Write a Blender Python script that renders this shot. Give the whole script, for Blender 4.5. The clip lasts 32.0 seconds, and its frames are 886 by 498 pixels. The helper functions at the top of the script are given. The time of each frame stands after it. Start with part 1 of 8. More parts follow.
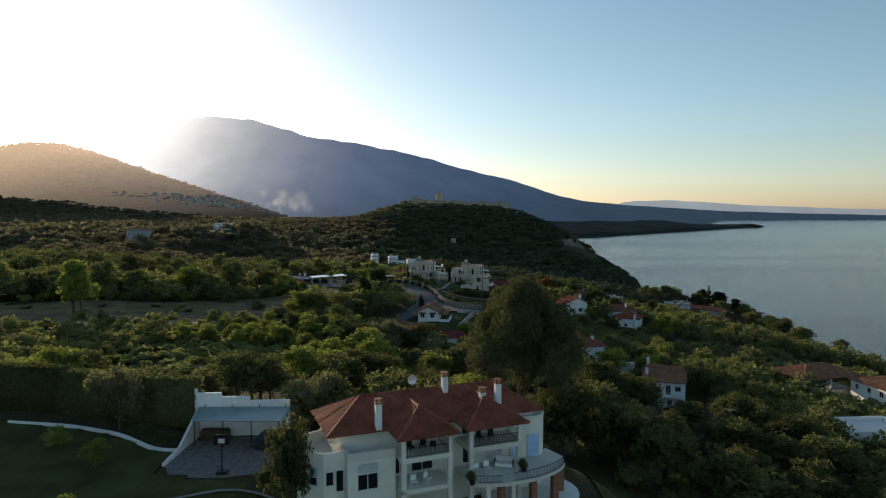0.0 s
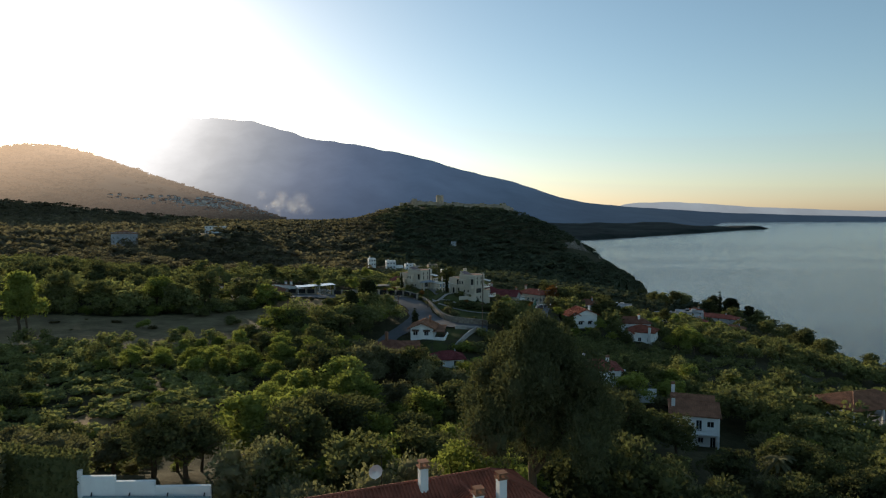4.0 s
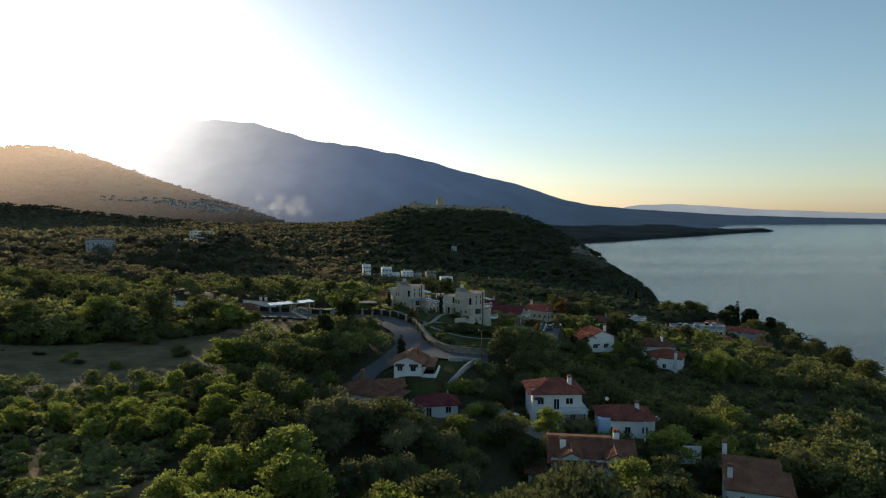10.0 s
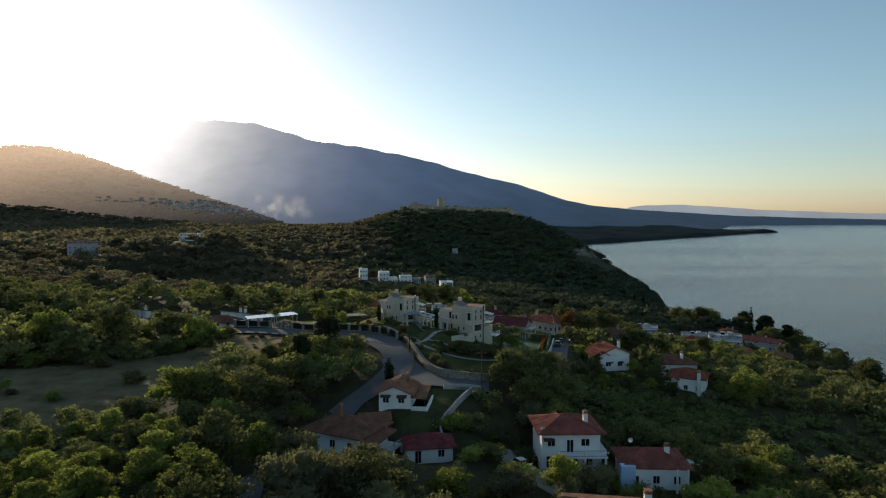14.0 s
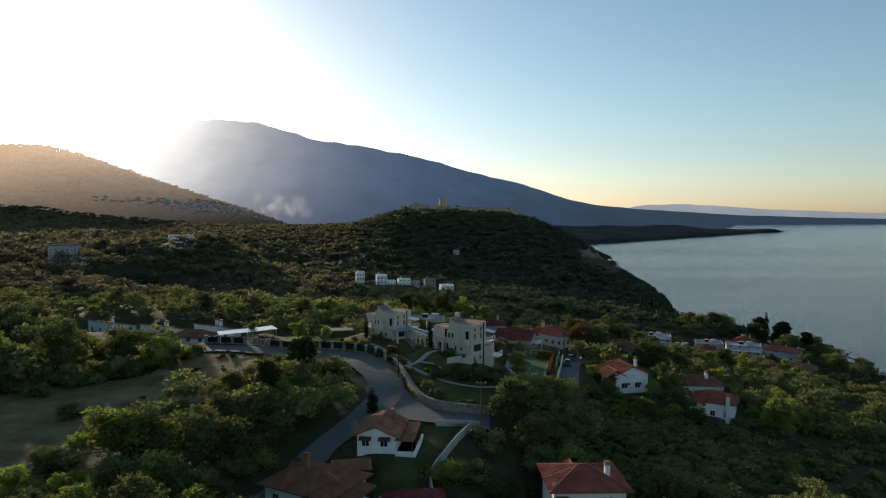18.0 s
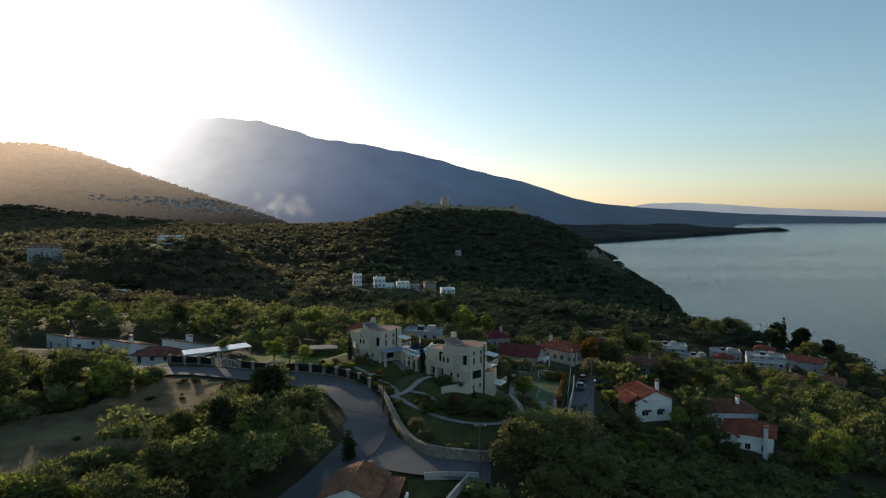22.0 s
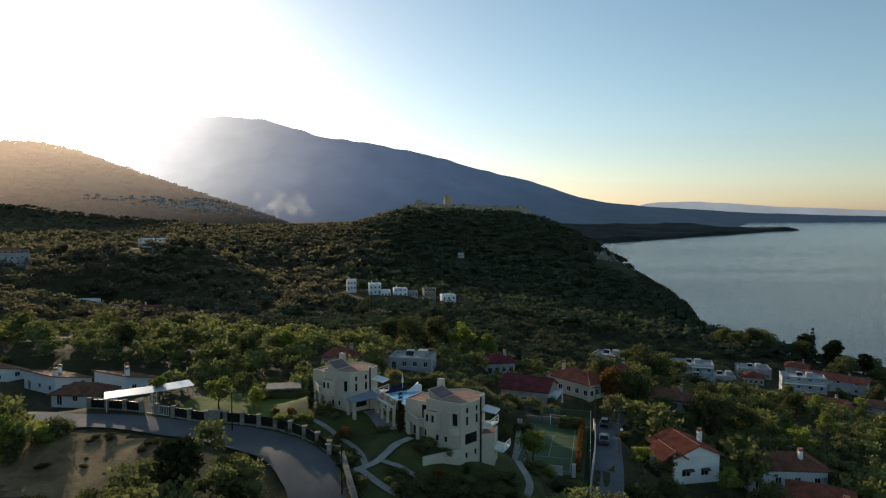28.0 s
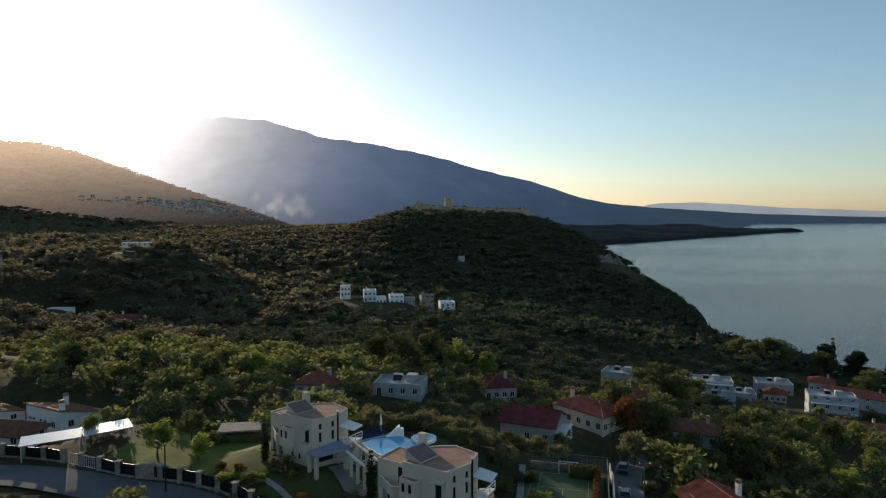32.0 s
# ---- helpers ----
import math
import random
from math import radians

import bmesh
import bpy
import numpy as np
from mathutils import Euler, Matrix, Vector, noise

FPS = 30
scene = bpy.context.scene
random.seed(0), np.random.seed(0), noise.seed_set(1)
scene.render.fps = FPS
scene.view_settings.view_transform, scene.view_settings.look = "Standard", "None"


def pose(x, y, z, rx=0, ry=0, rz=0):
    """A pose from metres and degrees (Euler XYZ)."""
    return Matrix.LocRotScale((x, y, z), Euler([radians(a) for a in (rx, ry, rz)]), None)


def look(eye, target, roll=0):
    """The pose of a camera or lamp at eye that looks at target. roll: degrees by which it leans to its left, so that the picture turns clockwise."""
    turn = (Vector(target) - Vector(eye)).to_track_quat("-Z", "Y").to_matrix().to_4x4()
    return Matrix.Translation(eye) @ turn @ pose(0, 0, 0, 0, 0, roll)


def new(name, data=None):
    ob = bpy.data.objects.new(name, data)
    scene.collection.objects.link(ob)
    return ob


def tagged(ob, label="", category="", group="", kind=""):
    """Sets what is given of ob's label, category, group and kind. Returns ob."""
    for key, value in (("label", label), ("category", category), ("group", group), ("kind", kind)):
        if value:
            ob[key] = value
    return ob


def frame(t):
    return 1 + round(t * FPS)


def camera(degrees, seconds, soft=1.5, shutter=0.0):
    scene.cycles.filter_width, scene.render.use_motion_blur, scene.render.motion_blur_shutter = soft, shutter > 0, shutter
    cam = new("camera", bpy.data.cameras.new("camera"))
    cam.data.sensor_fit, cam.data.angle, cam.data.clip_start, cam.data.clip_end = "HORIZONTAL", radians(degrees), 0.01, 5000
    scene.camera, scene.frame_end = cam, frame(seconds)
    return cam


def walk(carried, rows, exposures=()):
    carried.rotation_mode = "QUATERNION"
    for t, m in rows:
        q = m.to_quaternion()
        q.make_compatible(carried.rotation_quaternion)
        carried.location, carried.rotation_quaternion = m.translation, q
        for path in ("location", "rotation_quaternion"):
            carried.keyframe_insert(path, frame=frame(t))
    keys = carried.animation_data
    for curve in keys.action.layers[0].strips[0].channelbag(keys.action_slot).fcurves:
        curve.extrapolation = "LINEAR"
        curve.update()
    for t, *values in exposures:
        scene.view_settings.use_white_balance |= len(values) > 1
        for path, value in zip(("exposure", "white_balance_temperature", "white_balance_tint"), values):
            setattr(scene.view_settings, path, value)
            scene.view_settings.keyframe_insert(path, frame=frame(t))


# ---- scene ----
cam = camera(69.98, 32.0, soft=1.2)
walk(cam, [
    (0.0, pose(0.000, -0.000, 82.000, 86.837, 0, 0.000)),
    (2.0, pose(0.802, 10.384, 82.393, 86.912, 0, 0.072)),
    (4.0, pose(1.637, 20.662, 82.854, 86.985, 0, 0.143)),
    (6.0, pose(2.520, 30.761, 83.419, 87.054, 0, 0.214)),
    (8.0, pose(3.380, 40.745, 84.004, 87.116, 0, 0.287)),
    (10.0, pose(4.153, 50.699, 84.525, 87.167, 0, 0.363)),
    (12.0, pose(4.895, 60.654, 85.017, 87.202, 0, 0.448)),
    (14.0, pose(5.668, 70.622, 85.529, 87.215, 0, 0.544)),
    (16.0, pose(6.469, 80.585, 86.058, 87.201, 0, 0.659)),
    (18.0, pose(7.272, 90.529, 86.595, 87.157, 0, 0.795)),
    (20.0, pose(8.047, 100.475, 87.159, 87.091, 0, 0.944)),
    (22.0, pose(8.782, 110.434, 87.765, 87.013, 0, 1.099)),
    (24.0, pose(9.541, 120.348, 88.359, 86.947, 0, 1.258)),
    (26.0, pose(10.386, 130.174, 88.896, 86.913, 0, 1.416)),
    (28.0, pose(11.289, 140.014, 89.416, 86.912, 0, 1.559)),
    (30.0, pose(12.209, 149.969, 89.969, 86.940, 0, 1.676)),
    (32.0, pose(13.133, 159.999, 90.546, 86.983, 0, 1.776)),
], exposures=[(0.0, 0.1, 6150, 10), (32.0, 0.1, 6150, 10)])

# world: low evening sun ahead on the left, clear sky
SUN_AZ, SUN_EL = radians(-31.0), radians(9.8)
world = bpy.data.worlds.new("sky")
scene.world = world
world.use_nodes = True
wt = world.node_tree
sky = wt.nodes.new("ShaderNodeTexSky")
sky.sky_type = "NISHITA"
sky.sun_disc = False
sky.sun_elevation, sky.sun_rotation = SUN_EL, SUN_AZ
sky.altitude, sky.air_density, sky.dust_density, sky.ozone_density = 400, 1.0, 0.9, 1.8
soft_sky = wt.nodes.new("ShaderNodeHueSaturation")
soft_sky.inputs["Hue"].default_value, soft_sky.inputs["Saturation"].default_value = 0.484, 0.90
wt.links.new(sky.outputs[0], soft_sky.inputs["Color"])
wt.links.new(soft_sky.outputs[0], wt.nodes["Background"].inputs[0])
wt.nodes["Background"].inputs[1].default_value = 0.142
sun = new("sun", bpy.data.lights.new("sun", "SUN"))
sun.data.energy, sun.data.angle, sun.data.color = 4.6, radians(0.6), (1.0, 0.80, 0.54)
to_sun = Vector((math.sin(SUN_AZ) * math.cos(SUN_EL), math.cos(SUN_AZ) * math.cos(SUN_EL), math.sin(SUN_EL)))
sun.matrix_world = look(to_sun * 500, (0, 0, 0))


# ---- materials ----
def node(nt, kind, ins=(), **props):
    nd = nt.nodes.new(kind)
    if "operation" in props:
        nd.operation = props["operation"]
    if "blend_type" in props:
        nd.blend_type = props["blend_type"]
    if "attribute_name" in props:
        nd.attribute_name = props["attribute_name"]
    for k, v in dict(ins).items():
        if hasattr(v, "is_linked"):
            nt.links.new(v, nd.inputs[k])
        else:
            nd.inputs[k].default_value = v
    return nd


def ramp(nt, fac, stops):
    nd = nt.nodes.new("ShaderNodeValToRGB")
    nt.links.new(fac, nd.inputs[0])
    el = nd.color_ramp.elements
    while len(el) < len(stops):
        el.new(0.5)
    for e, (p, c) in zip(el, stops):
        e.position, e.color = p, (*c, 1)
    return nd.outputs[0]


def shade(c, k):
    return tuple(min(1.0, v * k) for v in c)


def surface(name, color, rough=0.8, metal=0.0, vary=0.2, scale=1.0, fine=12.0, bump=0.3, spread=0.12, coat=0.0):
    """Procedural surface with stains at a large and grain at a small scale."""
    m = bpy.data.materials.new(name)
    m.use_nodes = True
    nt = m.node_tree
    b = nt.nodes["Principled BSDF"]
    co = node(nt, "ShaderNodeTexCoord").outputs["Object"]
    big = node(nt, "ShaderNodeTexNoise", {"Vector": co, "Scale": scale, "Detail": 5.0, "Roughness": 0.6}).outputs[0]
    small = node(nt, "ShaderNodeTexNoise", {"Vector": co, "Scale": fine, "Detail": 3.0}).outputs[0]
    c1 = ramp(nt, big, [(0.3, shade(color, 1 - vary)), (0.7, shade(color, 1 + vary))])
    c2 = ramp(nt, small, [(0.3, (1 - vary * 0.6,) * 3), (0.7, (1.0, 1.0, 1.0))])
    mix = node(nt, "ShaderNodeMixRGB", {0: 1.0, 1: c1, 2: c2}, blend_type="MULTIPLY").outputs[0]
    rnd = node(nt, "ShaderNodeObjectInfo").outputs["Random"]
    hsv = node(nt, "ShaderNodeHueSaturation", {"Color": mix})
    val = node(nt, "ShaderNodeMapRange", {0: rnd, 3: 1 - spread, 4: 1 + spread}).outputs[0]
    nt.links.new(val, hsv.inputs["Value"])
    nt.links.new(hsv.outputs[0], b.inputs["Base Color"])
    b.inputs["Roughness"].default_value = rough
    b.inputs["Metallic"].default_value = metal
    if rough > 0.7:
        b.inputs["Specular IOR Level"].default_value = 0.08
    b.inputs["Coat Weight"].default_value = coat
    if bump:
        bp = node(nt, "ShaderNodeBump", {"Height": small, "Strength": bump, "Distance": 0.03})
        nt.links.new(bp.outputs[0], b.inputs["Normal"])
    return m


def leaf_mat(name, dark, light, glow=0.35):
    """Leaves: diffuse and translucent, each leaf and each tree a little different."""
    m = bpy.data.materials.new(name)
    m.use_nodes = True
    nt = m.node_tree
    nt.nodes.remove(nt.nodes["Principled BSDF"])
    isl = node(nt, "ShaderNodeNewGeometry").outputs["Random Per Island"]
    rnd = node(nt, "ShaderNodeObjectInfo").outputs["Random"]
    tint = node(nt, "ShaderNodeAttribute", attribute_name="tint").outputs["Fac"]
    a = node(nt, "ShaderNodeMath", {0: isl, 1: 0.30}, operation="MULTIPLY").outputs[0]
    b = node(nt, "ShaderNodeMath", {0: rnd, 1: 0.42}, operation="MULTIPLY").outputs[0]
    s = node(nt, "ShaderNodeMath", {0: a, 1: b}, operation="ADD").outputs[0]
    s2 = node(nt, "ShaderNodeMath", {0: tint, 1: 0.4}, operation="MULTIPLY").outputs[0]
    f = node(nt, "ShaderNodeMath", {0: s, 1: s2}, operation="ADD").outputs[0]
    col = ramp(nt, f, [(0.05, dark), (1.0, light)])
    d = node(nt, "ShaderNodeBsdfDiffuse", {"Color": col})
    tcol = node(nt, "ShaderNodeMixRGB", {0: 1.0, 1: col, 2: (1.0, 1.04, 0.72, 1)}, blend_type="MULTIPLY").outputs[0]
    t = node(nt, "ShaderNodeBsdfTranslucent", {"Color": tcol})
    mx = node(nt, "ShaderNodeMixShader", {0: glow, 1: d.outputs[0], 2: t.outputs[0]})
    nt.links.new(mx.outputs[0], nt.nodes["Material Output"].inputs[0])
    return m


def ground_mat():
    """Dry grass, earth and scrub in patches."""
    m = bpy.data.materials.new("ground")
    m.use_nodes = True
    nt = m.node_tree
    b = nt.nodes["Principled BSDF"]
    co = node(nt, "ShaderNodeTexCoord").outputs["Object"]
    n1 = node(nt, "ShaderNodeTexNoise", {"Vector": co, "Scale": 0.03, "Detail": 6.0, "Roughness": 0.65}).outputs[0]
    n2 = node(nt, "ShaderNodeTexNoise", {"Vector": co, "Scale": 0.45, "Detail": 5.0, "Roughness": 0.7}).outputs[0]
    n3 = node(nt, "ShaderNodeTexNoise", {"Vector": co, "Scale": 4.0, "Detail": 3.0}).outputs[0]
    c1 = ramp(nt, n1, [(0.35, (0.042, 0.044, 0.021)), (0.65, (0.084, 0.072, 0.040))])
    c2 = ramp(nt, n2, [(0.35, (0.045, 0.047, 0.023)), (0.65, (0.105, 0.088, 0.048))])
    mx = node(nt, "ShaderNodeMixRGB", {0: 0.5, 1: c1, 2: c2}).outputs[0]
    c3 = ramp(nt, n3, [(0.3, (0.6, 0.6, 0.6)), (0.7, (1.15, 1.15, 1.1))])
    mx = node(nt, "ShaderNodeMixRGB", {0: 1.0, 1: mx, 2: c3}, blend_type="MULTIPLY").outputs[0]
    nt.links.new(mx, b.inputs["Base Color"])
    b.inputs["Roughness"].default_value = 0.95
    b.inputs["Specular IOR Level"].default_value = 0.05
    bp = node(nt, "ShaderNodeBump", {"Height": n2, "Strength": 0.6, "Distance": 0.4})
    nt.links.new(bp.outputs[0], b.inputs["Normal"])
    return m


def sea_mat():
    m = bpy.data.materials.new("sea_water")
    m.use_nodes = True
    nt = m.node_tree
    b = nt.nodes["Principled BSDF"]
    co = node(nt, "ShaderNodeTexCoord").outputs["Object"]
    st = node(nt, "ShaderNodeMapping", {"Vector": co, "Scale": (0.35, 1.0, 1.0), "Rotation": (0, 0, 0.35)}).outputs[0]
    w1 = node(nt, "ShaderNodeTexNoise", {"Vector": st, "Scale": 0.22, "Detail": 4.0}).outputs[0]
    w2 = node(nt, "ShaderNodeTexNoise", {"Vector": co, "Scale": 0.9, "Detail": 2.0}).outputs[0]
    su = node(nt, "ShaderNodeMath", {0: w1, 1: w2}, operation="ADD").outputs[0]
    sl = node(nt, "ShaderNodeMapping", {"Vector": co, "Scale": (0.0006, 0.004, 1.0), "Rotation": (0, 0, 0.1)}).outputs[0]
    slick = node(nt, "ShaderNodeTexNoise", {"Vector": sl, "Scale": 1.0, "Detail": 3.0}).outputs[0]
    stren = node(nt, "ShaderNodeMapRange", {0: slick, 1: 0.42, 2: 0.58, 3: 0.5, 4: 0.72}).outputs[0]
    bp = node(nt, "ShaderNodeBump", {"Height": su, "Distance": 0.5})
    nt.links.new(stren, bp.inputs["Strength"])
    nt.links.new(bp.outputs[0], b.inputs["Normal"])
    b.inputs["Base Color"].default_value = (0.02, 0.05, 0.075, 1)
    b.inputs["Roughness"].default_value = 0.12
    b.inputs["IOR"].default_value = 1.33
    return m


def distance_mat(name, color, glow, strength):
    """Far backdrop: land with the air's light painted in as emission along x."""
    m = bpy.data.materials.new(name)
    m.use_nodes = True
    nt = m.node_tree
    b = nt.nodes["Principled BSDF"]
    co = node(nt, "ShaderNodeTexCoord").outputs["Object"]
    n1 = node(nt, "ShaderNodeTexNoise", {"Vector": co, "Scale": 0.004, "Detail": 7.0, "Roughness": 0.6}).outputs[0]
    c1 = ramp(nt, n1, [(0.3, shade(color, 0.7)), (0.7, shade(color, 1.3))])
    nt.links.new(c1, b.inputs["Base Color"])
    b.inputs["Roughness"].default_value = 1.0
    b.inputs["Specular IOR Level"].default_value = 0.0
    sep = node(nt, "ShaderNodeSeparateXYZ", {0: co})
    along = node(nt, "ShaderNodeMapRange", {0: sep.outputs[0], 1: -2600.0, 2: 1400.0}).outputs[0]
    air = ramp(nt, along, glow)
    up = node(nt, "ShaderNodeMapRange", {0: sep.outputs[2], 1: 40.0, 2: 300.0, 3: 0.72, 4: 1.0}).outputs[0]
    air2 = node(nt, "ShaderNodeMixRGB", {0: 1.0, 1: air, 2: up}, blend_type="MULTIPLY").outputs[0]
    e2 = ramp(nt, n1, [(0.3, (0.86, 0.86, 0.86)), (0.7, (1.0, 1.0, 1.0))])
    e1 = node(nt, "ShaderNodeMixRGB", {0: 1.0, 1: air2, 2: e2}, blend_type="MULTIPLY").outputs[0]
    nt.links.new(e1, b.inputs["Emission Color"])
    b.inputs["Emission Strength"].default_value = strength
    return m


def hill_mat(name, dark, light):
    """Scrub of the far hill, with sunlit haze painted in as emission by place."""
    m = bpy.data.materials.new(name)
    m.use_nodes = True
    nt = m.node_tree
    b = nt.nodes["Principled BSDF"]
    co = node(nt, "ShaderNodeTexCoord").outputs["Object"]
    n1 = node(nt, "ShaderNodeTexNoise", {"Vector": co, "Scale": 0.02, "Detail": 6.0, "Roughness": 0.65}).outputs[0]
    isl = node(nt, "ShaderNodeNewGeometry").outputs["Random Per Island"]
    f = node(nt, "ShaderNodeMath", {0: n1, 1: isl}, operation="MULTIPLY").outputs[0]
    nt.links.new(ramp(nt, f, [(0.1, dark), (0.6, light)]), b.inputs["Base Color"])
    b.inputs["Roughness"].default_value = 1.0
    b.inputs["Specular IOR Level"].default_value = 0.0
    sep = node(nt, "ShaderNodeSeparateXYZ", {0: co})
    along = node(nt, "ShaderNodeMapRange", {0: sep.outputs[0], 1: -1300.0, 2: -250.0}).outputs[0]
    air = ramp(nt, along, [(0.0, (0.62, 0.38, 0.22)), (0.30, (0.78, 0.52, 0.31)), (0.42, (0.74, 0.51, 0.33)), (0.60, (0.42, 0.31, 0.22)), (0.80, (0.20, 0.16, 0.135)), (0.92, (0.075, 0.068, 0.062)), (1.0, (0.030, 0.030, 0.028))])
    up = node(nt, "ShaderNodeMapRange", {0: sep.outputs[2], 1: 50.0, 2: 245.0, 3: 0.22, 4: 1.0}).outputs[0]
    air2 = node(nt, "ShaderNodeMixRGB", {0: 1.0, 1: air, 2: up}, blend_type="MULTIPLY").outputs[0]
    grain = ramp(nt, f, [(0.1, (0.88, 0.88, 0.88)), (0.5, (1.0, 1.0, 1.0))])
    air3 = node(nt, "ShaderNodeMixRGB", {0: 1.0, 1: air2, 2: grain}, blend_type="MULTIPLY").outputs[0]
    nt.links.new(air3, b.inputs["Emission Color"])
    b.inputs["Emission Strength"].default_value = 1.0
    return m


def tile_mat(name, color, vary=0.35):
    """Clay roof tiles: colour by course and by patch."""
    m = surface(name, color, rough=0.75, vary=vary, scale=0.6, fine=3.5, bump=0.5)
    return m


def glass_mat():
    m = bpy.data.materials.new("window_glass")
    m.use_nodes = True
    b = m.node_tree.nodes["Principled BSDF"]
    b.inputs["Base Color"].default_value = (0.012, 0.016, 0.02, 1)
    b.inputs["Roughness"].default_value = 0.06
    b.inputs["IOR"].default_value = 1.5
    return m


def water_mat():
    m = bpy.data.materials.new("pool_water")
    m.use_nodes = True
    nt = m.node_tree
    b = nt.nodes["Principled BSDF"]
    co = node(nt, "ShaderNodeTexCoord").outputs["Object"]
    w = node(nt, "ShaderNodeTexNoise", {"Vector": co, "Scale": 1.6, "Detail": 2.0}).outputs[0]
    bp = node(nt, "ShaderNodeBump", {"Height": w, "Strength": 0.15, "Distance": 0.1})
    nt.links.new(bp.outputs[0], b.inputs["Normal"])
    b.inputs["Base Color"].default_value = (0.05, 0.42, 0.72, 1)
    b.inputs["Roughness"].default_value = 0.08
    return m


M_GROUND = ground_mat()
M_SEA = sea_mat()
M_GLASS = glass_mat()
M_POOL = water_mat()
# emission ramp whitens towards the sun, in place of haze and glare
M_MOUNT = distance_mat("hazed_far_mountain", (0.012, 0.016, 0.018), [(0.0, (1.6, 1.5, 1.4)), (0.125, (1.35, 1.28, 1.2)), (0.20, (0.98, 0.92, 0.86)), (0.27, (0.60, 0.57, 0.545)), (0.35, (0.32, 0.325, 0.35)), (0.42, (0.19, 0.21, 0.265)), (0.50, (0.105, 0.134, 0.196)), (0.60, (0.064, 0.096, 0.152)), (0.75, (0.046, 0.076, 0.122)), (1.0, (0.042, 0.066, 0.098))], 1.0)
M_FAR = distance_mat("hazed_far_coast", (0.05, 0.07, 0.06), [(0.0, (0.36, 0.37, 0.385)), (1.0, (0.35, 0.365, 0.385))], 1.0)
M_WHITE = surface("white_plaster", (0.78, 0.78, 0.76), 0.85, vary=0.08, scale=0.5, bump=0.15)
M_CREAM = surface("cream_plaster", (0.51, 0.455, 0.37), 0.85, vary=0.08, scale=0.5, bump=0.15)
M_IVORY = surface("ivory_plaster", (0.72, 0.68, 0.60), 0.85, vary=0.08, scale=0.5, bump=0.15)
M_GREY = surface("grey_concrete", (0.42, 0.41, 0.39), 0.9, vary=0.2, scale=0.7)
M_IVORY_DULL = surface("dull_pale_plaster", (0.34, 0.33, 0.31), 0.9, vary=0.2, scale=0.7, bump=0.15)
M_STONE = surface("rubble_stone", (0.28, 0.245, 0.20), 0.9, vary=0.4, scale=1.6, fine=5, bump=0.8)
M_TILE = tile_mat("red_clay_tiles", (0.29, 0.098, 0.062))
M_TILE_ROSE = tile_mat("rose_clay_tiles", (0.30, 0.10, 0.075))
M_TILE_BROWN = tile_mat("brown_clay_tiles", (0.235, 0.11, 0.072))
M_TILE_OLD = tile_mat("weathered_clay_tiles", (0.30, 0.15, 0.09))
M_TILE_PLUM = tile_mat("plum_clay_tiles", (0.20, 0.055, 0.055))
M_WOOD = surface("dark_wood", (0.10, 0.06, 0.035), 0.7, vary=0.3, fine=20)
M_IRON = surface("black_iron", (0.02, 0.02, 0.022), 0.5, metal=0.6, vary=0.2, bump=0)
M_METAL = surface("white_metal", (0.7, 0.7, 0.7), 0.35, metal=0.2, vary=0.05, bump=0)
M_ASPHALT = surface("worn_asphalt", (0.145, 0.145, 0.15), 0.9, vary=0.22, scale=0.12, fine=3, bump=0.2)
M_PAVE = surface("paving_stone", (0.24, 0.225, 0.205), 0.85, vary=0.2, scale=0.8, fine=4, bump=0.4)
M_PATH = surface("pale_path_stone", (0.34, 0.32, 0.29), 0.85, vary=0.25, scale=0.8, fine=4, bump=0.4)
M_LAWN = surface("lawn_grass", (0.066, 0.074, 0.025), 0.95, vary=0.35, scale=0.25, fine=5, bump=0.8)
M_DRY = surface("dry_grass", (0.165, 0.130, 0.070), 0.95, vary=0.5, scale=0.16, fine=5.0, bump=0.9)
M_TAN = surface("tan_grass", (0.235, 0.160, 0.080), 0.95, vary=0.45, scale=0.22, fine=2.0, bump=0.9)
M_COURT = surface("court_green", (0.085, 0.125, 0.062), 0.9, vary=0.12, scale=0.2, bump=0.1)
M_BARK = surface("bark", (0.10, 0.075, 0.05), 0.95, vary=0.35, scale=3, fine=14, bump=0.8)
L_OAK = leaf_mat("oak_leaves", (0.056, 0.061, 0.031), (0.250, 0.252, 0.104), 0.40)
L_GREAT = leaf_mat("old_oak_leaves", (0.042, 0.047, 0.025), (0.185, 0.188, 0.092), 0.30)
# light green leaves, with the low sun's yellow partly put into the colour
L_LIGHT = leaf_mat("light_leaves", (0.110, 0.128, 0.036), (0.43, 0.46, 0.125), 0.50)
L_OLIVE = leaf_mat("olive_leaves", (0.100, 0.096, 0.056), (0.30, 0.285, 0.150), 0.40)
L_PINE = leaf_mat("pine_needles", (0.022, 0.027, 0.015), (0.064, 0.072, 0.032), 0.15)
L_RUST = leaf_mat("rust_leaves", (0.11, 0.055, 0.020), (0.28, 0.14, 0.05))
L_WOODS = leaf_mat("woodland_leaves", (0.054, 0.059, 0.031), (0.330, 0.335, 0.132), 0.42)

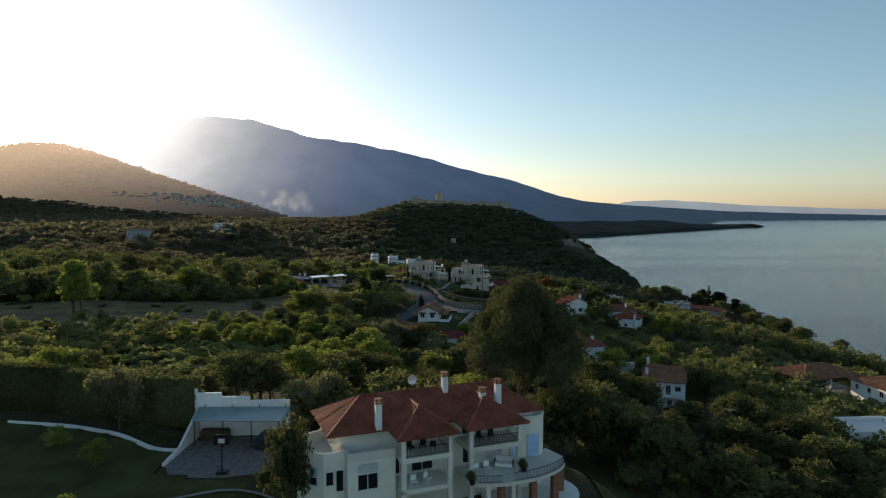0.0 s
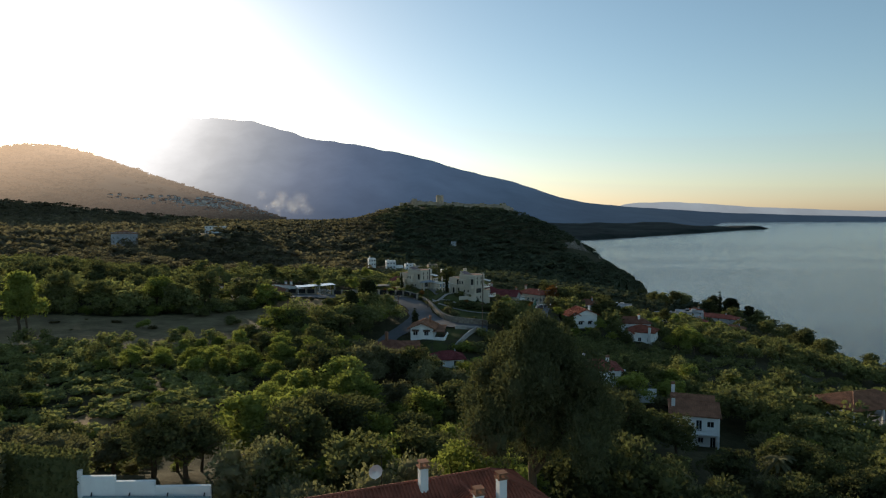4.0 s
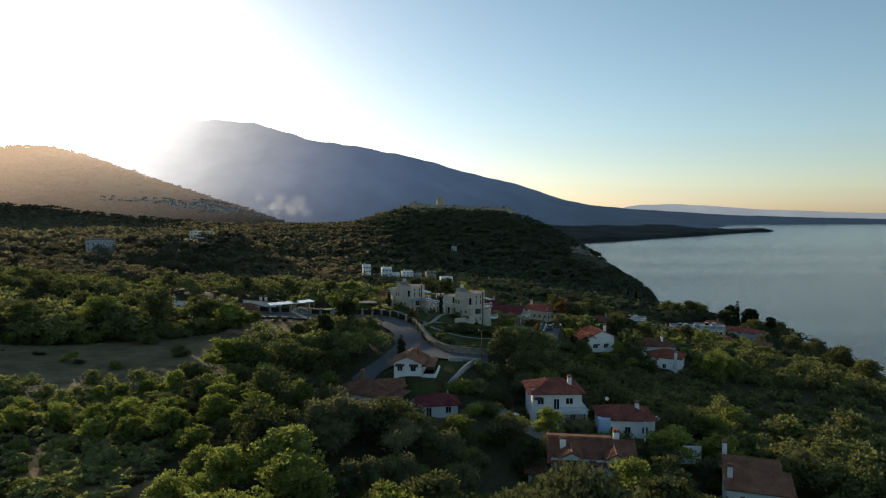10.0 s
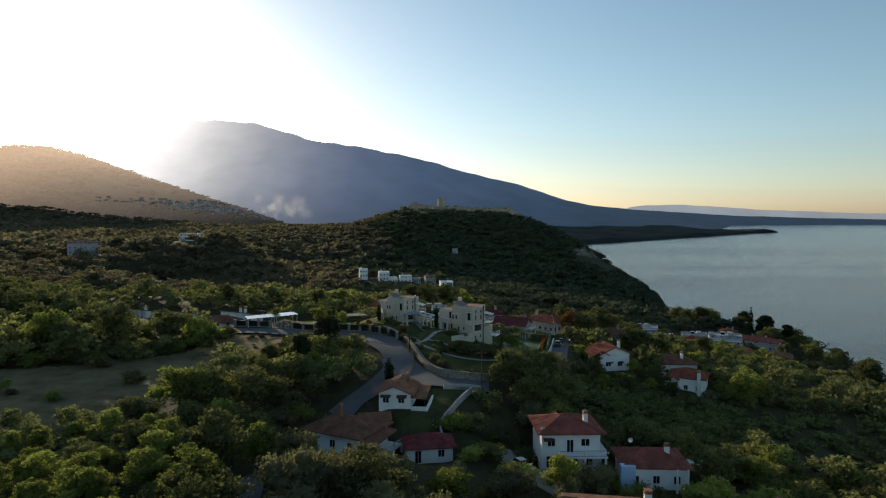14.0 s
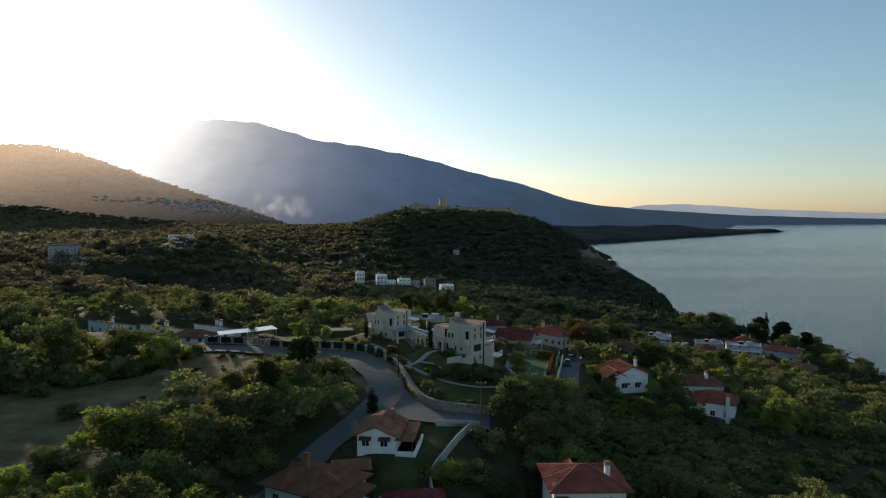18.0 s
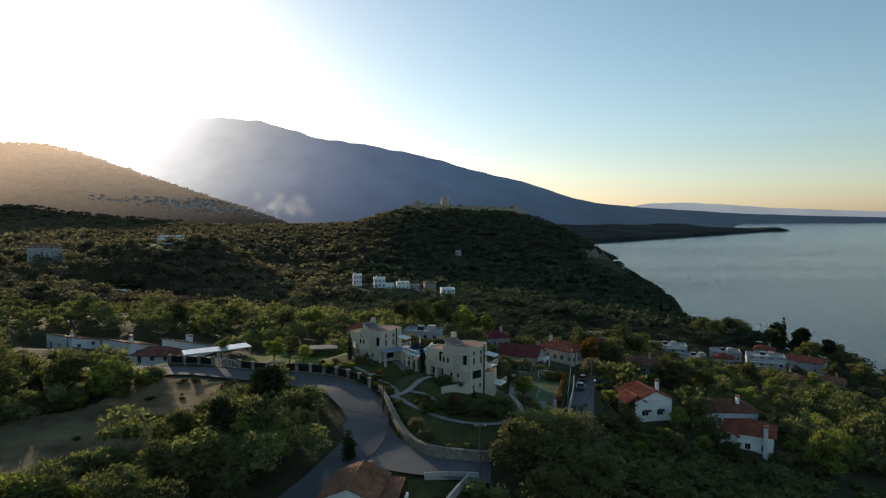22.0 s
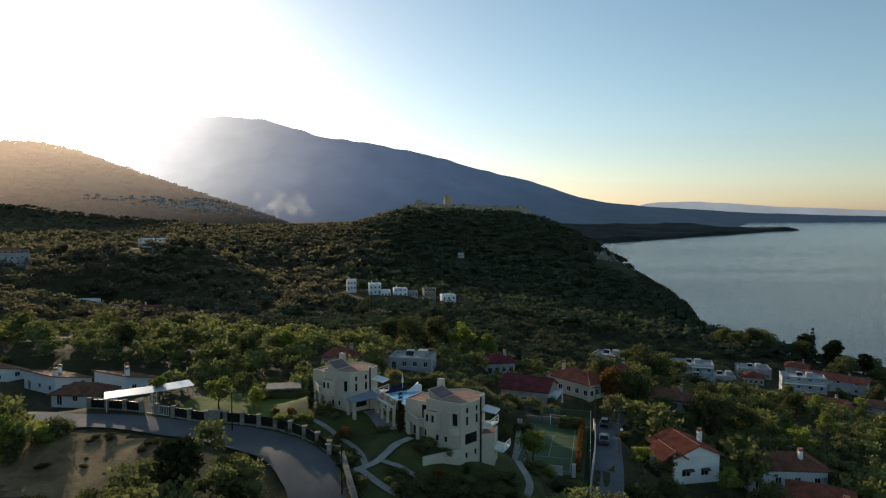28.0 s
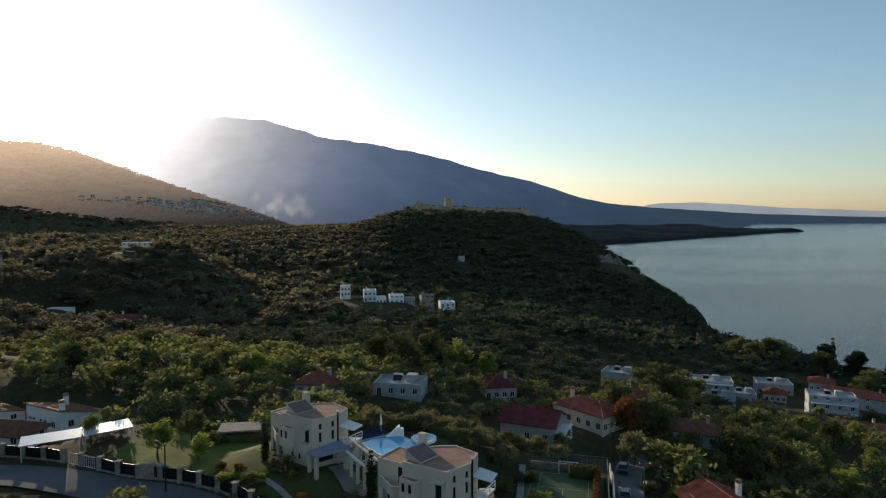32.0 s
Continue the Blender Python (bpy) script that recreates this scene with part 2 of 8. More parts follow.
L_DRYGRASS = leaf_mat("dry_scrub", (0.07, 0.06, 0.030), (0.15, 0.122, 0.062), 0.4)
# paler, browner leaf colour stands in for haze over the western woods
L_FARWOODS = leaf_mat("hazed_woodland_leaves", (0.104, 0.090, 0.068), (0.225, 0.196, 0.132), 0.47)
# slope outside the haze: its darker tone is put into the leaf colour
L_EAST = leaf_mat("unhazed_maquis_leaves", (0.044, 0.052, 0.036), (0.132, 0.145, 0.090), 0.27)
M_PLAIN = surface("dark_wooded_plain", (0.022, 0.028, 0.024), 1.0, vary=0.5, scale=0.006, fine=0.05, bump=0.5)
M_CABLE = surface("cable_sheath", (0.03, 0.03, 0.03), 1.0, vary=0.05, bump=0)
# hill scrub that glows: the haze is in its emission
L_HILL = hill_mat("hazed_hill_scrub", (0.05, 0.045, 0.03), (0.11, 0.09, 0.055))
# brighter copy of the lawn with evening sun in its colour
M_LAWN_SUN = surface("sunlit_lawn_grass", (0.115, 0.150, 0.032), 0.95, vary=0.3, scale=0.25, fine=5, bump=0.6)


# ---- helpers for meshes ----
class MB:
    """Collects vertices and faces of one mesh."""

    def __init__(self):
        self.v, self.f = [], []

    def add(self, verts, faces):
        k = len(self.v)
        self.v.extend(tuple(p) for p in verts)
        self.f.extend(tuple(i + k for i in q) for q in faces)
        return self

    def box(self, x0, y0, z0, x1, y1, z1):
        return self.add([(x, y, z) for z in (z0, z1) for y in (y0, y1) for x in (x0, x1)],
                        [(0, 2, 3, 1), (4, 5, 7, 6), (0, 1, 5, 4), (2, 6, 7, 3), (0, 4, 6, 2), (1, 3, 7, 5)])

    def slab(self, pts, z0, z1):
        n = len(pts)
        v = [(x, y, z0) for x, y in pts] + [(x, y, z1) for x, y in pts]
        f = [tuple(range(n - 1, -1, -1)), tuple(range(n, 2 * n))]
        f += [(i, (i + 1) % n, n + (i + 1) % n, n + i) for i in range(n)]
        return self.add(v, f)

    def tube(self, a, b, r0, r1, n=6):
        a, b = Vector(a), Vector(b)
        d = (b - a).normalized()
        u = d.orthogonal().normalized()
        w = d.cross(u)
        v = []
        for p, r in ((a, r0), (b, r1)):
            v += [p + (u * math.cos(2 * math.pi * i / n) + w * math.sin(2 * math.pi * i / n)) * r for i in range(n)]
        f = [(i, (i + 1) % n, n + (i + 1) % n, n + i) for i in range(n)]
        f += [tuple(range(n - 1, -1, -1)), tuple(range(n, 2 * n))]
        return self.add(v, f)

    def ring(self, outer, inner, z0, z1):
        """A closed band between two outlines."""
        n = len(outer)
        v = [(x, y, z) for z in (z0, z1) for pts in (outer, inner) for x, y in pts]
        f = []
        for i in range(n):
            j = (i + 1) % n
            f += [(i, j, 2 * n + j, 2 * n + i), (n + j, n + i, 3 * n + i, 3 * n + j), (2 * n + i, 2 * n + j, 3 * n + j, 3 * n + i), (j, i, n + i, n + j)]
        return self.add(v, f)

    def mesh(self, name, mat, smooth=False):
        me = bpy.data.meshes.new(name)
        me.from_pydata([tuple(p) for p in self.v], [], self.f)
        me.materials.append(mat)
        if smooth:
            me.polygons.foreach_set("use_smooth", [True] * len(me.polygons))
        me.update()
        return me


def part(name, mb, mat, parent=None, label="", smooth=False):
    """Links a mesh as one object under a thing or a part."""
    me = mb if isinstance(mb, bpy.types.Mesh) else mb.mesh(name, mat, smooth)
    ob = new(name, me)
    ob.parent = parent
    return tagged(ob, label)


def thing(name, m, label, category, group="", kind=""):
    ob = new(name)
    ob.matrix_basis = m
    return tagged(ob, label, category, group, kind)


def sst(x, a, b):
    t = np.clip((np.asarray(x, float) - a) / (b - a), 0, 1)
    return t * t * (3 - 2 * t)


# ---- the land ----
COAST_Y = [-500, 150, 350, 480, 560, 650, 800, 1000, 1137, 1250, 1400, 1900, 2140, 2280, 2470, 2760, 2905, 3010, 3080, 3115, 3160, 3230, 3760]
COAST_X = [190, 205, 218, 240, 214, 194, 202, 238, 264, 250, 262, 381, 464, 621, 820, 1150, 1310, 1434, 1555, 1580, 1500, 1330, 1250]


# crest of the pointed far hill, over the plain
HILL_X = [-2300, -1750, -1400, -1200, -1085, -1016, -962, -931, -895, -865, -810, -741, -672, -603, -535, -480, -400, -300]
HILL_Z = [10, 45, 88, 116, 146, 178, 205, 214, 208, 198, 178, 154, 128, 106, 86, 70, 40, 0]


def coast(y):
    return np.interp(y, COAST_Y, COAST_X)


def sea_level(y):
    """Level of the far sea: its last kilometres are drawn in and raised to fit the camera's horizon."""
    u = np.maximum(0.0, np.asarray(y, float) - 2000)
    d = np.maximum(np.asarray(y, float) - 100, 1.0)
    return np.where(u > 0, 86 * (1 - d / (d + 6.76e-4 * u * u)), 0.0)


def wobble(x, y, s, k):
    return (np.sin(x / s + k) * np.cos(y / (s * 1.3) - k * 2) + 0.5 * np.sin(x / (s * 0.47) + 2 * k + y / (s * 0.61))
            + 0.25 * np.cos(x / (s * 0.21) - y / (s * 0.25) + k))


def land(x, y):
    """Height of the open land over the sea."""
    x, y = np.asarray(x, float), np.asarray(y, float)
    s = coast(y) - x
    near = np.interp(s, [-60, 0, 18, 90, 150, 188, 207, 228, 300, 500, 900], [-12, 0.5, 11, 30, 38, 44.5, 48.5, 51.5, 54, 59, 66])
    far = np.interp(s, [-60, 0, 15, 60, 120, 180, 260, 340, 420, 520, 900], [-12, 0.5, 5, 12, 20, 29, 36, 40, 56, 66, 66])
    z = near + (far - near) * sst(y, 300, 430)
    z = z + 4.0 * np.exp(-((x + 6) / 38) ** 2 - ((y - 62) / 36) ** 2)
    z = z + 2.5 * np.exp(-((x + 8) / 30) ** 2 - ((y - 248) / 22) ** 2)
    hill = np.interp(x, [-700, -400, -150, -60, 95, 160, 205, 238, 256, 330], [70, 66, 72, 97, 91, 66, 38, 12, 0.5, -12])
    z = z + (hill - z) * sst(y, 600, 1010)
    plain = np.interp(s, [-60, 0, 16, 60, 500, 3000], [-12, 0.5, 9, 14, 17, 30])
    z = z + (plain - z) * sst(y, 1180, 1750)
    z = z + np.interp(x, HILL_X, HILL_Z) * np.exp(-((y - 1600) / 330) ** 2 * 0.5)
    rough = np.clip(s / 60, 0, 1)
    return z + sea_level(y) + rough * (0.5 * wobble(x, y, 17, 1.3) + sst(y, 320, 700) * 1.6 * wobble(x, y, 60, 0.4)
                        + sst(y, 1000, 1700) * 3.0 * wobble(x, y, 140, 2.1))


PADS = []          # flat building grounds: x, y, z, inner radius, outer radius


SPOTS = []         # garden ground heights, placed to fit the camera's view: x, y, z


def ground_fn(x, y):
    z = land(x, y)
    if SPOTS:
        top, low = np.zeros(np.shape(z)), np.full(np.shape(z), 0.12)
        for sx, sy, sz in SPOTS:
            w = np.exp(-((x - sx) ** 2 + (y - sy) ** 2) / (2 * 5.2 ** 2))
            top, low = top + w * (sz - land(sx, sy)), low + w
        z = z + top / low
    for px, py, pz, r0, r1 in PADS:
        d = np.hypot(x - px, y - py)
        z = z + (pz - z) * (1 - sst(d, r0, r1))
    return z


def half_width(y):
    return 700 + 0.85 * y


COLS = np.sinh(3.0 * np.linspace(-1, 1, 361)) / math.sinh(3.0)
ROWS = np.concatenate([np.linspace(-420, 15, 30)[:-1], np.linspace(15, 330, 106)[:-1], np.linspace(330, 1400, 170)[:-1],
                       np.linspace(1400, 3760, 84)])
GRID = []


def height(x, y):
    """Height of the finished ground sheet at a place (arrays or numbers)."""
    x, y = np.asarray(x, float), np.asarray(y, float)
    fi = np.interp(x / half_width(y), COLS, np.arange(len(COLS)))
    fj = np.interp(y, ROWS, np.arange(len(ROWS)))
    i, j = np.clip(fi.astype(int), 0, len(COLS) - 2), np.clip(fj.astype(int), 0, len(ROWS) - 2)
    a, b, g = fi - i, fj - j, GRID[0]
    return (g[j, i] * (1 - a) + g[j, i + 1] * a) * (1 - b) + (g[j + 1, i] * (1 - a) + g[j + 1, i + 1] * a) * b


def sheet(name, xs, ys, zs, mat, smooth=True):
    """A grid mesh from 2-D arrays."""
    r, c = xs.shape
    idx = np.arange(r * c).reshape(r, c)
    quads = np.stack([idx[:-1, :-1], idx[:-1, 1:], idx[1:, 1:], idx[1:, :-1]], -1).reshape(-1, 4)
    me = bpy.data.meshes.new(name)
    me.from_pydata(np.stack([xs, ys, zs], -1).reshape(-1, 3).tolist(), [], quads.tolist())
    me.materials.append(mat)
    me.polygons.foreach_set("use_smooth", [smooth] * len(me.polygons))
    me.update()
    return me


# ---- trees ----
def quads_mesh(name, verts, faces, mat, tint=None):
    """A mesh of quads from arrays."""
    me = bpy.data.meshes.new(name)
    nv, nf = len(verts), len(faces)
    me.vertices.add(nv)
    me.vertices.foreach_set("co", np.asarray(verts, np.float32).ravel())
    me.loops.add(nf * 4)
    me.loops.foreach_set("vertex_index", np.asarray(faces, np.int32).ravel())
    me.polygons.add(nf)
    me.polygons.foreach_set("loop_start", np.arange(0, nf * 4, 4, dtype=np.int32))
    me.update(calc_edges=True)
    if tint is not None:
        at = me.attributes.new("tint", "FLOAT", "POINT")
        at.data.foreach_set("value", np.asarray(tint, np.float32))
    me.materials.append(mat)
    return me


def cube_ball():
    """A ball of 24 quads."""
    bm = bmesh.new()
    bmesh.ops.create_cube(bm, size=2.0)
    bmesh.ops.subdivide_edges(bm, edges=bm.edges[:], cuts=1, use_grid_fill=True)
    v = np.array([p.co.normalized()[:] for p in bm.verts])
    bm.verts.index_update()
    f = np.array([[q.index for q in p.verts] for p in bm.faces])
    bm.free()
    return v, f


BALL_V, BALL_F = cube_ball()


def leaf_quads(rng, c, out, size):
    """Small leaf sprays as bent quads, pointing outwards and upwards from their bough."""
    n = len(c)
    t = out + np.array([0.0, 0.0, 0.45]) + rng.normal(scale=0.75, size=(n, 3))
    t /= np.linalg.norm(t, axis=1, keepdims=True) + 1e-9
    b = np.cross(t, rng.normal(size=(n, 3)))
    b /= np.linalg.norm(b, axis=1, keepdims=True) + 1e-9
    nrm = np.cross(t, b)
    s = (size * rng.uniform(0.6, 1.5, n))[:, None]
    e = s * rng.uniform(0.40, 0.80, n)[:, None]
    k = rng.uniform(-0.4, 0.4, (n, 1)) * s
    v = np.stack([c - t * s - b * e * 0.3, c + t * s * 0.3 - b * e + nrm * k, c + t * s * 1.2 + b * e * 0.2, c - t * s * 0.3 + b * e - nrm * k], 1)
    return v.reshape(-1, 3), np.arange(n * 4).reshape(n, 4)


CUBE_V = np.array([(x, y, z) for z in (-1, 1) for y in (-1, 1) for x in (-1, 1)]) * 0.62
CUBE_F = np.array([(0, 2, 3, 1), (4, 5, 7, 6), (0, 1, 5, 4), (2, 6, 7, 3), (0, 4, 6, 2), (1, 3, 7, 5)])


def crown_arrays(seed, kind, n, size, core=(BALL_V, BALL_F), cores=99):
    """Crown of a tree of height 1 and about the breadth that its kind has: lobes of leaf sprays over a dark core."""
    rng = np.random.default_rng(seed)
    lobes = []
    if kind == "round":
        lean = rng.uniform(-0.06, 0.06, 2)
        for i in range(rng.integers(24, 34)):
            a, u = 2.4 * i + rng.uniform(-0.5, 0.5), rng.uniform(0, 1)
            r = 0.33 * math.sin(0.35 + 1.5 * u) * rng.uniform(0.45, 1.12)
            z = 0.58 + 0.30 * math.cos(0.3 + 2.2 * u) * rng.uniform(0.75, 1.15)
            lobes.append((r * math.cos(a) + lean[0], r * math.sin(a) + lean[1], z, rng.uniform(0.065, 0.125)))
        for _ in range(5):
            a, r = rng.uniform(0, 2 * math.pi), rng.uniform(0, 0.14)
            lobes.append((r * math.cos(a) + lean[0], r * math.sin(a) + lean[1], rng.uniform(0.42, 0.68), 0.16))
    elif kind == "great":                   # broad old crown of many small boughs
        for i in range(64):
            a, u = 2.4 * i + rng.uniform(-0.3, 0.3), rng.uniform(0, 1)
            r = 0.38 * math.sin(1.45 * u) * rng.uniform(0.72, 1.08)
            z = 0.56 + 0.30 * math.cos(1.9 * u) * rng.uniform(0.85, 1.08)
            lobes.append((r * math.cos(a), r * math.sin(a), z, rng.uniform(0.055, 0.105)))
        for _ in range(9):
            a, r = rng.uniform(0, 2 * math.pi), rng.uniform(0, 0.18)
            lobes.append((r * math.cos(a), r * math.sin(a), rng.uniform(0.42, 0.72), 0.14))
    elif kind == "wide":
        for _ in range(rng.integers(9, 14)):
            a, r = rng.uniform(0, 2 * math.pi), rng.uniform(0.1, 0.46)
            lobes.append((r * math.cos(a), r * math.sin(a), rng.uniform(0.45, 0.80) - r * 0.35, rng.uniform(0.15, 0.25)))
    elif kind == "tall":
        for _ in range(rng.integers(8, 12)):
            z = rng.uniform(0.3, 0.9)
            a, r = rng.uniform(0, 2 * math.pi), rng.uniform(0.0, 0.17) * (1.15 - z)
            lobes.append((r * math.cos(a), r * math.sin(a), z, rng.uniform(0.09, 0.15)))
    elif kind == "spire":
        for z in np.linspace(0.10, 0.95, 9):
            r = 0.085 * min(1.0, (1.06 - z) * 2.2)
            lobes.append((rng.uniform(-0.012, 0.012), rng.uniform(-0.012, 0.012), z, max(r, 0.03)))
    elif kind == "pine":
        for _ in range(11):
            z = rng.uniform(0.38, 0.92)
            a, r = rng.uniform(0, 2 * math.pi), rng.uniform(0.1, 0.36) * (1.2 - z)
            lobes.append((r * math.cos(a), r * math.sin(a), z, rng.uniform(0.08, 0.14)))
    else:                                   # bush
        for _ in range(rng.integers(5, 9)):
            a, r = rng.uniform(0, 2 * math.pi), rng.uniform(0.1, 0.5)
            lobes.append((r * math.cos(a), r * math.sin(a), rng.uniform(0.22, 0.62), rng.uniform(0.22, 0.36)))
    lobes = np.array(lobes)
    w = lobes[:, 3] ** 2
    pick = rng.choice(len(lobes), n * 2, p=w / w.sum())
    d = rng.normal(size=(n * 2, 3))
    d[:, 2] += 0.25
    d /= np.linalg.norm(d, axis=1, keepdims=True)
    flat = np.array([1.0, 1.0, 0.85])
    c = lobes[pick, :3] + d * flat * (lobes[pick, 3] * rng.uniform(0.62, 1.24, n * 2))[:, None]
    gap = np.linalg.norm((c[:, None] - lobes[None, :, :3]) / flat, axis=2) / lobes[None, :, 3]
    keep = np.sort(gap, axis=1)[:, 0] > 0.60
    c, d = c[keep][:n], d[keep][:n]
    v, f = leaf_quads(rng, c, d, size)
    vs, fs, k = [v], [f], len(v)
    for x, y, z, r in sorted(lobes.tolist(), key=lambda q: -q[3])[:cores]:
        bv = core[0] * (1 + rng.uniform(-0.12, 0.12, (len(core[0]), 1)))
        vs.append(bv * flat * r * 0.68 + np.array([x, y, z]))
        fs.append(core[1] + k)
        k += len(bv)
    return np.concatenate(vs), np.concatenate(fs), lobes


def trunk_mb(seed, lobes, girth):
    """Tapered trunk with limbs to the lobes."""
    rng = np.random.default_rng(seed)
    mb = MB()
    p, n = Vector((0, 0, -0.04)), 4
    top = float(np.median(lobes[:, 2]))
    for i in range(n):
        q = Vector((rng.uniform(-0.02, 0.02), rng.uniform(-0.02, 0.02), top * (i + 1) / n))
        mb.tube(p, q, girth * (1 - 0.18 * i), girth * (1 - 0.18 * (i + 1)), 7)
        p = q
    for x, y, z, r in lobes[:6]:
        mb.tube((0, 0, max(0.12, z * 0.5)), (x * 0.9, y * 0.9, z), girth * 0.45, girth * 0.15, 5)
    return mb


WOODS = {}          # low crowns, kept as arrays, for the joined woods
for kind, n, size in (("round", 780, 0.027), ("wide", 700, 0.033), ("bush", 260, 0.066), ("pine", 300, 0.04)):
    WOODS[kind] = [crown_arrays(100 + i, kind, n, size, (CUBE_V, CUBE_F), 9)[:2] for i in range(7)]
    WOODS[kind + "_mid"] = [crown_arrays(150 + i, kind, n // 3, size * 1.60, (CUBE_V, CUBE_F), 6)[:2] for i in range(6)]
    WOODS[kind + "_far"] = [crown_arrays(200 + i, kind, n // 16, size * 3.7, (CUBE_V, CUBE_F), 5)[:2] for i in range(5)]


def joined_woods(name, spots, mat, label, category="trees"):
    """One object of many trees: spots are (x, y, height, breadth factor, kind, tint)."""
    rng = np.random.default_rng(len(name) + len(spots))
    vs, fs, ts, k = [], [], [], 0
    for x, y, h, wide, kind, tint in spots:
        bank = WOODS[kind]
        v, f = bank[rng.integers(len(bank))]
        a = rng.uniform(0, 2 * math.pi)
        ca, sa = math.cos(a), math.sin(a)
        z = float(height(x, y)) - 0.03 * h
        p = np.stack([(v[:, 0] * ca - v[:, 1] * sa) * h * wide + x, (v[:, 0] * sa + v[:, 1] * ca) * h * wide + y, v[:, 2] * h + z], 1)
        vs.append(p)
        fs.append(f + k)
        ts.append(np.full(len(p), tint))
        k += len(p)
    me = quads_mesh(name, np.concatenate(vs), np.concatenate(fs), mat, np.concatenate(ts))
    return tagged(new(name, me), label, category, kind="stuff")


TREE_BANK = {}
for key, kind, n, size, mat, girth, seeds in (
        ("oak", "round", 2500, 0.0180, L_OAK, 0.028, 6), ("light", "round", 2400, 0.0185, L_LIGHT, 0.024, 6),
        ("olive", "wide", 1800, 0.0225, L_OLIVE, 0.035, 4), ("cypress", "spire", 700, 0.022, L_PINE, 0.018, 2),
        ("pine", "pine", 1100, 0.030, L_PINE, 0.024, 2), ("shrub", "bush", 1500, 0.027, L_LIGHT, 0.02, 3),
        ("dark_shrub", "bush", 1400, 0.028, L_OAK, 0.02, 3), ("rust", "round", 1300, 0.028, L_RUST, 0.026, 1),
        ("great", "great", 56000, 0.0056, L_GREAT, 0.03, 1), ("poplar", "tall", 1300, 0.030, L_LIGHT, 0.02, 2)):
    TREE_BANK[key] = []
    for i in range(seeds):
        v, f, lobes = crown_arrays(11 + 7 * i, kind, n, size, (CUBE_V, CUBE_F), 80 if kind == "great" else 14)
        TREE_BANK[key].append((quads_mesh("crown", v, f, mat), trunk_mb(i, lobes, girth).mesh("trunk", M_BARK)))
TREE_TEXT = {
    "oak": ("broadleaf_tree", "dark green broadleaf tree with a dense rounded crown", "tree"),
    "light": ("broadleaf_tree", "light green leafy tree with the low sun tinted into its leaves", "tree"),
    "olive": ("olive_tree", "grey-green olive tree with a low spreading crown", "tree"),
    "cypress": ("cypress_tree", "slim dark green cypress tree with a pointed crown", "tree"),
    "pine": ("pine_tree", "dark pine tree with layered open crown", "tree"),
    "shrub": ("bush", "light green bush growing in dry grass", "bush"),
    "dark_shrub": ("bush", "dark green rounded garden bush", "bush"),
    "rust": ("broadleaf_tree", "small tree with rust-brown dry leaves", "tree"),
    "great": ("oak_tree", "huge dark green oak tree with a broad crown", "tree"),
    "poplar": ("poplar_tree", "tall narrow light green tree", "tree")}
tree_rng = random.Random(5)


def tree(key, x, y, h, wide=1.0, z=None):
    """One tree or bush as a thing with trunk and crown."""
    crown, trunk = TREE_BANK[key][tree_rng.randrange(len(TREE_BANK[key]))]
    name, label, cat = TREE_TEXT[key]
    z = float(height(x, y)) if z is None else z
    ob = thing(name, pose(x, y, z, 0, 0, tree_rng.uniform(0, 360)) @ Matrix.Diagonal((h * wide, h * wide, h, 1)), label, cat)
    part("trunk", trunk, None, ob)
    part("crown", crown, None, ob)
    return ob


# ---- houses ----
def face_frame(face, w, d):
    """Origin, direction along, and outward normal of a wall of a block centred on its origin."""
    return {"S": (Vector((-w / 2, -d / 2, 0)), Vector((1, 0, 0)), Vector((0, -1, 0)), w),
            "N": (Vector((w / 2, d / 2, 0)), Vector((-1, 0, 0)), Vector((0, 1, 0)), w),
            "W": (Vector((-w / 2, d / 2, 0)), Vector((0, -1, 0)), Vector((-1, 0, 0)), d),
            "E": (Vector((w / 2, -d / 2, 0)), Vector((0, 1, 0)), Vector((1, 0, 0)), d)}[face]


UP = Vector((0, 0, 1))


def wall_face(mb, o, u, n, length, z0, z1, holes, deep=0.22):
    """One wall sheet with openings cut through, their reveals, and the wall's inner side."""
    us = sorted({0.0, length, *[h[0] for h in holes], *[h[0] + h[2] for h in holes]})
    zs = sorted({z0, z1, *[h[1] for h in holes], *[h[1] + h[3] for h in holes]})
    for a, b in zip(us, us[1:]):
        for c, e in zip(zs, zs[1:]):
            mu, mz = (a + b) / 2, (c + e) / 2
            if any(h[0] < mu < h[0] + h[2] and h[1] < mz < h[1] + h[3] for h in holes):
                continue
            mb.add([o + u * a + UP * c, o + u * b + UP * c, o + u * b + UP * e, o + u * a + UP * e], [(0, 1, 2, 3)])
            i = -n * deep
            mb.add([o + u * a + UP * c + i, o + u * b + UP * c + i, o + u * b + UP * e + i, o + u * a + UP * e + i], [(3, 2, 1, 0)])
    for a, c, ww, hh in holes:
        q = [o + u * a + UP * c, o + u * (a + ww) + UP * c, o + u * (a + ww) + UP * (c + hh), o + u * a + UP * (c + hh)]
        i = -n * deep
        for k in range(4):
            p, r = q[k], q[(k + 1) % 4]
            mb.add([p, p + i, r + i, r], [(0, 1, 2, 3)])


def plank(mb, o, u, n, a0, a1, z0, z1, t0, t1):
    """A board on a wall: from a0 to a1 along, z0 to z1 up, t0 to t1 out."""
    v = [o + u * a + UP * z + n * t for t in (t0, t1) for z in (z0, z1) for a in (a0, a1)]
    mb.add(v, [(0, 2, 3, 1), (4, 5, 7, 6), (0, 1, 5, 4), (2, 6, 7, 3), (0, 4, 6, 2), (1, 3, 7, 5)])


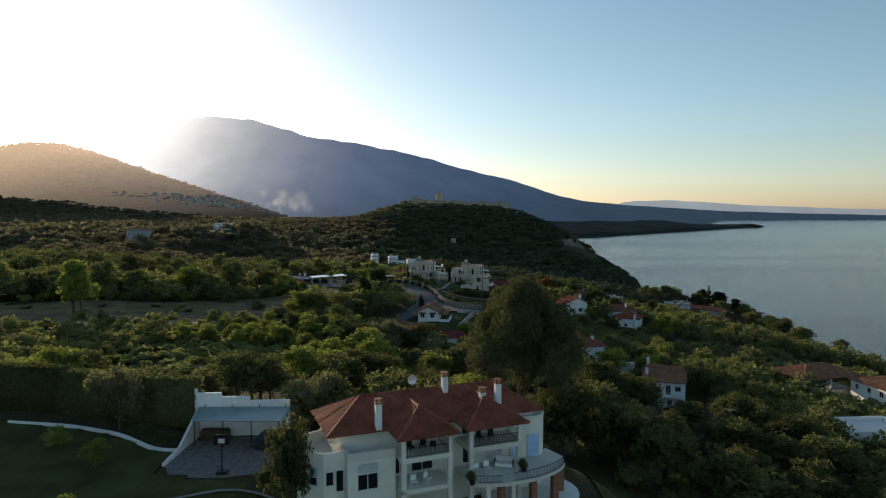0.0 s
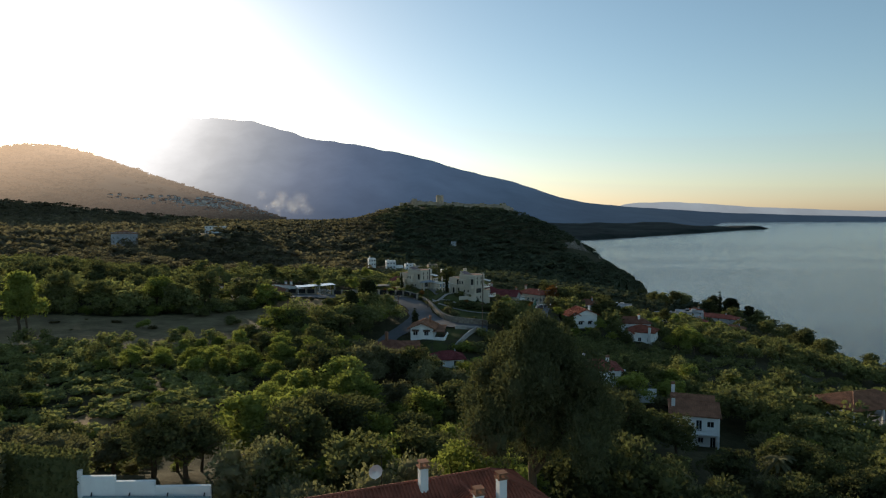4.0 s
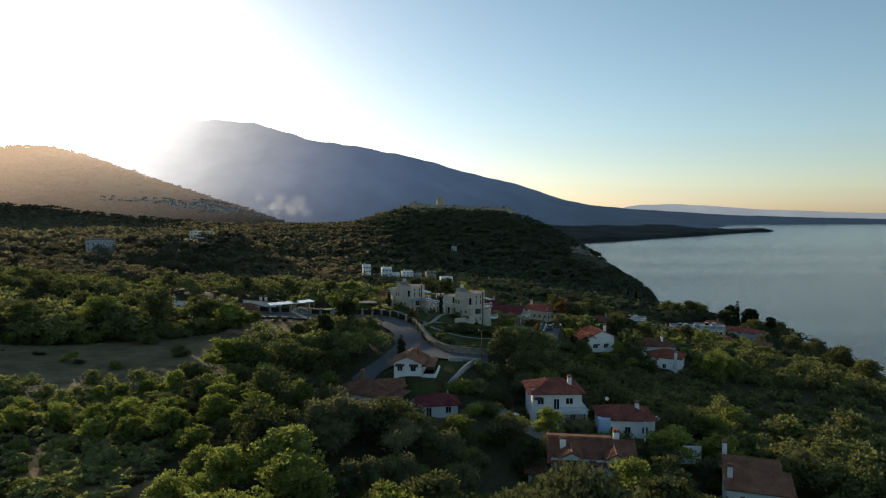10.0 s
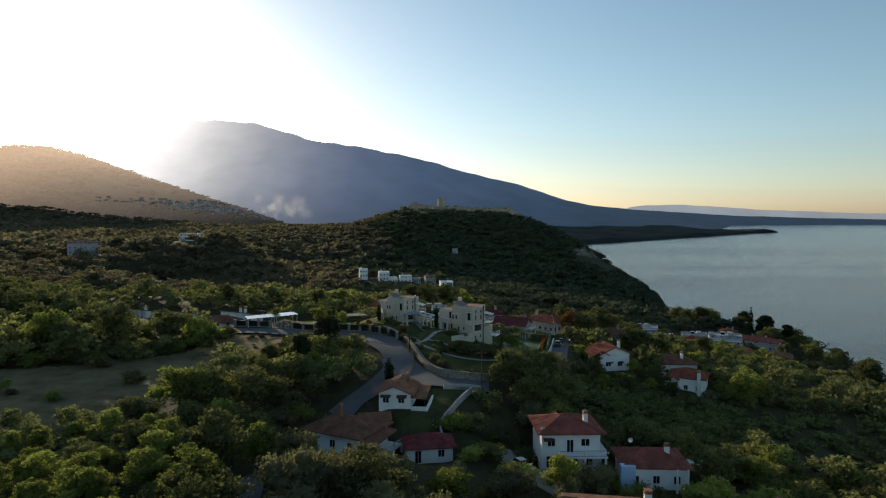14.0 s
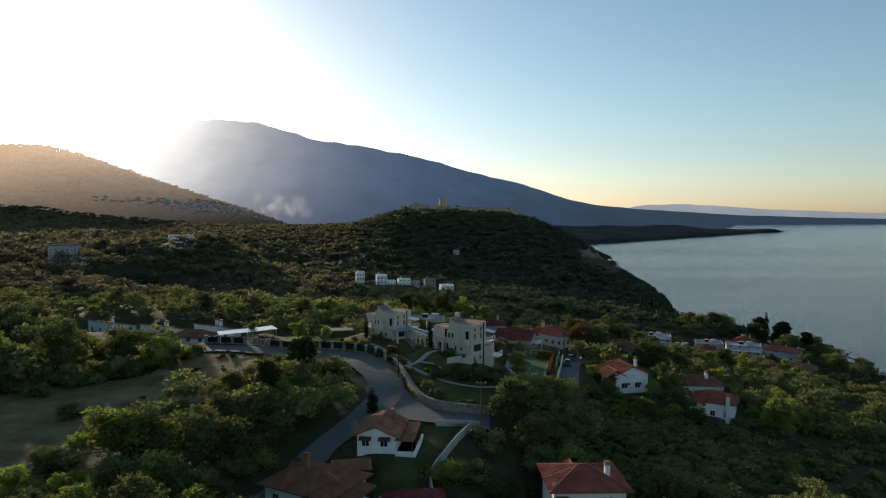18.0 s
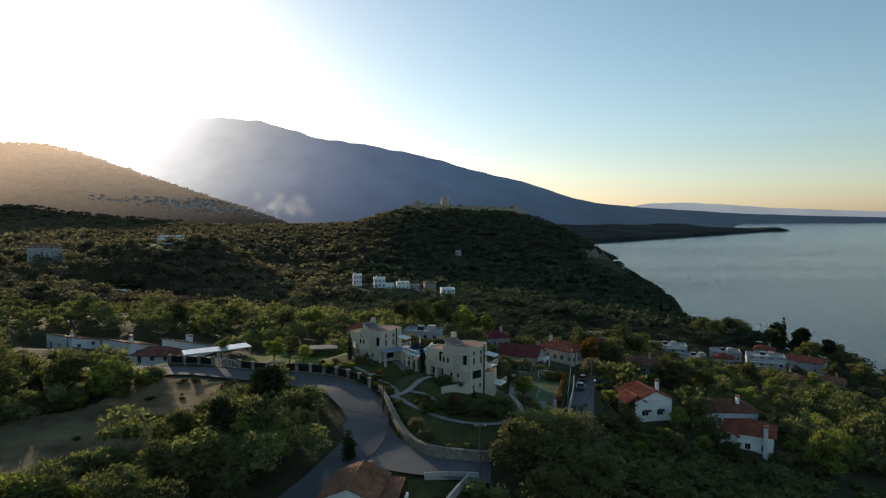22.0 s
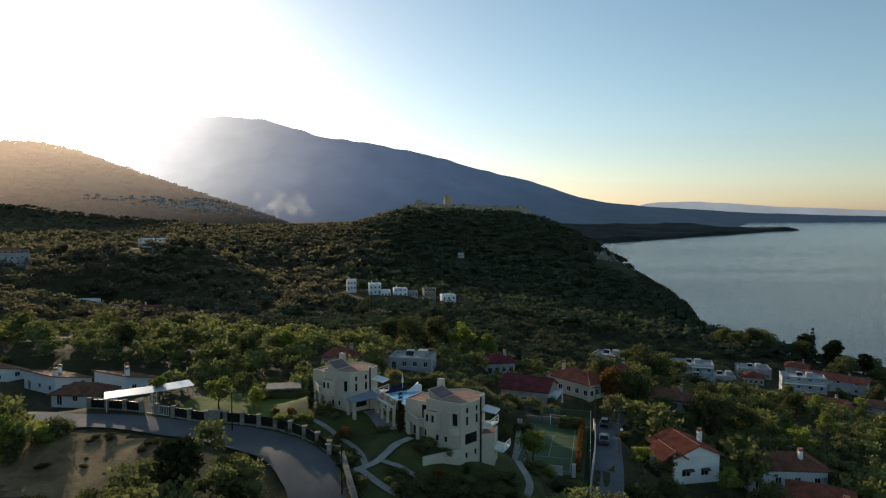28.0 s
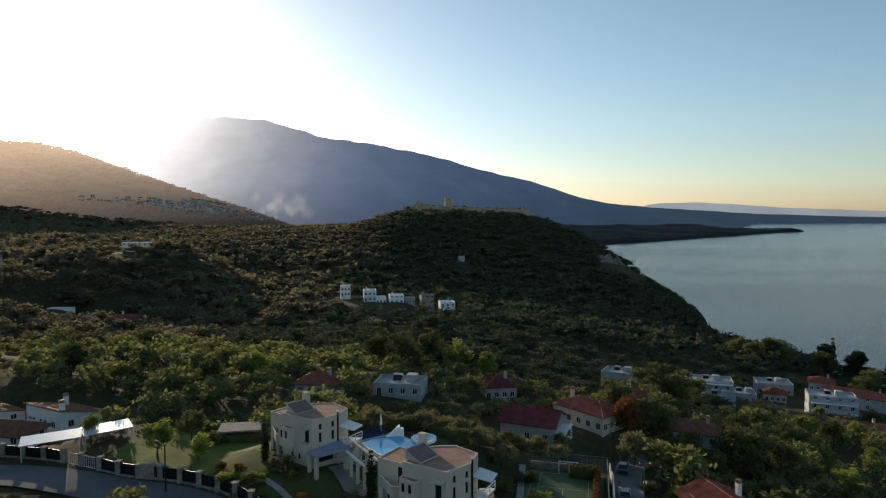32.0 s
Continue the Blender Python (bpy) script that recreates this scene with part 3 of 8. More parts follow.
def window(parent, o, u, n, a, z, w, h, kind="win", mat=None):
    """A window or glazed door set in its opening."""
    mat = mat or M_METAL
    mb = MB()
    t = 0.07
    v = []
    for out in (-0.16, -0.08):
        for k in (0.0, t):
            v += [o + u * p + UP * q + n * out for p, q in ((a + k, z + k), (a + w - k, z + k), (a + w - k, z + h - k), (a + k, z + h - k))]
    f = []
    for i in range(4):
        j = (i + 1) % 4
        f += [(i, j, 4 + j, 4 + i), (8 + i, 12 + i, 12 + j, 8 + j), (i, 8 + i, 8 + j, j), (4 + i, 4 + j, 12 + j, 12 + i)]
    mb.add(v, f)
    if w > 0.9:
        plank(mb, o, u, n, a + w / 2 - t / 2, a + w / 2 + t / 2, z + t, z + h - t, -0.16, -0.08)
    if kind == "sill":
        plank(mb, o, u, n, a - 0.08, a + w + 0.08, z - 0.08, z, -0.05, 0.08)
    wd = part("door" if kind == "door" else "window", mb, mat, parent)
    pane = MB()
    if kind == "shut":
        k = max(3, int(h / 0.13))
        for i in range(k):
            slat = MB()
            plank(slat, o, u, n, a + t, a + w - t, z + t + (h - 2 * t) * i / k, z + t + (h - 2 * t) * (i + 0.8) / k, -0.12, -0.09)
            part("slat", slat, mat, wd)
    else:
        plank(pane, o, u, n, a + t, a + w - t, z + t, z + h - t, -0.13, -0.115)
        part("pane", pane, M_GLASS, wd)
    return wd


def roof_slope(slab, tiles, pts, step=0.30, thick=0.16):
    """One tiled slope: a slab and the raised rows of tiles on it."""
    p = [Vector(q) for q in pts]
    n = (p[1] - p[0]).cross(p[2] - p[0]).normalized()
    if n.z < 0:
        p.reverse()
        n = -n
    k = len(p)
    slab.add([*p, *[q - n * thick for q in p]], [tuple(range(k)), tuple(range(2 * k - 1, k - 1, -1)), *[(i, k + i, k + (i + 1) % k, (i + 1) % k) for i in range(k)]])
    a = UP.cross(n)
    a = a.normalized() if a.length > 1e-4 else Vector((1, 0, 0))
    d = a.cross(n).normalized()
    o = p[0]
    q = [((v - o).dot(a), (v - o).dot(d)) for v in p]
    lo, hi = min(c[0] for c in q), max(c[0] for c in q)
    m = max(1, int((hi - lo) / step))
    for i in range(m):
        uu = lo + (i + 0.5) * (hi - lo) / m
        cut = []
        for j in range(k):
            (u0, v0), (u1, v1) = q[j], q[(j + 1) % k]
            if (u0 - uu) * (u1 - uu) < 0:
                cut.append(v0 + (v1 - v0) * (uu - u0) / (u1 - u0))
        if len(cut) < 2 or max(cut) - min(cut) < 0.2:
            continue
        ends = []
        for v in (min(cut), max(cut)):
            c = o + a * uu + d * v
            ends.append([c - a * step * 0.30 - n * 0.01, c - a * step * 0.14 + n * 0.10, c + a * step * 0.14 + n * 0.10, c + a * step * 0.30 - n * 0.01])
        tiles.add(ends[0] + ends[1], [(0, 1, 5, 4), (1, 2, 6, 5), (2, 3, 7, 6), (0, 3, 2, 1), (4, 5, 6, 7)])


def ridge_caps(mb, lines, r=0.13):
    for a, b in lines:
        mb.tube(a, b, r, r, 6)


def roof(parent, kind, w, d, z, mat, rise, eave=0.6, ox=0.0, oy=0.0, wall=None, step=0.34):
    """Tiled roof over a block w by d whose walls end at z."""
    slab, tiles, caps = MB(), MB(), MB()
    x0, x1, y0, y1 = ox - w / 2 - eave, ox + w / 2 + eave, oy - d / 2 - eave, oy + d / 2 + eave
    a, b, c, e = (x0, y0, z), (x1, y0, z), (x1, y1, z), (x0, y1, z)
    t = z + rise
    W, D = x1 - x0, y1 - y0
    if kind == "hip":
        if W >= D:
            r0, r1 = (x0 + D / 2, (y0 + y1) / 2, t), (x1 - D / 2, (y0 + y1) / 2, t)
            faces = [[a, b, r1, r0], [b, c, r1], [c, e, r0, r1], [e, a, r0]]
            lines = [(a, r0), (b, r1), (c, r1), (e, r0), (r0, r1)]
        else:
            r0, r1 = ((x0 + x1) / 2, y0 + W / 2, t), ((x0 + x1) / 2, y1 - W / 2, t)
            faces = [[a, b, r0], [b, c, r1, r0], [c, e, r1], [e, a, r0, r1]]
            lines = [(a, r0), (b, r0), (c, r1), (e, r1), (r0, r1)]
    elif kind == "gable_x":
        r0, r1 = (x0, (y0 + y1) / 2, t), (x1, (y0 + y1) / 2, t)
        faces, lines = [[a, b, r1, r0], [c, e, r0, r1]], [(r0, r1)]
    elif kind == "gable_y":
        r0, r1 = ((x0 + x1) / 2, y0, t), ((x0 + x1) / 2, y1, t)
        faces, lines = [[b, c, r1, r0], [e, a, r0, r1]], [(r0, r1)]
    elif kind == "shed_back":                # falls to the back
        faces, lines = [[(x0, y0, t), (x1, y0, t), c, e]], []
    else:                                    # shed, falls to the front
        f, g = (x1, y1, t), (x0, y1, t)
        faces, lines = [[a, b, f, g]], []
    for q in faces:
        roof_slope(slab, tiles, q, step)
    ridge_caps(caps, lines)
    ob = part("roof", slab, mat, parent)
    tagged(part("tiling", tiles, mat, ob), kind="stuff")
    if lines:
        part("ridge_tiles", caps, mat, ob)
    if wall and kind == "shed_back":
        lo, hi = z + rise * eave / D - 0.19, t - rise * eave / D - 0.19
        q = [(oy - d / 2 - 0.003, z - 0.1), (oy + d / 2, z - 0.1), (oy + d / 2, lo), (oy - d / 2 - 0.003, hi)]
        v = [(px, py, pz) for px in (ox - w / 2, ox + w / 2) for py, pz in q]
        part("gable_wall", MB().add(v, [(3, 2, 1, 0), (4, 5, 6, 7), (0, 1, 5, 4), (1, 2, 6, 5), (2, 3, 7, 6), (3, 0, 4, 7)]), wall, parent)
    if wall and kind in ("gable_x", "gable_y"):
        k = rise * eave / ((D if kind == "gable_x" else W) / 2)
        if kind == "gable_x":
            for x in (ox - w / 2, ox + w / 2 - 0.25):
                v = [(x, oy - d / 2, z - 0.1), (x, oy + d / 2, z - 0.1), (x, oy + d / 2, z + k - 0.12), (x, oy, t - 0.2), (x, oy - d / 2, z + k - 0.12)]
                v2 = [(q[0] + 0.25, q[1], q[2]) for q in v]
                part("gable_wall", MB().add(v + v2, [(4, 3, 2, 1, 0), (5, 6, 7, 8, 9), *[(i, (i + 1) % 5, 5 + (i + 1) % 5, 5 + i) for i in range(5)]]), wall, parent)
        else:
            for y in (oy - d / 2, oy + d / 2 - 0.25):
                v = [(ox - w / 2, y, z - 0.1), (ox + w / 2, y, z - 0.1), (ox + w / 2, y, z + k - 0.12), (ox, y, t - 0.2), (ox - w / 2, y, z + k - 0.12)]
                v2 = [(q[0], q[1] + 0.25, q[2]) for q in v]
                part("gable_wall", MB().add(v + v2, [(0, 1, 2, 3, 4), (9, 8, 7, 6, 5), *[(i, 5 + i, 5 + (i + 1) % 5, (i + 1) % 5) for i in range(5)]]), wall, parent)
    return ob


def chimney(parent, x, y, z0, z1, mat=None, s=0.35):
    mb = MB()
    mb.box(x - s, y - s, z0, x + s, y + s, z1)
    ob = part("chimney", mb, mat or M_WHITE, parent)
    cap = MB()
    cap.box(x - s - 0.1, y - s - 0.1, z1 + 0.003, x + s + 0.1, y + s + 0.1, z1 + 0.12)
    for dx in (-s * 0.7, s * 0.7):
        cap.box(x + dx - 0.08, y - s * 0.7, z1 + 0.12, x + dx + 0.08, y + s * 0.7, z1 + 0.35)
    cap.box(x - s - 0.05, y - s - 0.05, z1 + 0.35, x + s + 0.05, y + s + 0.05, z1 + 0.45)
    part("chimney_cap", cap, M_TILE_OLD, ob)
    return ob


def railing(parent, pts, z, h=1.0, mat=None, gap=0.25):
    """Balcony railing along a line of points."""
    mat = mat or M_IRON
    mb = MB()
    for (x0, y0), (x1, y1) in zip(pts, pts[1:]):
        ln = math.hypot(x1 - x0, y1 - y0)
        mb.tube((x0, y0, z + h), (x1, y1, z + h), 0.035, 0.035, 5)
        mb.tube((x0, y0, z + 0.12), (x1, y1, z + 0.12), 0.025, 0.025, 4)
        k = max(1, int(ln / gap))
        for i in range(k + 1):
            x, y = x0 + (x1 - x0) * i / k, y0 + (y1 - y0) * i / k
            mb.tube((x, y, z), (x, y, z + h), 0.018, 0.018, 4)
    return part("railing", mb, mat, parent)


def block(parent, w, d, z0, z1, mat, openings=(), ox=0.0, oy=0.0, shut=None, name="wall"):
    """Four walls with openings; openings: (face, along, sill, width, height, kind)."""
    mb = MB()
    for face in "SNWE":
        o, u, n, ln = face_frame(face, w, d)
        o = o + Vector((ox, oy, 0))
        wall_face(mb, o, u, n, ln, z0, z1, [q[1:5] for q in openings if q[0] == face])
    mb.add([(ox - w / 2, oy - d / 2, z1), (ox + w / 2, oy - d / 2, z1), (ox + w / 2, oy + d / 2, z1), (ox - w / 2, oy + d / 2, z1)], [(0, 1, 2, 3)])
    ob = part(name, mb, mat, parent)
    for face, a, z, ww, hh, kind in openings:
        o, u, n, ln = face_frame(face, w, d)
        window(parent, o + Vector((ox, oy, 0)), u, n, a, z, ww, hh, kind, shut)
    return ob


def row_of(face, length, n, sill, w=1.1, h=1.3, kind="sill"):
    """Evenly set openings along a wall."""
    gap = length / n
    return [(face, gap * (i + 0.5) - w / 2, sill, w, h, kind) for i in range(n)]


def house(x, y, z, rz, w, d, h, kind="hip", tile=None, wall=None, rise=1.8, label="", eave=0.6, wins=2, chimneys=(), name="house", below=1.5, extra=None, openings=None):
    """A plain village house."""
    tile, wall = tile or M_TILE, wall or M_WHITE
    ob = thing(name, pose(x, y, z, 0, 0, rz), label, "house")
    if openings is None:
        openings = []
        lv = max(1, round(h / 3.0))
        for s in range(lv):
            openings += row_of("S", w, wins + 1, 0.9 + 3.0 * s, h=min(1.3, h - 1.1)) + row_of("E", d, wins, 0.9 + 3.0 * s, h=min(1.3, h - 1.1)) + row_of("W", d, wins, 0.9 + 3.0 * s, h=min(1.3, h - 1.1))
        openings[0] = ("S", openings[0][1], 0.05, 1.1, min(2.1, h - 0.15), "door")
    block(ob, w, d, -below, h, wall, openings)
    if kind == "flat":
        p = MB()
        t = 0.22
        for a in ((-w / 2, -d / 2, w / 2, -d / 2 + t), (-w / 2, d / 2 - t, w / 2, d / 2), (-w / 2, -d / 2 + t, -w / 2 + t, d / 2 - t), (w / 2 - t, -d / 2 + t, w / 2, d / 2 - t)):
            p.box(a[0], a[1], h + 0.003, a[2], a[3], h + 0.6)
        part("parapet", p, wall, ob)
    else:
        roof(ob, kind, w, d, h, tile, rise, eave, wall=wall)
    for cx, cy, top in chimneys:
        chimney(ob, cx, cy, h - 0.2, top, wall)
    if extra:
        extra(ob)
    return ob


M_SHUT = surface("blue_shutter", (0.42, 0.58, 0.80), 0.5, vary=0.05, bump=0.1)
M_BROWNWOOD = surface("brown_shutter", (0.06, 0.035, 0.025), 0.6, vary=0.2, bump=0.1)


def slab_part(parent, name, x0, y0, z0, x1, y1, z1, mat, label=""):
    mb = MB()
    mb.box(x0, y0, z0, x1, y1, z1)
    return part(name, mb, mat, parent, label)


def columns(parent, spots, z0, z1, mat, r=0.15):
    for x, y in spots:
        slab_part(parent, "post", x - r, y - r, z0, x + r, y + r, z1, mat)


def awning(parent, x, y, z, w, out, mat):
    mb = MB()
    mb.add([(x, y, z), (x + w, y, z), (x + w, y - out, z - 0.35), (x, y - out, z - 0.35),
            (x, y, z - 0.05), (x + w, y, z - 0.05), (x + w, y - out, z - 0.40), (x, y - out, z - 0.40)],
           [(0, 3, 2, 1), (4, 5, 6, 7), (0, 1, 5, 4), (1, 2, 6, 5), (2, 3, 7, 6), (3, 0, 4, 7)])
    part("awning", mb, mat, parent)


def dish(parent, x, y, z, r=0.4):
    """Satellite dish on a short mast."""
    mb = MB()
    mb.tube((x, y, z - 0.6), (x, y, z), 0.03, 0.03, 5)
    n = 10
    v = [(x, y + 0.05, z)] + [(x + r * math.cos(2 * math.pi * i / n), y - 0.08, z + r * math.sin(2 * math.pi * i / n)) for i in range(n)]
    mb.add(v + [(p[0], p[1] + 0.03, p[2]) for p in v], [(0, 1 + i, 1 + (i + 1) % n) for i in range(n)] + [(n + 1, n + 2 + (i + 1) % n, n + 2 + i) for i in range(n)])
    part("satellite_dish", mb, M_METAL, parent)


def solar(parent, x, y, z, w=2.0):
    """Solar water heater: panel and tank."""
    mb = MB()
    mb.add([(x, y, z), (x + w, y, z), (x + w, y + 1.2, z + 0.9), (x, y + 1.2, z + 0.9), (x, y, z - 0.08), (x + w, y, z - 0.08), (x + w, y + 1.2, z + 0.82), (x, y + 1.2, z + 0.82)],
           [(0, 1, 2, 3), (7, 6, 5, 4), (0, 4, 5, 1), (1, 5, 6, 2), (2, 6, 7, 3), (3, 7, 4, 0)])
    part("solar_panel", mb, M_GLASS, parent)
    tk = MB()
    tk.tube((x, y + 1.35, z + 1.05), (x + w, y + 1.35, z + 1.05), 0.26, 0.26, 10)
    part("water_tank", tk, M_METAL, parent)


# ---- setting: ground, sea, distance ----
# building grounds: villa terrace and court, cream houses, single houses
SPOTS += [(-34, 66, 57.4), (-44, 70, 58.0), (-40, 60, 56.9), (-52, 62, 57.2), (-32, 55, 56.0), (-24, 56, 55.6), (-17, 55, 54.8), (-54, 72, 58.4), (-44, 50, 56.0), (-34, 74, 58.6), (-46, 77, 59.0), (-60, 78, 59.2), (-22, 77, 57.4),
          (-62, 246, 54.2), (-45, 245, 54.2), (-37, 242, 54.1), (-30, 240, 54.0), (-20, 235, 54.0), (-10, 226, 53.7), (-5.5, 217, 53.1), (-4, 208, 52.0), (0, 203, 51.2), (5, 200.5, 50.8),
          (12, 199, 50.6), (-7, 201, 51.5), (-11, 193, 50.2), (-16, 182, 48.8), (-20, 168, 47.0), (2, 215, 53.6), (6.5, 207, 53.0), (12, 207, 52.6), (12, 214, 52.8), (18, 213, 51.2), (20.5, 220, 51.6),
          (21, 229, 51.6), (-1.5, 223, 56.4), (5, 221, 55.2), (12, 221, 55.0), (16, 224, 54.6), (17.5, 231, 54.6), (19.3, 237, 52.0), (22, 262, 50.5), (15, 250, 55.6), (20, 254.5, 53.6), (-5, 229, 56.3),
          (-10, 237, 56.2), (-15, 242, 56.4), (-20, 246, 55.6), (-28, 250, 55.2), (-36, 254, 55.0), (-45, 254, 54.6), (40.7, 268, 46.8), (37, 254, 46.6), (34.5, 242, 46.2), (31, 230, 45.2), (34, 220, 44.6), (8, 258, 56.2), (-4, 259, 56.6)]
PADS += [(0, 60, 54.0, 16, 25), (-24, 64, 56.6, 7, 13), (6, 232, 56.9, 6, 9), (-9, 246.5, 57.2, 7, 12), (2.5, 249, 57.0, 8, 13),
         (27.6, 250.5, 48.5, 13, 17), (-3, 189, 50.2, 6, 10), (-11, 177, 46.9, 7, 11), (2, 174, 45.6, 4, 8), (26, 180, 43.2, 7, 12),
         (38, 172, 43.0, 6, 10), (27, 150, 42.4, 8, 13), (49, 147, 37.5, 6, 12), (54, 257, 41.5, 7, 12), (72, 253, 38.3, 9, 14),
         (27, 288, 45.4, 8, 13), (40, 297, 45.2, 8, 12), (-44, 252, 54.4, 8, 13), (-66, 268, 51.2, 13, 19), (-78, 277, 51.0, 8, 13), (-98, 284, 51.0, 8, 14), (104, 314, 30.5, 9, 16), (105, 394, 23.5, 10, 18), (142.5, 383, 20.0, 9, 16), (131, 349, 23.8, 8, 14), (172, 412, 15.5, 13, 24), (148, 436, 14.0, 8, 16), (64, 297, 41.4, 6, 11), (66, 373, 34.0, 6, 12),
         (-50, 538, 39.5, 25, 45), (-139, 443, 40.8, 12, 25), (-170, 440, 44.4, 8, 18), (-221, 460, 60.0, 10, 60), (-188, 546, 68.5, 10, 90)]
_xs = COLS[None, :] * half_width(ROWS)[:, None]
_ys = np.repeat(ROWS[:, None], len(COLS), 1)
GRID.append(ground_fn(_xs, _ys))
_me = sheet("ground", _xs, _ys, GRID[0], M_GROUND)
_me.materials.append(M_PLAIN)
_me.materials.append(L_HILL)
# far hill faces take the scrub with painted haze glow
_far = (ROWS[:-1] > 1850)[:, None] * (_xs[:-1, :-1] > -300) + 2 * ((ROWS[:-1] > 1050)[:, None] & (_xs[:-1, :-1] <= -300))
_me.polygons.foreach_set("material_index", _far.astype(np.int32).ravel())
tagged(new("ground", _me), "hilly ground with dry grass, earth and scrub down to the sea", "ground", kind="structure")

# sea
_sy = np.concatenate([[-1500, -300], np.linspace(0, 1500, 40), np.linspace(1600, 4960, 40)])
_sx = np.linspace(0, 1, 60)
_lo = np.interp(_sy, [-1500, 1200, 1500, 4960], [120, 150, 150, 300])
_gx = _lo[:, None] + _sx[None, :] ** 1.5 * (5200 - _lo)[:, None]
_gy = np.repeat(_sy[:, None], 60, 1)
tagged(new("sea", sheet("sea", _gx, _gy, sea_level(_gy), M_SEA)), "calm blue sea with faint ripples and pale slicks", "sea", kind="structure")

# far mountain range behind the plain, and the faint coast on the horizon
RIDGE_X = [-4300, -3300, -2700, -2400, -2000, -1680, -1410, -1120, -915, -590, -390, -180, 65, 310, 560, 805, 1010, 1300, 1700, 2080, 2530, 3060, 3600]
RIDGE_Z = [380, 430, 480, 560, 782, 806, 774, 706, 640, 600, 565, 512, 446, 384, 322, 240, 190, 165, 138, 117, 104, 92, 84]


def mountain(name, y0, y1, xs, zs, mat, n, seed, label):
    x = np.linspace(xs[0], xs[-1], n)
    v = np.linspace(0, 1, 26)
    top = np.interp(x, xs, zs)
    k = np.ones(9) / 9
    top = np.convolve(np.pad(top, 4, mode="edge"), k, "valid")
    gx, gv = np.meshgrid(x, v)
    near = np.interp(gx, *y0)
    gy = near + (y1 - near) * gv
    ribs = (np.sin(gx / 97 + seed + 2 * gv) + 0.6 * np.sin(gx / 41 - 3 * gv) + 0.4 * np.sin(gx / 23 + 5 * gv))
    foot = sea_level(gy) - 4
    gz = foot + (top[None, :] - 15 - foot[-1:, :]) * gv ** 1.25 + ribs * 0.018 * top[None, :] * np.sin(math.pi * np.clip(gv * 0.97, 0, 1)) + ribs * 0.006 * top[None, :] * gv
    return tagged(new(name, sheet(name, gx, gy, gz, mat)), label, "mountain", kind="structure")


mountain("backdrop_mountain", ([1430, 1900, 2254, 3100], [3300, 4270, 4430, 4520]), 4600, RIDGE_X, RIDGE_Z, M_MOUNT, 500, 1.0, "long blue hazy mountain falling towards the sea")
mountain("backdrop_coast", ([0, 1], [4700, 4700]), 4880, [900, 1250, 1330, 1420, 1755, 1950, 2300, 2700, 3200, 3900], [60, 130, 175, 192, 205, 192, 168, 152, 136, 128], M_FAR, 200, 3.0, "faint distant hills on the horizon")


# ---- roads, paths, lawns, walls ----
ROAD = [(-118, 256), (-80, 249.5), (-56, 245), (-46, 244.5), (-31, 240.3), (-20, 235), (-12, 228), (-6.5, 219), (-5, 209), (-8, 200), (-12.5, 191), (-17.5, 179), (-21, 166), (-20, 148), (-14, 132), (-6, 112)]
APRON = [(-6.5, 214), (-3, 205), (3, 200.8), (14, 200.4)]
LANE = [(50, 292), (44.5, 275), (40.8, 265.6), (37.3, 250), (34.4, 236), (31.5, 228)]
DRIVE = [(14.5, 178), (16.5, 174), (18, 170), (24, 163)]
FIELD = [(-190, 150), (-110, 154), (-75, 162), (-60, 164), (-52, 172), (-46, 190), (-39, 210), (-30, 222), (-30, 232), (-46, 240), (-54, 241), (-54, 232), (-62, 219), (-75, 206), (-90, 199), (-110, 195), (-190, 186)]


def smooth_line(pts, step=1.5):
    """Rounded line through points, cut into even steps."""
    p = np.array(pts, float)
    for _ in range(3):
        q = [p[0]]
        for a, b in zip(p, p[1:]):
            q += [a * 0.75 + b * 0.25, a * 0.25 + b * 0.75]
        q.append(p[-1])
        p = np.array(q)
    d = np.concatenate([[0], np.cumsum(np.hypot(*np.diff(p, axis=0).T))])
    t = np.linspace(0, d[-1], max(2, int(d[-1] / step)))
    return np.stack([np.interp(t, d, p[:, 0]), np.interp(t, d, p[:, 1])], 1)


def ribbon(name, pts, width, mat, label, category, lift=0.12, step=1.5, cross=5):
    """A road or path laid on the ground."""
    p = smooth_line(pts, step)
    t = np.gradient(p, axis=0)
    t /= np.linalg.norm(t, axis=1, keepdims=True)
    n = np.stack([-t[:, 1], t[:, 0]], 1)
    s = np.linspace(-0.5, 0.5, cross)
    w = np.asarray(width if np.ndim(width) else [width] * 2, float)
    w = np.interp(np.linspace(0, 1, len(p)), np.linspace(0, 1, len(w)), w)
    xs = p[:, 0:1] + n[:, 0:1] * s[None, :] * w[:, None]
    ys = p[:, 1:2] + n[:, 1:2] * s[None, :] * w[:, None]
    zs = height(xs, ys)
    zs = zs * 0.3 + zs.mean(axis=1, keepdims=True) * 0.7 + lift
    zs = np.maximum(zs, height(xs, ys) + lift * 0.5)
    return tagged(new(name, sheet(name, xs, ys, zs, mat)), label, category, kind="structure")


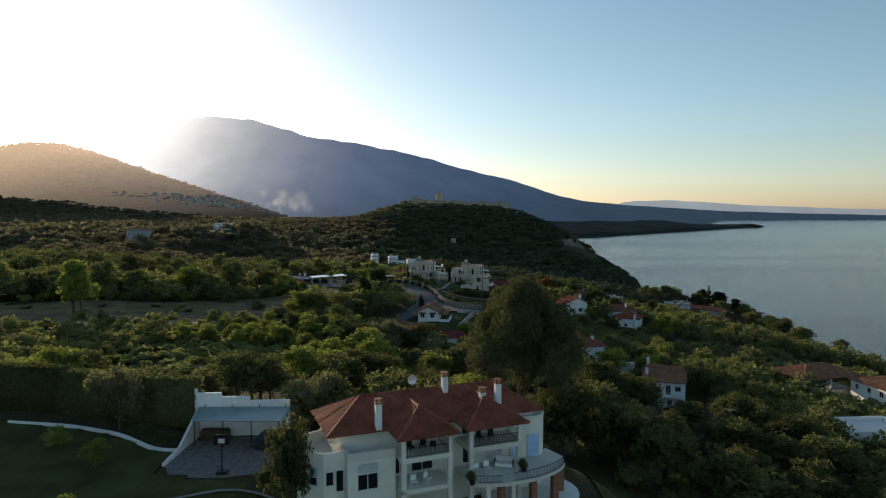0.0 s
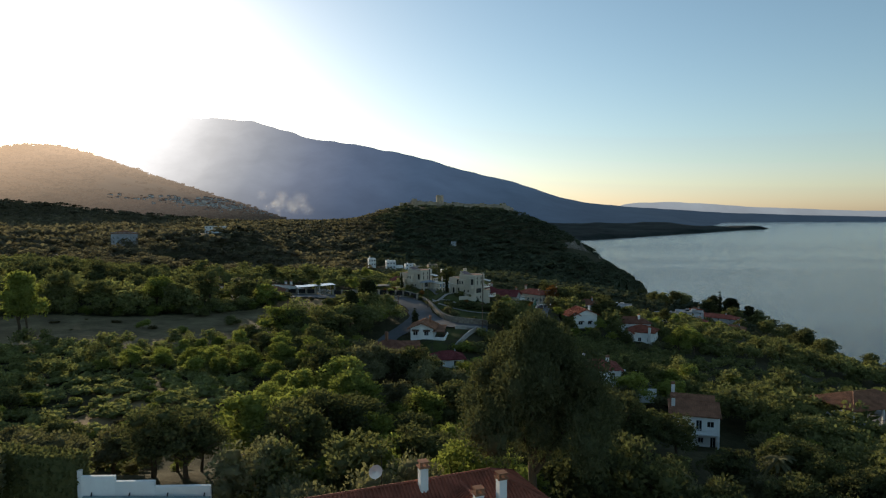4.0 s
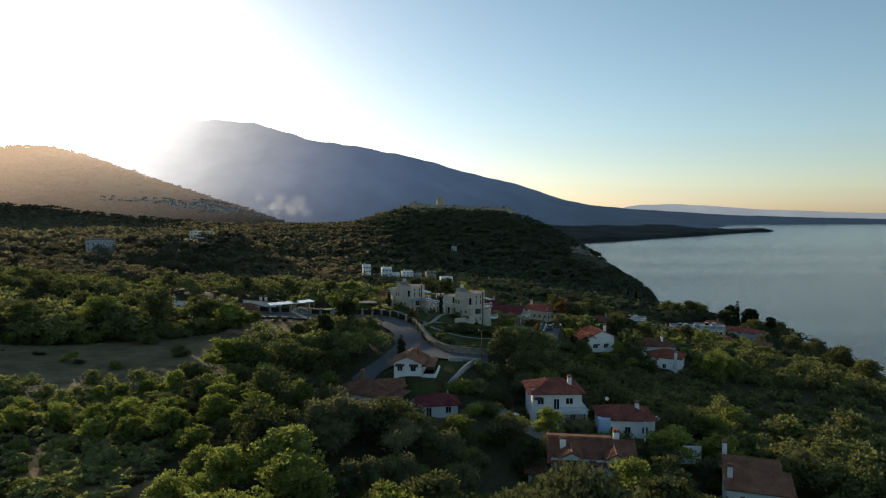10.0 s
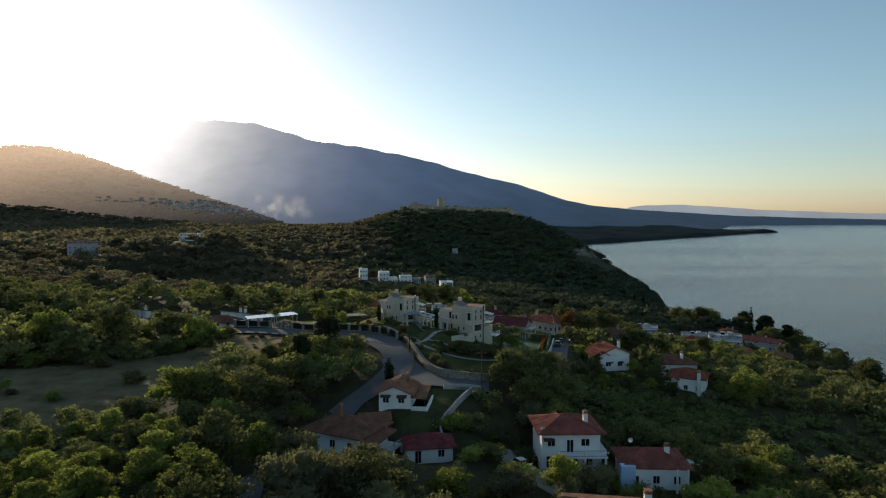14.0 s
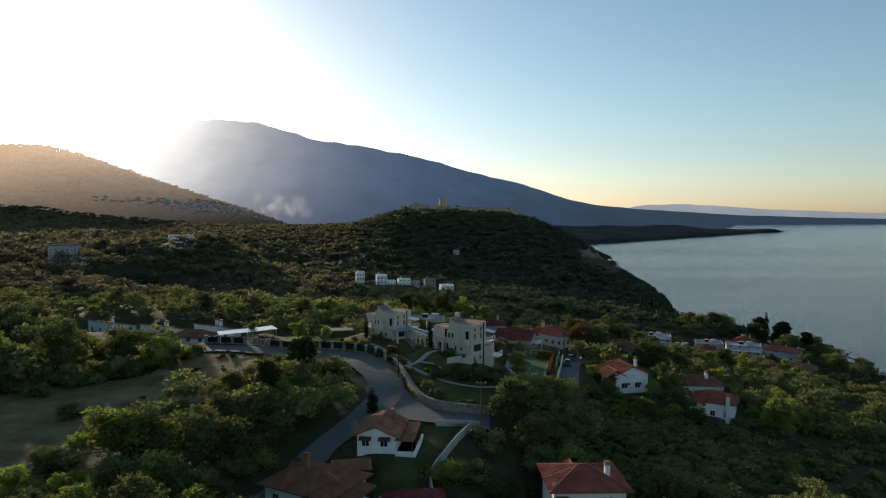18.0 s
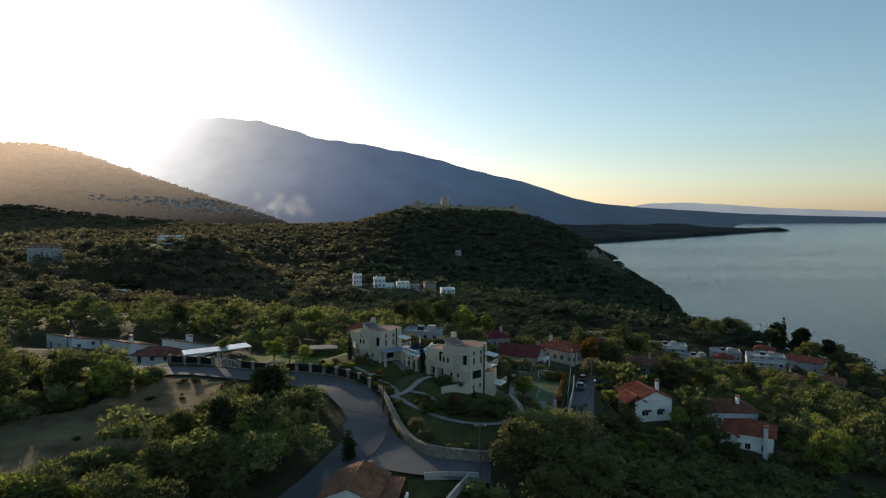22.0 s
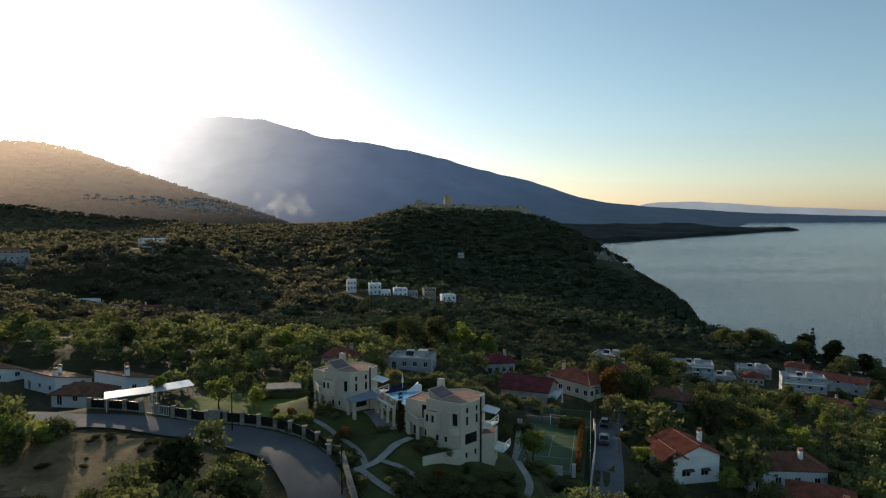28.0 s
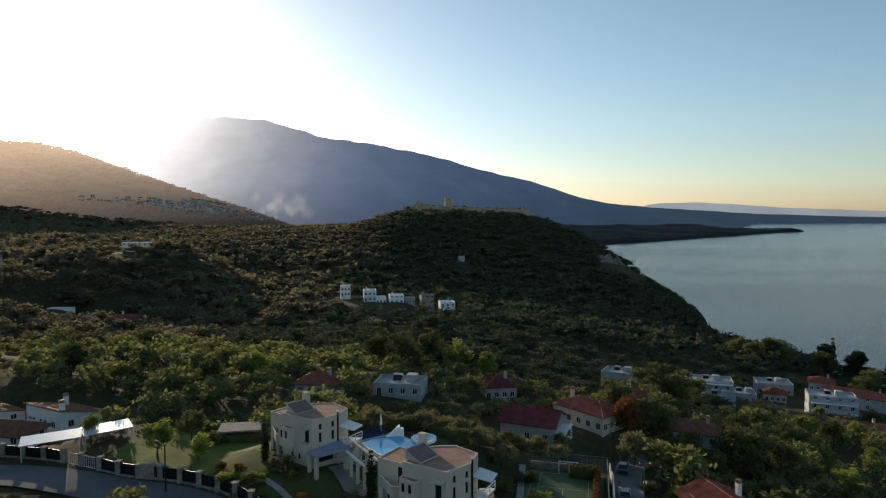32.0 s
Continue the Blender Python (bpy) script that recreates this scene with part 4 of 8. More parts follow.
def patch(name, poly, mat, label, category, lift=0.10, step=1.6):
    """A lawn, field or paved ground inside an outline."""
    p = np.array(poly, float)
    x0, y0, x1, y1 = p[:, 0].min(), p[:, 1].min(), p[:, 0].max(), p[:, 1].max()
    bm = bmesh.new()
    nx, ny = max(2, int((x1 - x0) / step)), max(2, int((y1 - y0) / step))
    gx, gy = np.meshgrid(np.linspace(x0, x1, nx), np.linspace(y0, y1, ny))
    z = height(gx, gy) + lift
    vs = [[bm.verts.new((gx[j, i], gy[j, i], z[j, i])) for i in range(nx)] for j in range(ny)]
    for j in range(ny - 1):
        for i in range(nx - 1):
            cx, cy = (gx[j, i] + gx[j, i + 1]) / 2, (gy[j, i] + gy[j + 1, i]) / 2
            if inside(np.array([cx]), np.array([cy]), [tuple(q) for q in poly])[0]:
                bm.faces.new((vs[j][i], vs[j][i + 1], vs[j + 1][i + 1], vs[j + 1][i]))
    bmesh.ops.delete(bm, geom=[v for v in bm.verts if not v.link_faces], context="VERTS")
    me = bpy.data.meshes.new(name)
    bm.to_mesh(me)
    bm.free()
    me.materials.append(mat)
    me.polygons.foreach_set("use_smooth", [True] * len(me.polygons))
    return tagged(new(name, me), label, category, kind="structure")


def inside(x, y, poly):
    r = np.zeros(np.shape(x), bool)
    for (x0, y0), (x1, y1) in zip(poly, poly[1:] + poly[:1]):
        r ^= ((y0 > y) != (y1 > y)) & (x < (x1 - x0) * (y - y0) / (y1 - y0 + 1e-12) + x0)
    return r


def garden_wall(name, pts, h, mat, label, thick=0.35, base=-0.8, cap=None, smooth=True, category="wall"):
    """A wall that follows the ground along a line; its top is stepless."""
    p = smooth_line(pts, 1.2) if smooth else np.array(pts, float)
    t = np.gradient(p, axis=0)
    t /= np.linalg.norm(t, axis=1, keepdims=True)
    n = np.stack([-t[:, 1], t[:, 0]], 1) * thick / 2
    z = height(p[:, 0], p[:, 1])
    hs = np.interp(np.linspace(0, 1, len(p)), np.linspace(0, 1, len(h) if np.ndim(h) else 2), h if np.ndim(h) else [h, h])
    mb = MB()
    for i in range(len(p) - 1):
        a, b, c, d = p[i] + n[i], p[i] - n[i], p[i + 1] - n[i + 1], p[i + 1] + n[i + 1]
        mb.add([(*a, z[i] + base), (*b, z[i] + base), (*c, z[i + 1] + base), (*d, z[i + 1] + base),
                (*a, z[i] + hs[i]), (*b, z[i] + hs[i]), (*c, z[i + 1] + hs[i + 1]), (*d, z[i + 1] + hs[i + 1])],
               [(4, 5, 6, 7), (0, 4, 7, 3), (1, 2, 6, 5)] + ([(0, 1, 5, 4)] if i == 0 else []) + ([(2, 3, 7, 6)] if i == len(p) - 2 else []))
    ob = new(name, mb.mesh(name, mat))
    if cap:
        cp = MB()
        for i in range(len(p) - 1):
            a, b, c, d = p[i] + n[i] * 1.25, p[i] - n[i] * 1.25, p[i + 1] - n[i + 1] * 1.25, p[i + 1] + n[i + 1] * 1.25
            cp.add([(*a, z[i] + hs[i] + 0.004), (*b, z[i] + hs[i] + 0.004), (*c, z[i + 1] + hs[i + 1] + 0.004), (*d, z[i + 1] + hs[i + 1] + 0.004),
                    (*a, z[i] + hs[i] + 0.1), (*b, z[i] + hs[i] + 0.1), (*c, z[i + 1] + hs[i + 1] + 0.1), (*d, z[i + 1] + hs[i + 1] + 0.1)],
                   [(4, 5, 6, 7), (0, 4, 7, 3), (1, 2, 6, 5)])
        part("wall_cap", cp, cap, ob)
    return tagged(ob, label, category)


ribbon("road", ROAD, [6.5, 6.5, 6.5, 6.5, 8.0, 5.0, 3.6, 3.0, 3.0], M_ASPHALT, "grey worn asphalt road curving past the gardens", "road", 0.16)
ribbon("road_apron", APRON, [7, 9, 8, 6], M_ASPHALT, "widened asphalt end of the road at the junction", "road", 0.20)
ribbon("lane", LANE, 4.6, M_ASPHALT, "narrow asphalt lane beside the sports court", "road", 0.15)
ribbon("driveway", DRIVE, 4.2, M_PAVE, "pale concrete driveway down to the houses", "road", 0.12)
patch("field", FIELD, M_DRY, "dry grass field with darker patches", "field", 0.06, 1.1)
# lighter tan patch on the field's grass, painted for the sun on it
patch("dry_verge", [(-58, 241), (-40, 238), (-33, 234), (-33, 224), (-44, 218), (-58, 226)], M_TAN, "dry grass at the road bend, sunlight put into its tan colour", "field", 0.14)
patch("dry_clearing", [(-52, 104), (-34, 108), (-28, 122), (-38, 134), (-54, 126)], M_TAN, "tan dry clearing among bushes", "field", 0.10)
patch("lawn", [(3, 186), (9.5, 196.5), (2, 196), (2.6, 187), (-6.5, 184.5), (-4, 180), (1.5, 179)], M_LAWN, "green lawn below the bungalow", "lawn", 0.08)
garden_wall("lawn_wall", [(10.7, 197.6), (7.5, 190), (3.8, 182), (4.8, 178)], [1.2, 1.3, 1.3], M_GREY, "grey concrete garden wall beside a lawn", 0.3)
garden_wall("white_parapet", [(4.6, 196.4), (8.2, 197.6), (12.2, 198.6)], 1.1, M_IVORY_DULL, "low pale parapet wall at the road's end", 0.3, smooth=False)
patch("garden_lawn", [(-4.4, 227.5), (-1.8, 219.5), (1.2, 210.8), (4.2, 205.4), (7, 203.9), (12, 204.3), (18, 208), (23, 218), (23, 231), (20.5, 246), (15, 249), (14, 236), (11, 228), (4, 238), (-4, 245), (-14, 244), (-17, 240), (-9, 232)], M_LAWN, "green garden lawn round the cream houses", "lawn", 0.10, 0.9)
patch("upper_lawn", [(-40, 251), (-27, 246), (-17.5, 241), (-14.5, 244), (-13.5, 250), (-13, 257), (-30, 262), (-40, 260)], M_LAWN_SUN, "green lawn behind the road fence, sunlight put into its colour", "lawn", 0.10, 1.0)
patch("bank_lawn", [(-20.5, 242), (-17, 239.4), (-13, 237), (-11, 242), (-13.4, 246.5), (-20, 249)], M_LAWN, "rough grass bank beside the cream house", "lawn", 0.18, 0.9)
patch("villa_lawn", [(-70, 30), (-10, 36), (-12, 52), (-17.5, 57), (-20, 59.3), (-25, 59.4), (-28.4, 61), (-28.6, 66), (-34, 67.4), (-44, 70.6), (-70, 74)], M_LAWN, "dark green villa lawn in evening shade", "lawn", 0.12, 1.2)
ribbon("lawn_curb", [(-29, 52.5), (-24.6, 55.4), (-18.4, 57.7), (-15.5, 58)], 0.4, M_PAVE, "pale kerb line along the villa drive", "kerb", 0.2, 0.8)
patch("east_lawn", [(14, 40), (44, 40), (38, 62), (31, 73), (25, 82), (19, 86), (16.4, 78), (15, 60)], M_LAWN, "dark green lawn beside the villa path", "lawn", 0.2)
ribbon("villa_path", [(17.6, 85), (19.6, 80), (21.0, 75), (21.2, 69), (19.8, 60), (17, 52)], 2.6, M_PATH, "pale curved paved path beside the villa", "path", 0.26)
ribbon("garden_path", [(-2.2, 223.4), (1.0, 219.4), (5.0, 216.4), (9.0, 214.9), (13.0, 214.8), (17.0, 216.8), (20.2, 221.6), (21.3, 227.4), (20.2, 232.5), (19.6, 238), (21.4, 250), (23.2, 264)], 1.05, M_PATH, "curved pale stone garden path", "path", 0.2, 0.7)
ribbon("cross_path", [(-3.6, 222.6), (-1.2, 224.2), (2.2, 227.6), (4.2, 230.2)], 1.3, M_PATH, "paved path to the cream house", "path", 0.22, 0.7)
ribbon("wall_path", [(0.2, 225.6), (3.2, 223.2), (6.2, 221.4)], 0.9, M_PATH, "narrow pale path beside the ramp wall", "path", 0.2, 0.7)
ribbon("upper_path", [(-1.6, 224.6), (-3.2, 229.4), (-7.0, 234.0), (-11.6, 238.4), (-15, 240.2)], 0.9, M_PATH, "pale crazy-paved garden path above the fence", "path", 0.2, 0.7)
garden_wall("retaining_wall", [(-5.3, 227.0), (-2.9, 219), (0.2, 210.2), (2.9, 205.2), (6.2, 203.1), (11.6, 203.3), (14.2, 204.2)], [1.0, 1.3, 1.5, 1.6, 1.4], M_STONE, "curved rubble-stone retaining wall along the road", 0.6, base=-2.2, cap=M_STONE)
garden_wall("hoop_court_wall", [(-50, 71.6), (-43.5, 71.0), (-40.2, 70.2), (-33.8, 67.8), (-30.2, 66.3), (-28.4, 66.2)], [0.35, 0.35, 0.35, 0.4], M_WHITE, "low white garden wall beside the villa lawn", 0.25)


# ---- the villa ----
def chair(parent_m, name="garden_chair", mat=None, label="dark woven garden chair on a balcony"):
    ob = thing(name, parent_m, label, "chair", "balcony chairs")
    mat = mat or M_IRON
    slab_part(ob, "seat", -0.28, -0.28, 0.40, 0.28, 0.28, 0.46, mat)
    slab_part(ob, "backrest", -0.28, 0.24, 0.46, 0.28, 0.30, 0.95, mat)
    for x in (-0.25, 0.25):
        for y in (-0.25, 0.25):
            slab_part(ob, "leg", x - 0.02, y - 0.02, 0, x + 0.02, y + 0.02, 0.40, mat)
    return ob


def villa():
    base = pose(-1.5, 60.5, 54.0, 0, 0, 22)
    ob = thing("villa", base, "large ivory villa with a red clay tile hip roof", "house")
    W = M_IVORY
    f0, f1, f2, ev = 0.0, 3.3, 6.2, 8.1          # floors and eaves over the ground
    # main body
    block(ob, 20.6, 6.6, -1.0, ev, W, [
        ("S", 6.2, f2 + 0.1, 1.0, 1.7, "door"), ("S", 7.6, f2 + 0.1, 1.4, 1.7, "shut"), ("S", 12.6, f2 + 0.1, 1.2, 1.7, "door"), ("S", 14.2, f2 + 0.1, 1.8, 1.7, "shut"),
        ("S", 5.7, f1 + 0.1, 1.1, 2.2, "door"), ("S", 7.4, f1 + 0.1, 2.2, 2.2, "win"), ("S", 12.7, f1 + 0.1, 1.4, 2.2, "door"), ("S", 15.0, f1 + 0.1, 2.0, 2.2, "shut"),
        *row_of("W", 6.6, 2, f2 + 0.4, 1.0, 1.2), *row_of("E", 6.6, 2, f2 + 0.4, 1.0, 1.2), *row_of("N", 20.6, 5, f1 + 0.8), *row_of("N", 20.6, 5, f2 + 0.4, 1.0, 1.2)], ox=1.0, oy=2.6)
    roof(ob, "hip", 20.6, 6.6, ev, M_TILE, 2.3, 0.8, ox=1.0, oy=2.6, step=0.26)
    # the two projecting roofs with their loggias
    for x0, x1, yf in ((-4.0, 0.9, -4.2), (2.7, 8.2, -4.0)):
        slab, tiles, caps = MB(), MB(), MB()
        e, z0, z1 = 0.55, ev, ev + 1.95
        xm, yb = (x0 + x1) / 2, 2.4
        a, b = (x0 - e, yf - e, z0), (x1 + e, yf - e, z0)
        c, d = (x1 + e, yb - 3.4, z0), (x0 - e, yb - 3.4, z0)
        r0, r1 = (xm, yf - e + (x1 - x0) / 2 + e, z1), (xm, yb, z1)
        roof_slope(slab, tiles, [a, b, r0], 0.26)
        roof_slope(slab, tiles, [b, (x1 + e, -1.6, z0), r1, r0], 0.26)
        roof_slope(slab, tiles, [(x0 - e, -1.6, z0), a, r0, r1], 0.26)
        ridge_caps(caps, [(a, r0), (b, r0), (r0, r1)])
        rf = part("roof", slab, M_TILE, ob)
        tagged(part("tiling", tiles, M_TILE, rf), kind="stuff")
        part("ridge_tiles", caps, M_TILE, rf)
        slab_part(ob, "loggia_floor", x0, yf, f2 - 0.45, x1, -0.72, f2, W)
        slab_part(ob, "loggia_beam", x0, yf, ev - 0.30, x1, yf + 0.3, ev - 0.02, W)
        slab_part(ob, "loggia_ceiling", x0 + 0.02, yf + 0.32, ev - 0.2, x1 - 0.02, -0.73, ev - 0.05, M_WHITE)
        columns(ob, [(x0 + 0.22, yf + 0.22), (x1 - 0.22, yf + 0.22)], -0.5, f2 - 0.46, W, 0.22)
        columns(ob, [(x0 + 0.2, yf + 0.2), (x1 - 0.2, yf + 0.2)], f2 + 0.003, ev - 0.31, W, 0.18)
        railing(ob, [(x0 + 0.4, yf + 0.12), (x1 - 0.4, yf + 0.12)], f2, 0.85, M_IRON, 0.16)
        railing(ob, [(x1 - 0.1, yf + 0.4), (x1 - 0.1, -0.9)], f2, 0.85, M_IRON, 0.2)
        slab_part(ob, "terrace_floor", x0, yf, f1 - 0.4, x1, -0.72, f1, W)
    # left block with the small balcony, and the bay with its roof terrace
    block(ob, 4.4, 2.5, -1.0, f2, W, [("S", 0.9, f1 + 0.2, 1.9, 1.5, "win"), ("S", 0.9, f1 + 1.72, 1.9, 0.9, "shut"), ("S", 1.2, 0.3, 1.6, 1.8, "win")], ox=-6.5, oy=-1.98, shut=None, name="balcony_block")
    p = MB()
    p.box(-8.7, -3.23, f2 + 0.003, -4.3, -3.03, f2 + 0.75)
    p.box(-8.7, -3.03, f2 + 0.003, -8.5, -0.74, f2 + 0.75)
    part("parapet", p, W, ob)
    ring = [(-8.72, -2.2), (-10.6, -2.2), (-12.0, -0.9), (-12.4, 1.2), (-12.0, 3.4), (-9.32, 4.4), (-9.32, -0.7), (-8.72, -0.7)]
    mb = MB()
    mb.slab(ring[::-1], -1.0, f2 - 0.2)
    bay = part("bay", mb, W, ob)
    pp = MB()
    for (x0, y0), (x1, y1) in zip(ring[:5], ring[1:6]):
        d = Vector((x1 - x0, y1 - y0, 0)).normalized()
        n = Vector((-d.y, d.x, 0)) * 0.2
        a, b = Vector((x0, y0, 0)), Vector((x1, y1, 0))
        q = [a, b, b - n, a - n] if (a + n).length > a.length else [a, b, b + n, a + n]
        pp.slab([(v.x, v.y) for v in q], f2 - 0.196, f2 + 0.75)
    part("terrace_parapet", pp, W, bay)
    for (x0, y0), (x1, y1), kinds in (((-10.6, -2.2), (-8.72, -2.2), ("win", "door")), ((-12.0, -0.9), (-10.6, -2.2), ("win",))):
        o, u = Vector((x0, y0, 0)), Vector((x1 - x0, y1 - y0, 0))
        ln = u.length
        u.normalize()
        n = Vector((u.y, -u.x, 0))
        if kinds == ("win", "door"):
            window(bay, o + n * 0.17, u, n, 0.15, f1 + 0.7, 0.75, 1.3, "win")
            window(bay, o + n * 0.17, u, n, 1.05, f1 + 0.05, 0.75, 2.0, "door")
        else:
            window(bay, o + n * 0.17, u, n, 0.5, f1 + 0.7, 0.8, 0.8, "win")
            window(bay, o + n * 0.17, u, n, 0.5, f1 + 1.55, 0.8, 0.7, "shut", M_SHUT)
    # right wing: round bay with terrace, blue shutters
    arc = [(8.6, -0.9)] + [(11.0 + 2.2 * math.cos(a), 1.2 + 2.6 * math.sin(a)) for a in np.linspace(-math.pi / 2 - 0.2, math.pi / 2, 9)] + [(10.6, 4.0), (8.6, 4.0)]
    mb = MB()
    mb.slab(arc, -1.0, f2 + 0.9)
    rb = part("round_bay", mb, W, ob)
    cp = MB()
    for (x0, y0), (x1, y1) in zip(arc[:10], arc[1:11]):
        d = Vector((x1 - x0, y1 - y0, 0))
        n = Vector((-d.y, d.x, 0)).normalized() * 0.25
        cp.slab([(x0 - n.x * 0.2, y0 - n.y * 0.2), (x1 - n.x * 0.2, y1 - n.y * 0.2), (x1 + n.x, y1 + n.y), (x0 + n.x, y0 + n.y)], f2 + 0.904, f2 + 1.3)
    part("terrace_parapet", cp, W, rb)
    for x0, w in ((8.75, 1.1), (10.3, 1.3)):
        o, u, n = Vector((x0, -1.05 if x0 < 10 else -1.48, 0)), Vector((1, 0, 0)), Vector((0, -1, 0))
        window(rb, o + n * 0.05, u, n, 0.0, f1 + 0.05, w, 2.3, "shut", M_SHUT)
    # curved balcony on brick arches
    M_BRICK = surface("brown_brick", (0.26, 0.13, 0.08), 0.9, vary=0.3, scale=2, fine=9, bump=0.6)
    edge = [(2.4, -4.3)] + [(7.2 + 6.6 * math.cos(a), -2.2 + 3.9 * math.sin(a)) for a in np.linspace(-math.pi * 0.72, 0.12, 14)]
    mb = MB()
    mb.slab(edge + [(13.4, 0.2), (8.4, -0.95), (8.4, -4.25)], f1 - 0.35, f1 - 0.02)
    part("curved_balcony", mb, W, ob)
    railing(ob, edge[4:], f1, 0.85, M_IRON, 0.2)
    railing(ob, edge[1:4], f1, 0.7, M_IRON, 0.2)
    for a in (-1.9, -1.35, -0.8, -0.3):
        x, y = 7.2 + 6.1 * math.cos(a), -2.2 + 3.5 * math.sin(a)
        slab_part(ob, "brick_pier", x - 0.3, y - 0.3, -1.0, x + 0.3, y + 0.3, f1 - 0.36, M_BRICK)
    columns(ob, [(4.0, -5.2), (6.5, -5.4)], -1.0, f1 - 0.36, W, 0.2)
    terr = MB()
    terr.slab([(10 + 5 * math.cos(a), -2.5 + 4.5 * math.sin(a)) for a in np.linspace(0, 2 * math.pi, 25)[:-1]], -0.5, 0.25)
    part("round_terrace", terr, M_WHITE, ob)
    # chimneys, aerial
    for x, y, z in ((-5.3, -1.2, 10.6), (2.6, 2.0, 11.6), (5.4, -1.0, 10.5), (7.4, -0.4, 11.0)):
        chimney(ob, x, y, ev, z, M_WHITE, 0.28)
    dish(ob, -0.4, 3.4, 11.2, 0.5)
    part("aerial_mast", MB().tube((0.1, 3.6, 9.8), (0.1, 3.6, 12.2), 0.03, 0.02, 5), M_IRON, ob)
    # furniture on the balconies
    spots = [(-2.6, -2.6, f2, 20), (-1.4, -2.4, f2, -30), (-0.6, -3.0, f2, 160), (4.4, -2.6, f2, 10), (5.6, -2.5, f2, -20)]
    for x, y, z, r in spots:
        chair(base @ pose(x, y, z + 0.005, 0, 0, r))
    for x, y, r in ((3.9, -3.2, 10), (5.0, -3.0, 0), (-2.6, -3.4, 0), (-1.2, -3.2, 30)):
        chair(base @ pose(x, y, f1 + 0.005, 0, 0, r), "armchair", M_WHITE, "white cushioned armchair on the villa terrace")
    sofa = thing("sofa", base @ pose(7.0, -2.6, f1 + 0.005, 0, 0, -35), "pale cushioned garden sofa on the villa terrace", "sofa")
    slab_part(sofa, "seat", -0.9, -0.4, 0.1, 0.9, 0.4, 0.45, M_WHITE)
    slab_part(sofa, "backrest", -0.9, 0.3, 0.45, 0.9, 0.45, 0.95, M_WHITE)
    for x in (-0.95, 0.85):
        slab_part(sofa, "arm", x, -0.4, 0.1, x + 0.1, 0.45, 0.7, M_IRON)
    for x, y, z in ((-4.6, -5.2, 0), (2.4, -5.2, f1), (8.2, -4.4, f1)):
        pot = thing("potted_plant", base @ pose(x, y, z + 0.003), "green plant in a dark pot on the terrace", "plant")
        part("pot", MB().tube((0, 0, 0), (0, 0, 0.5), 0.22, 0.3, 10), M_IRON, pot)
        c = part("foliage", TREE_BANK["dark_shrub"][0][0], None, pot)
        c.matrix_basis = Matrix.Translation((0, 0, 0.35)) @ Matrix.Diagonal((0.9, 0.9, 1.2, 1))


villa()


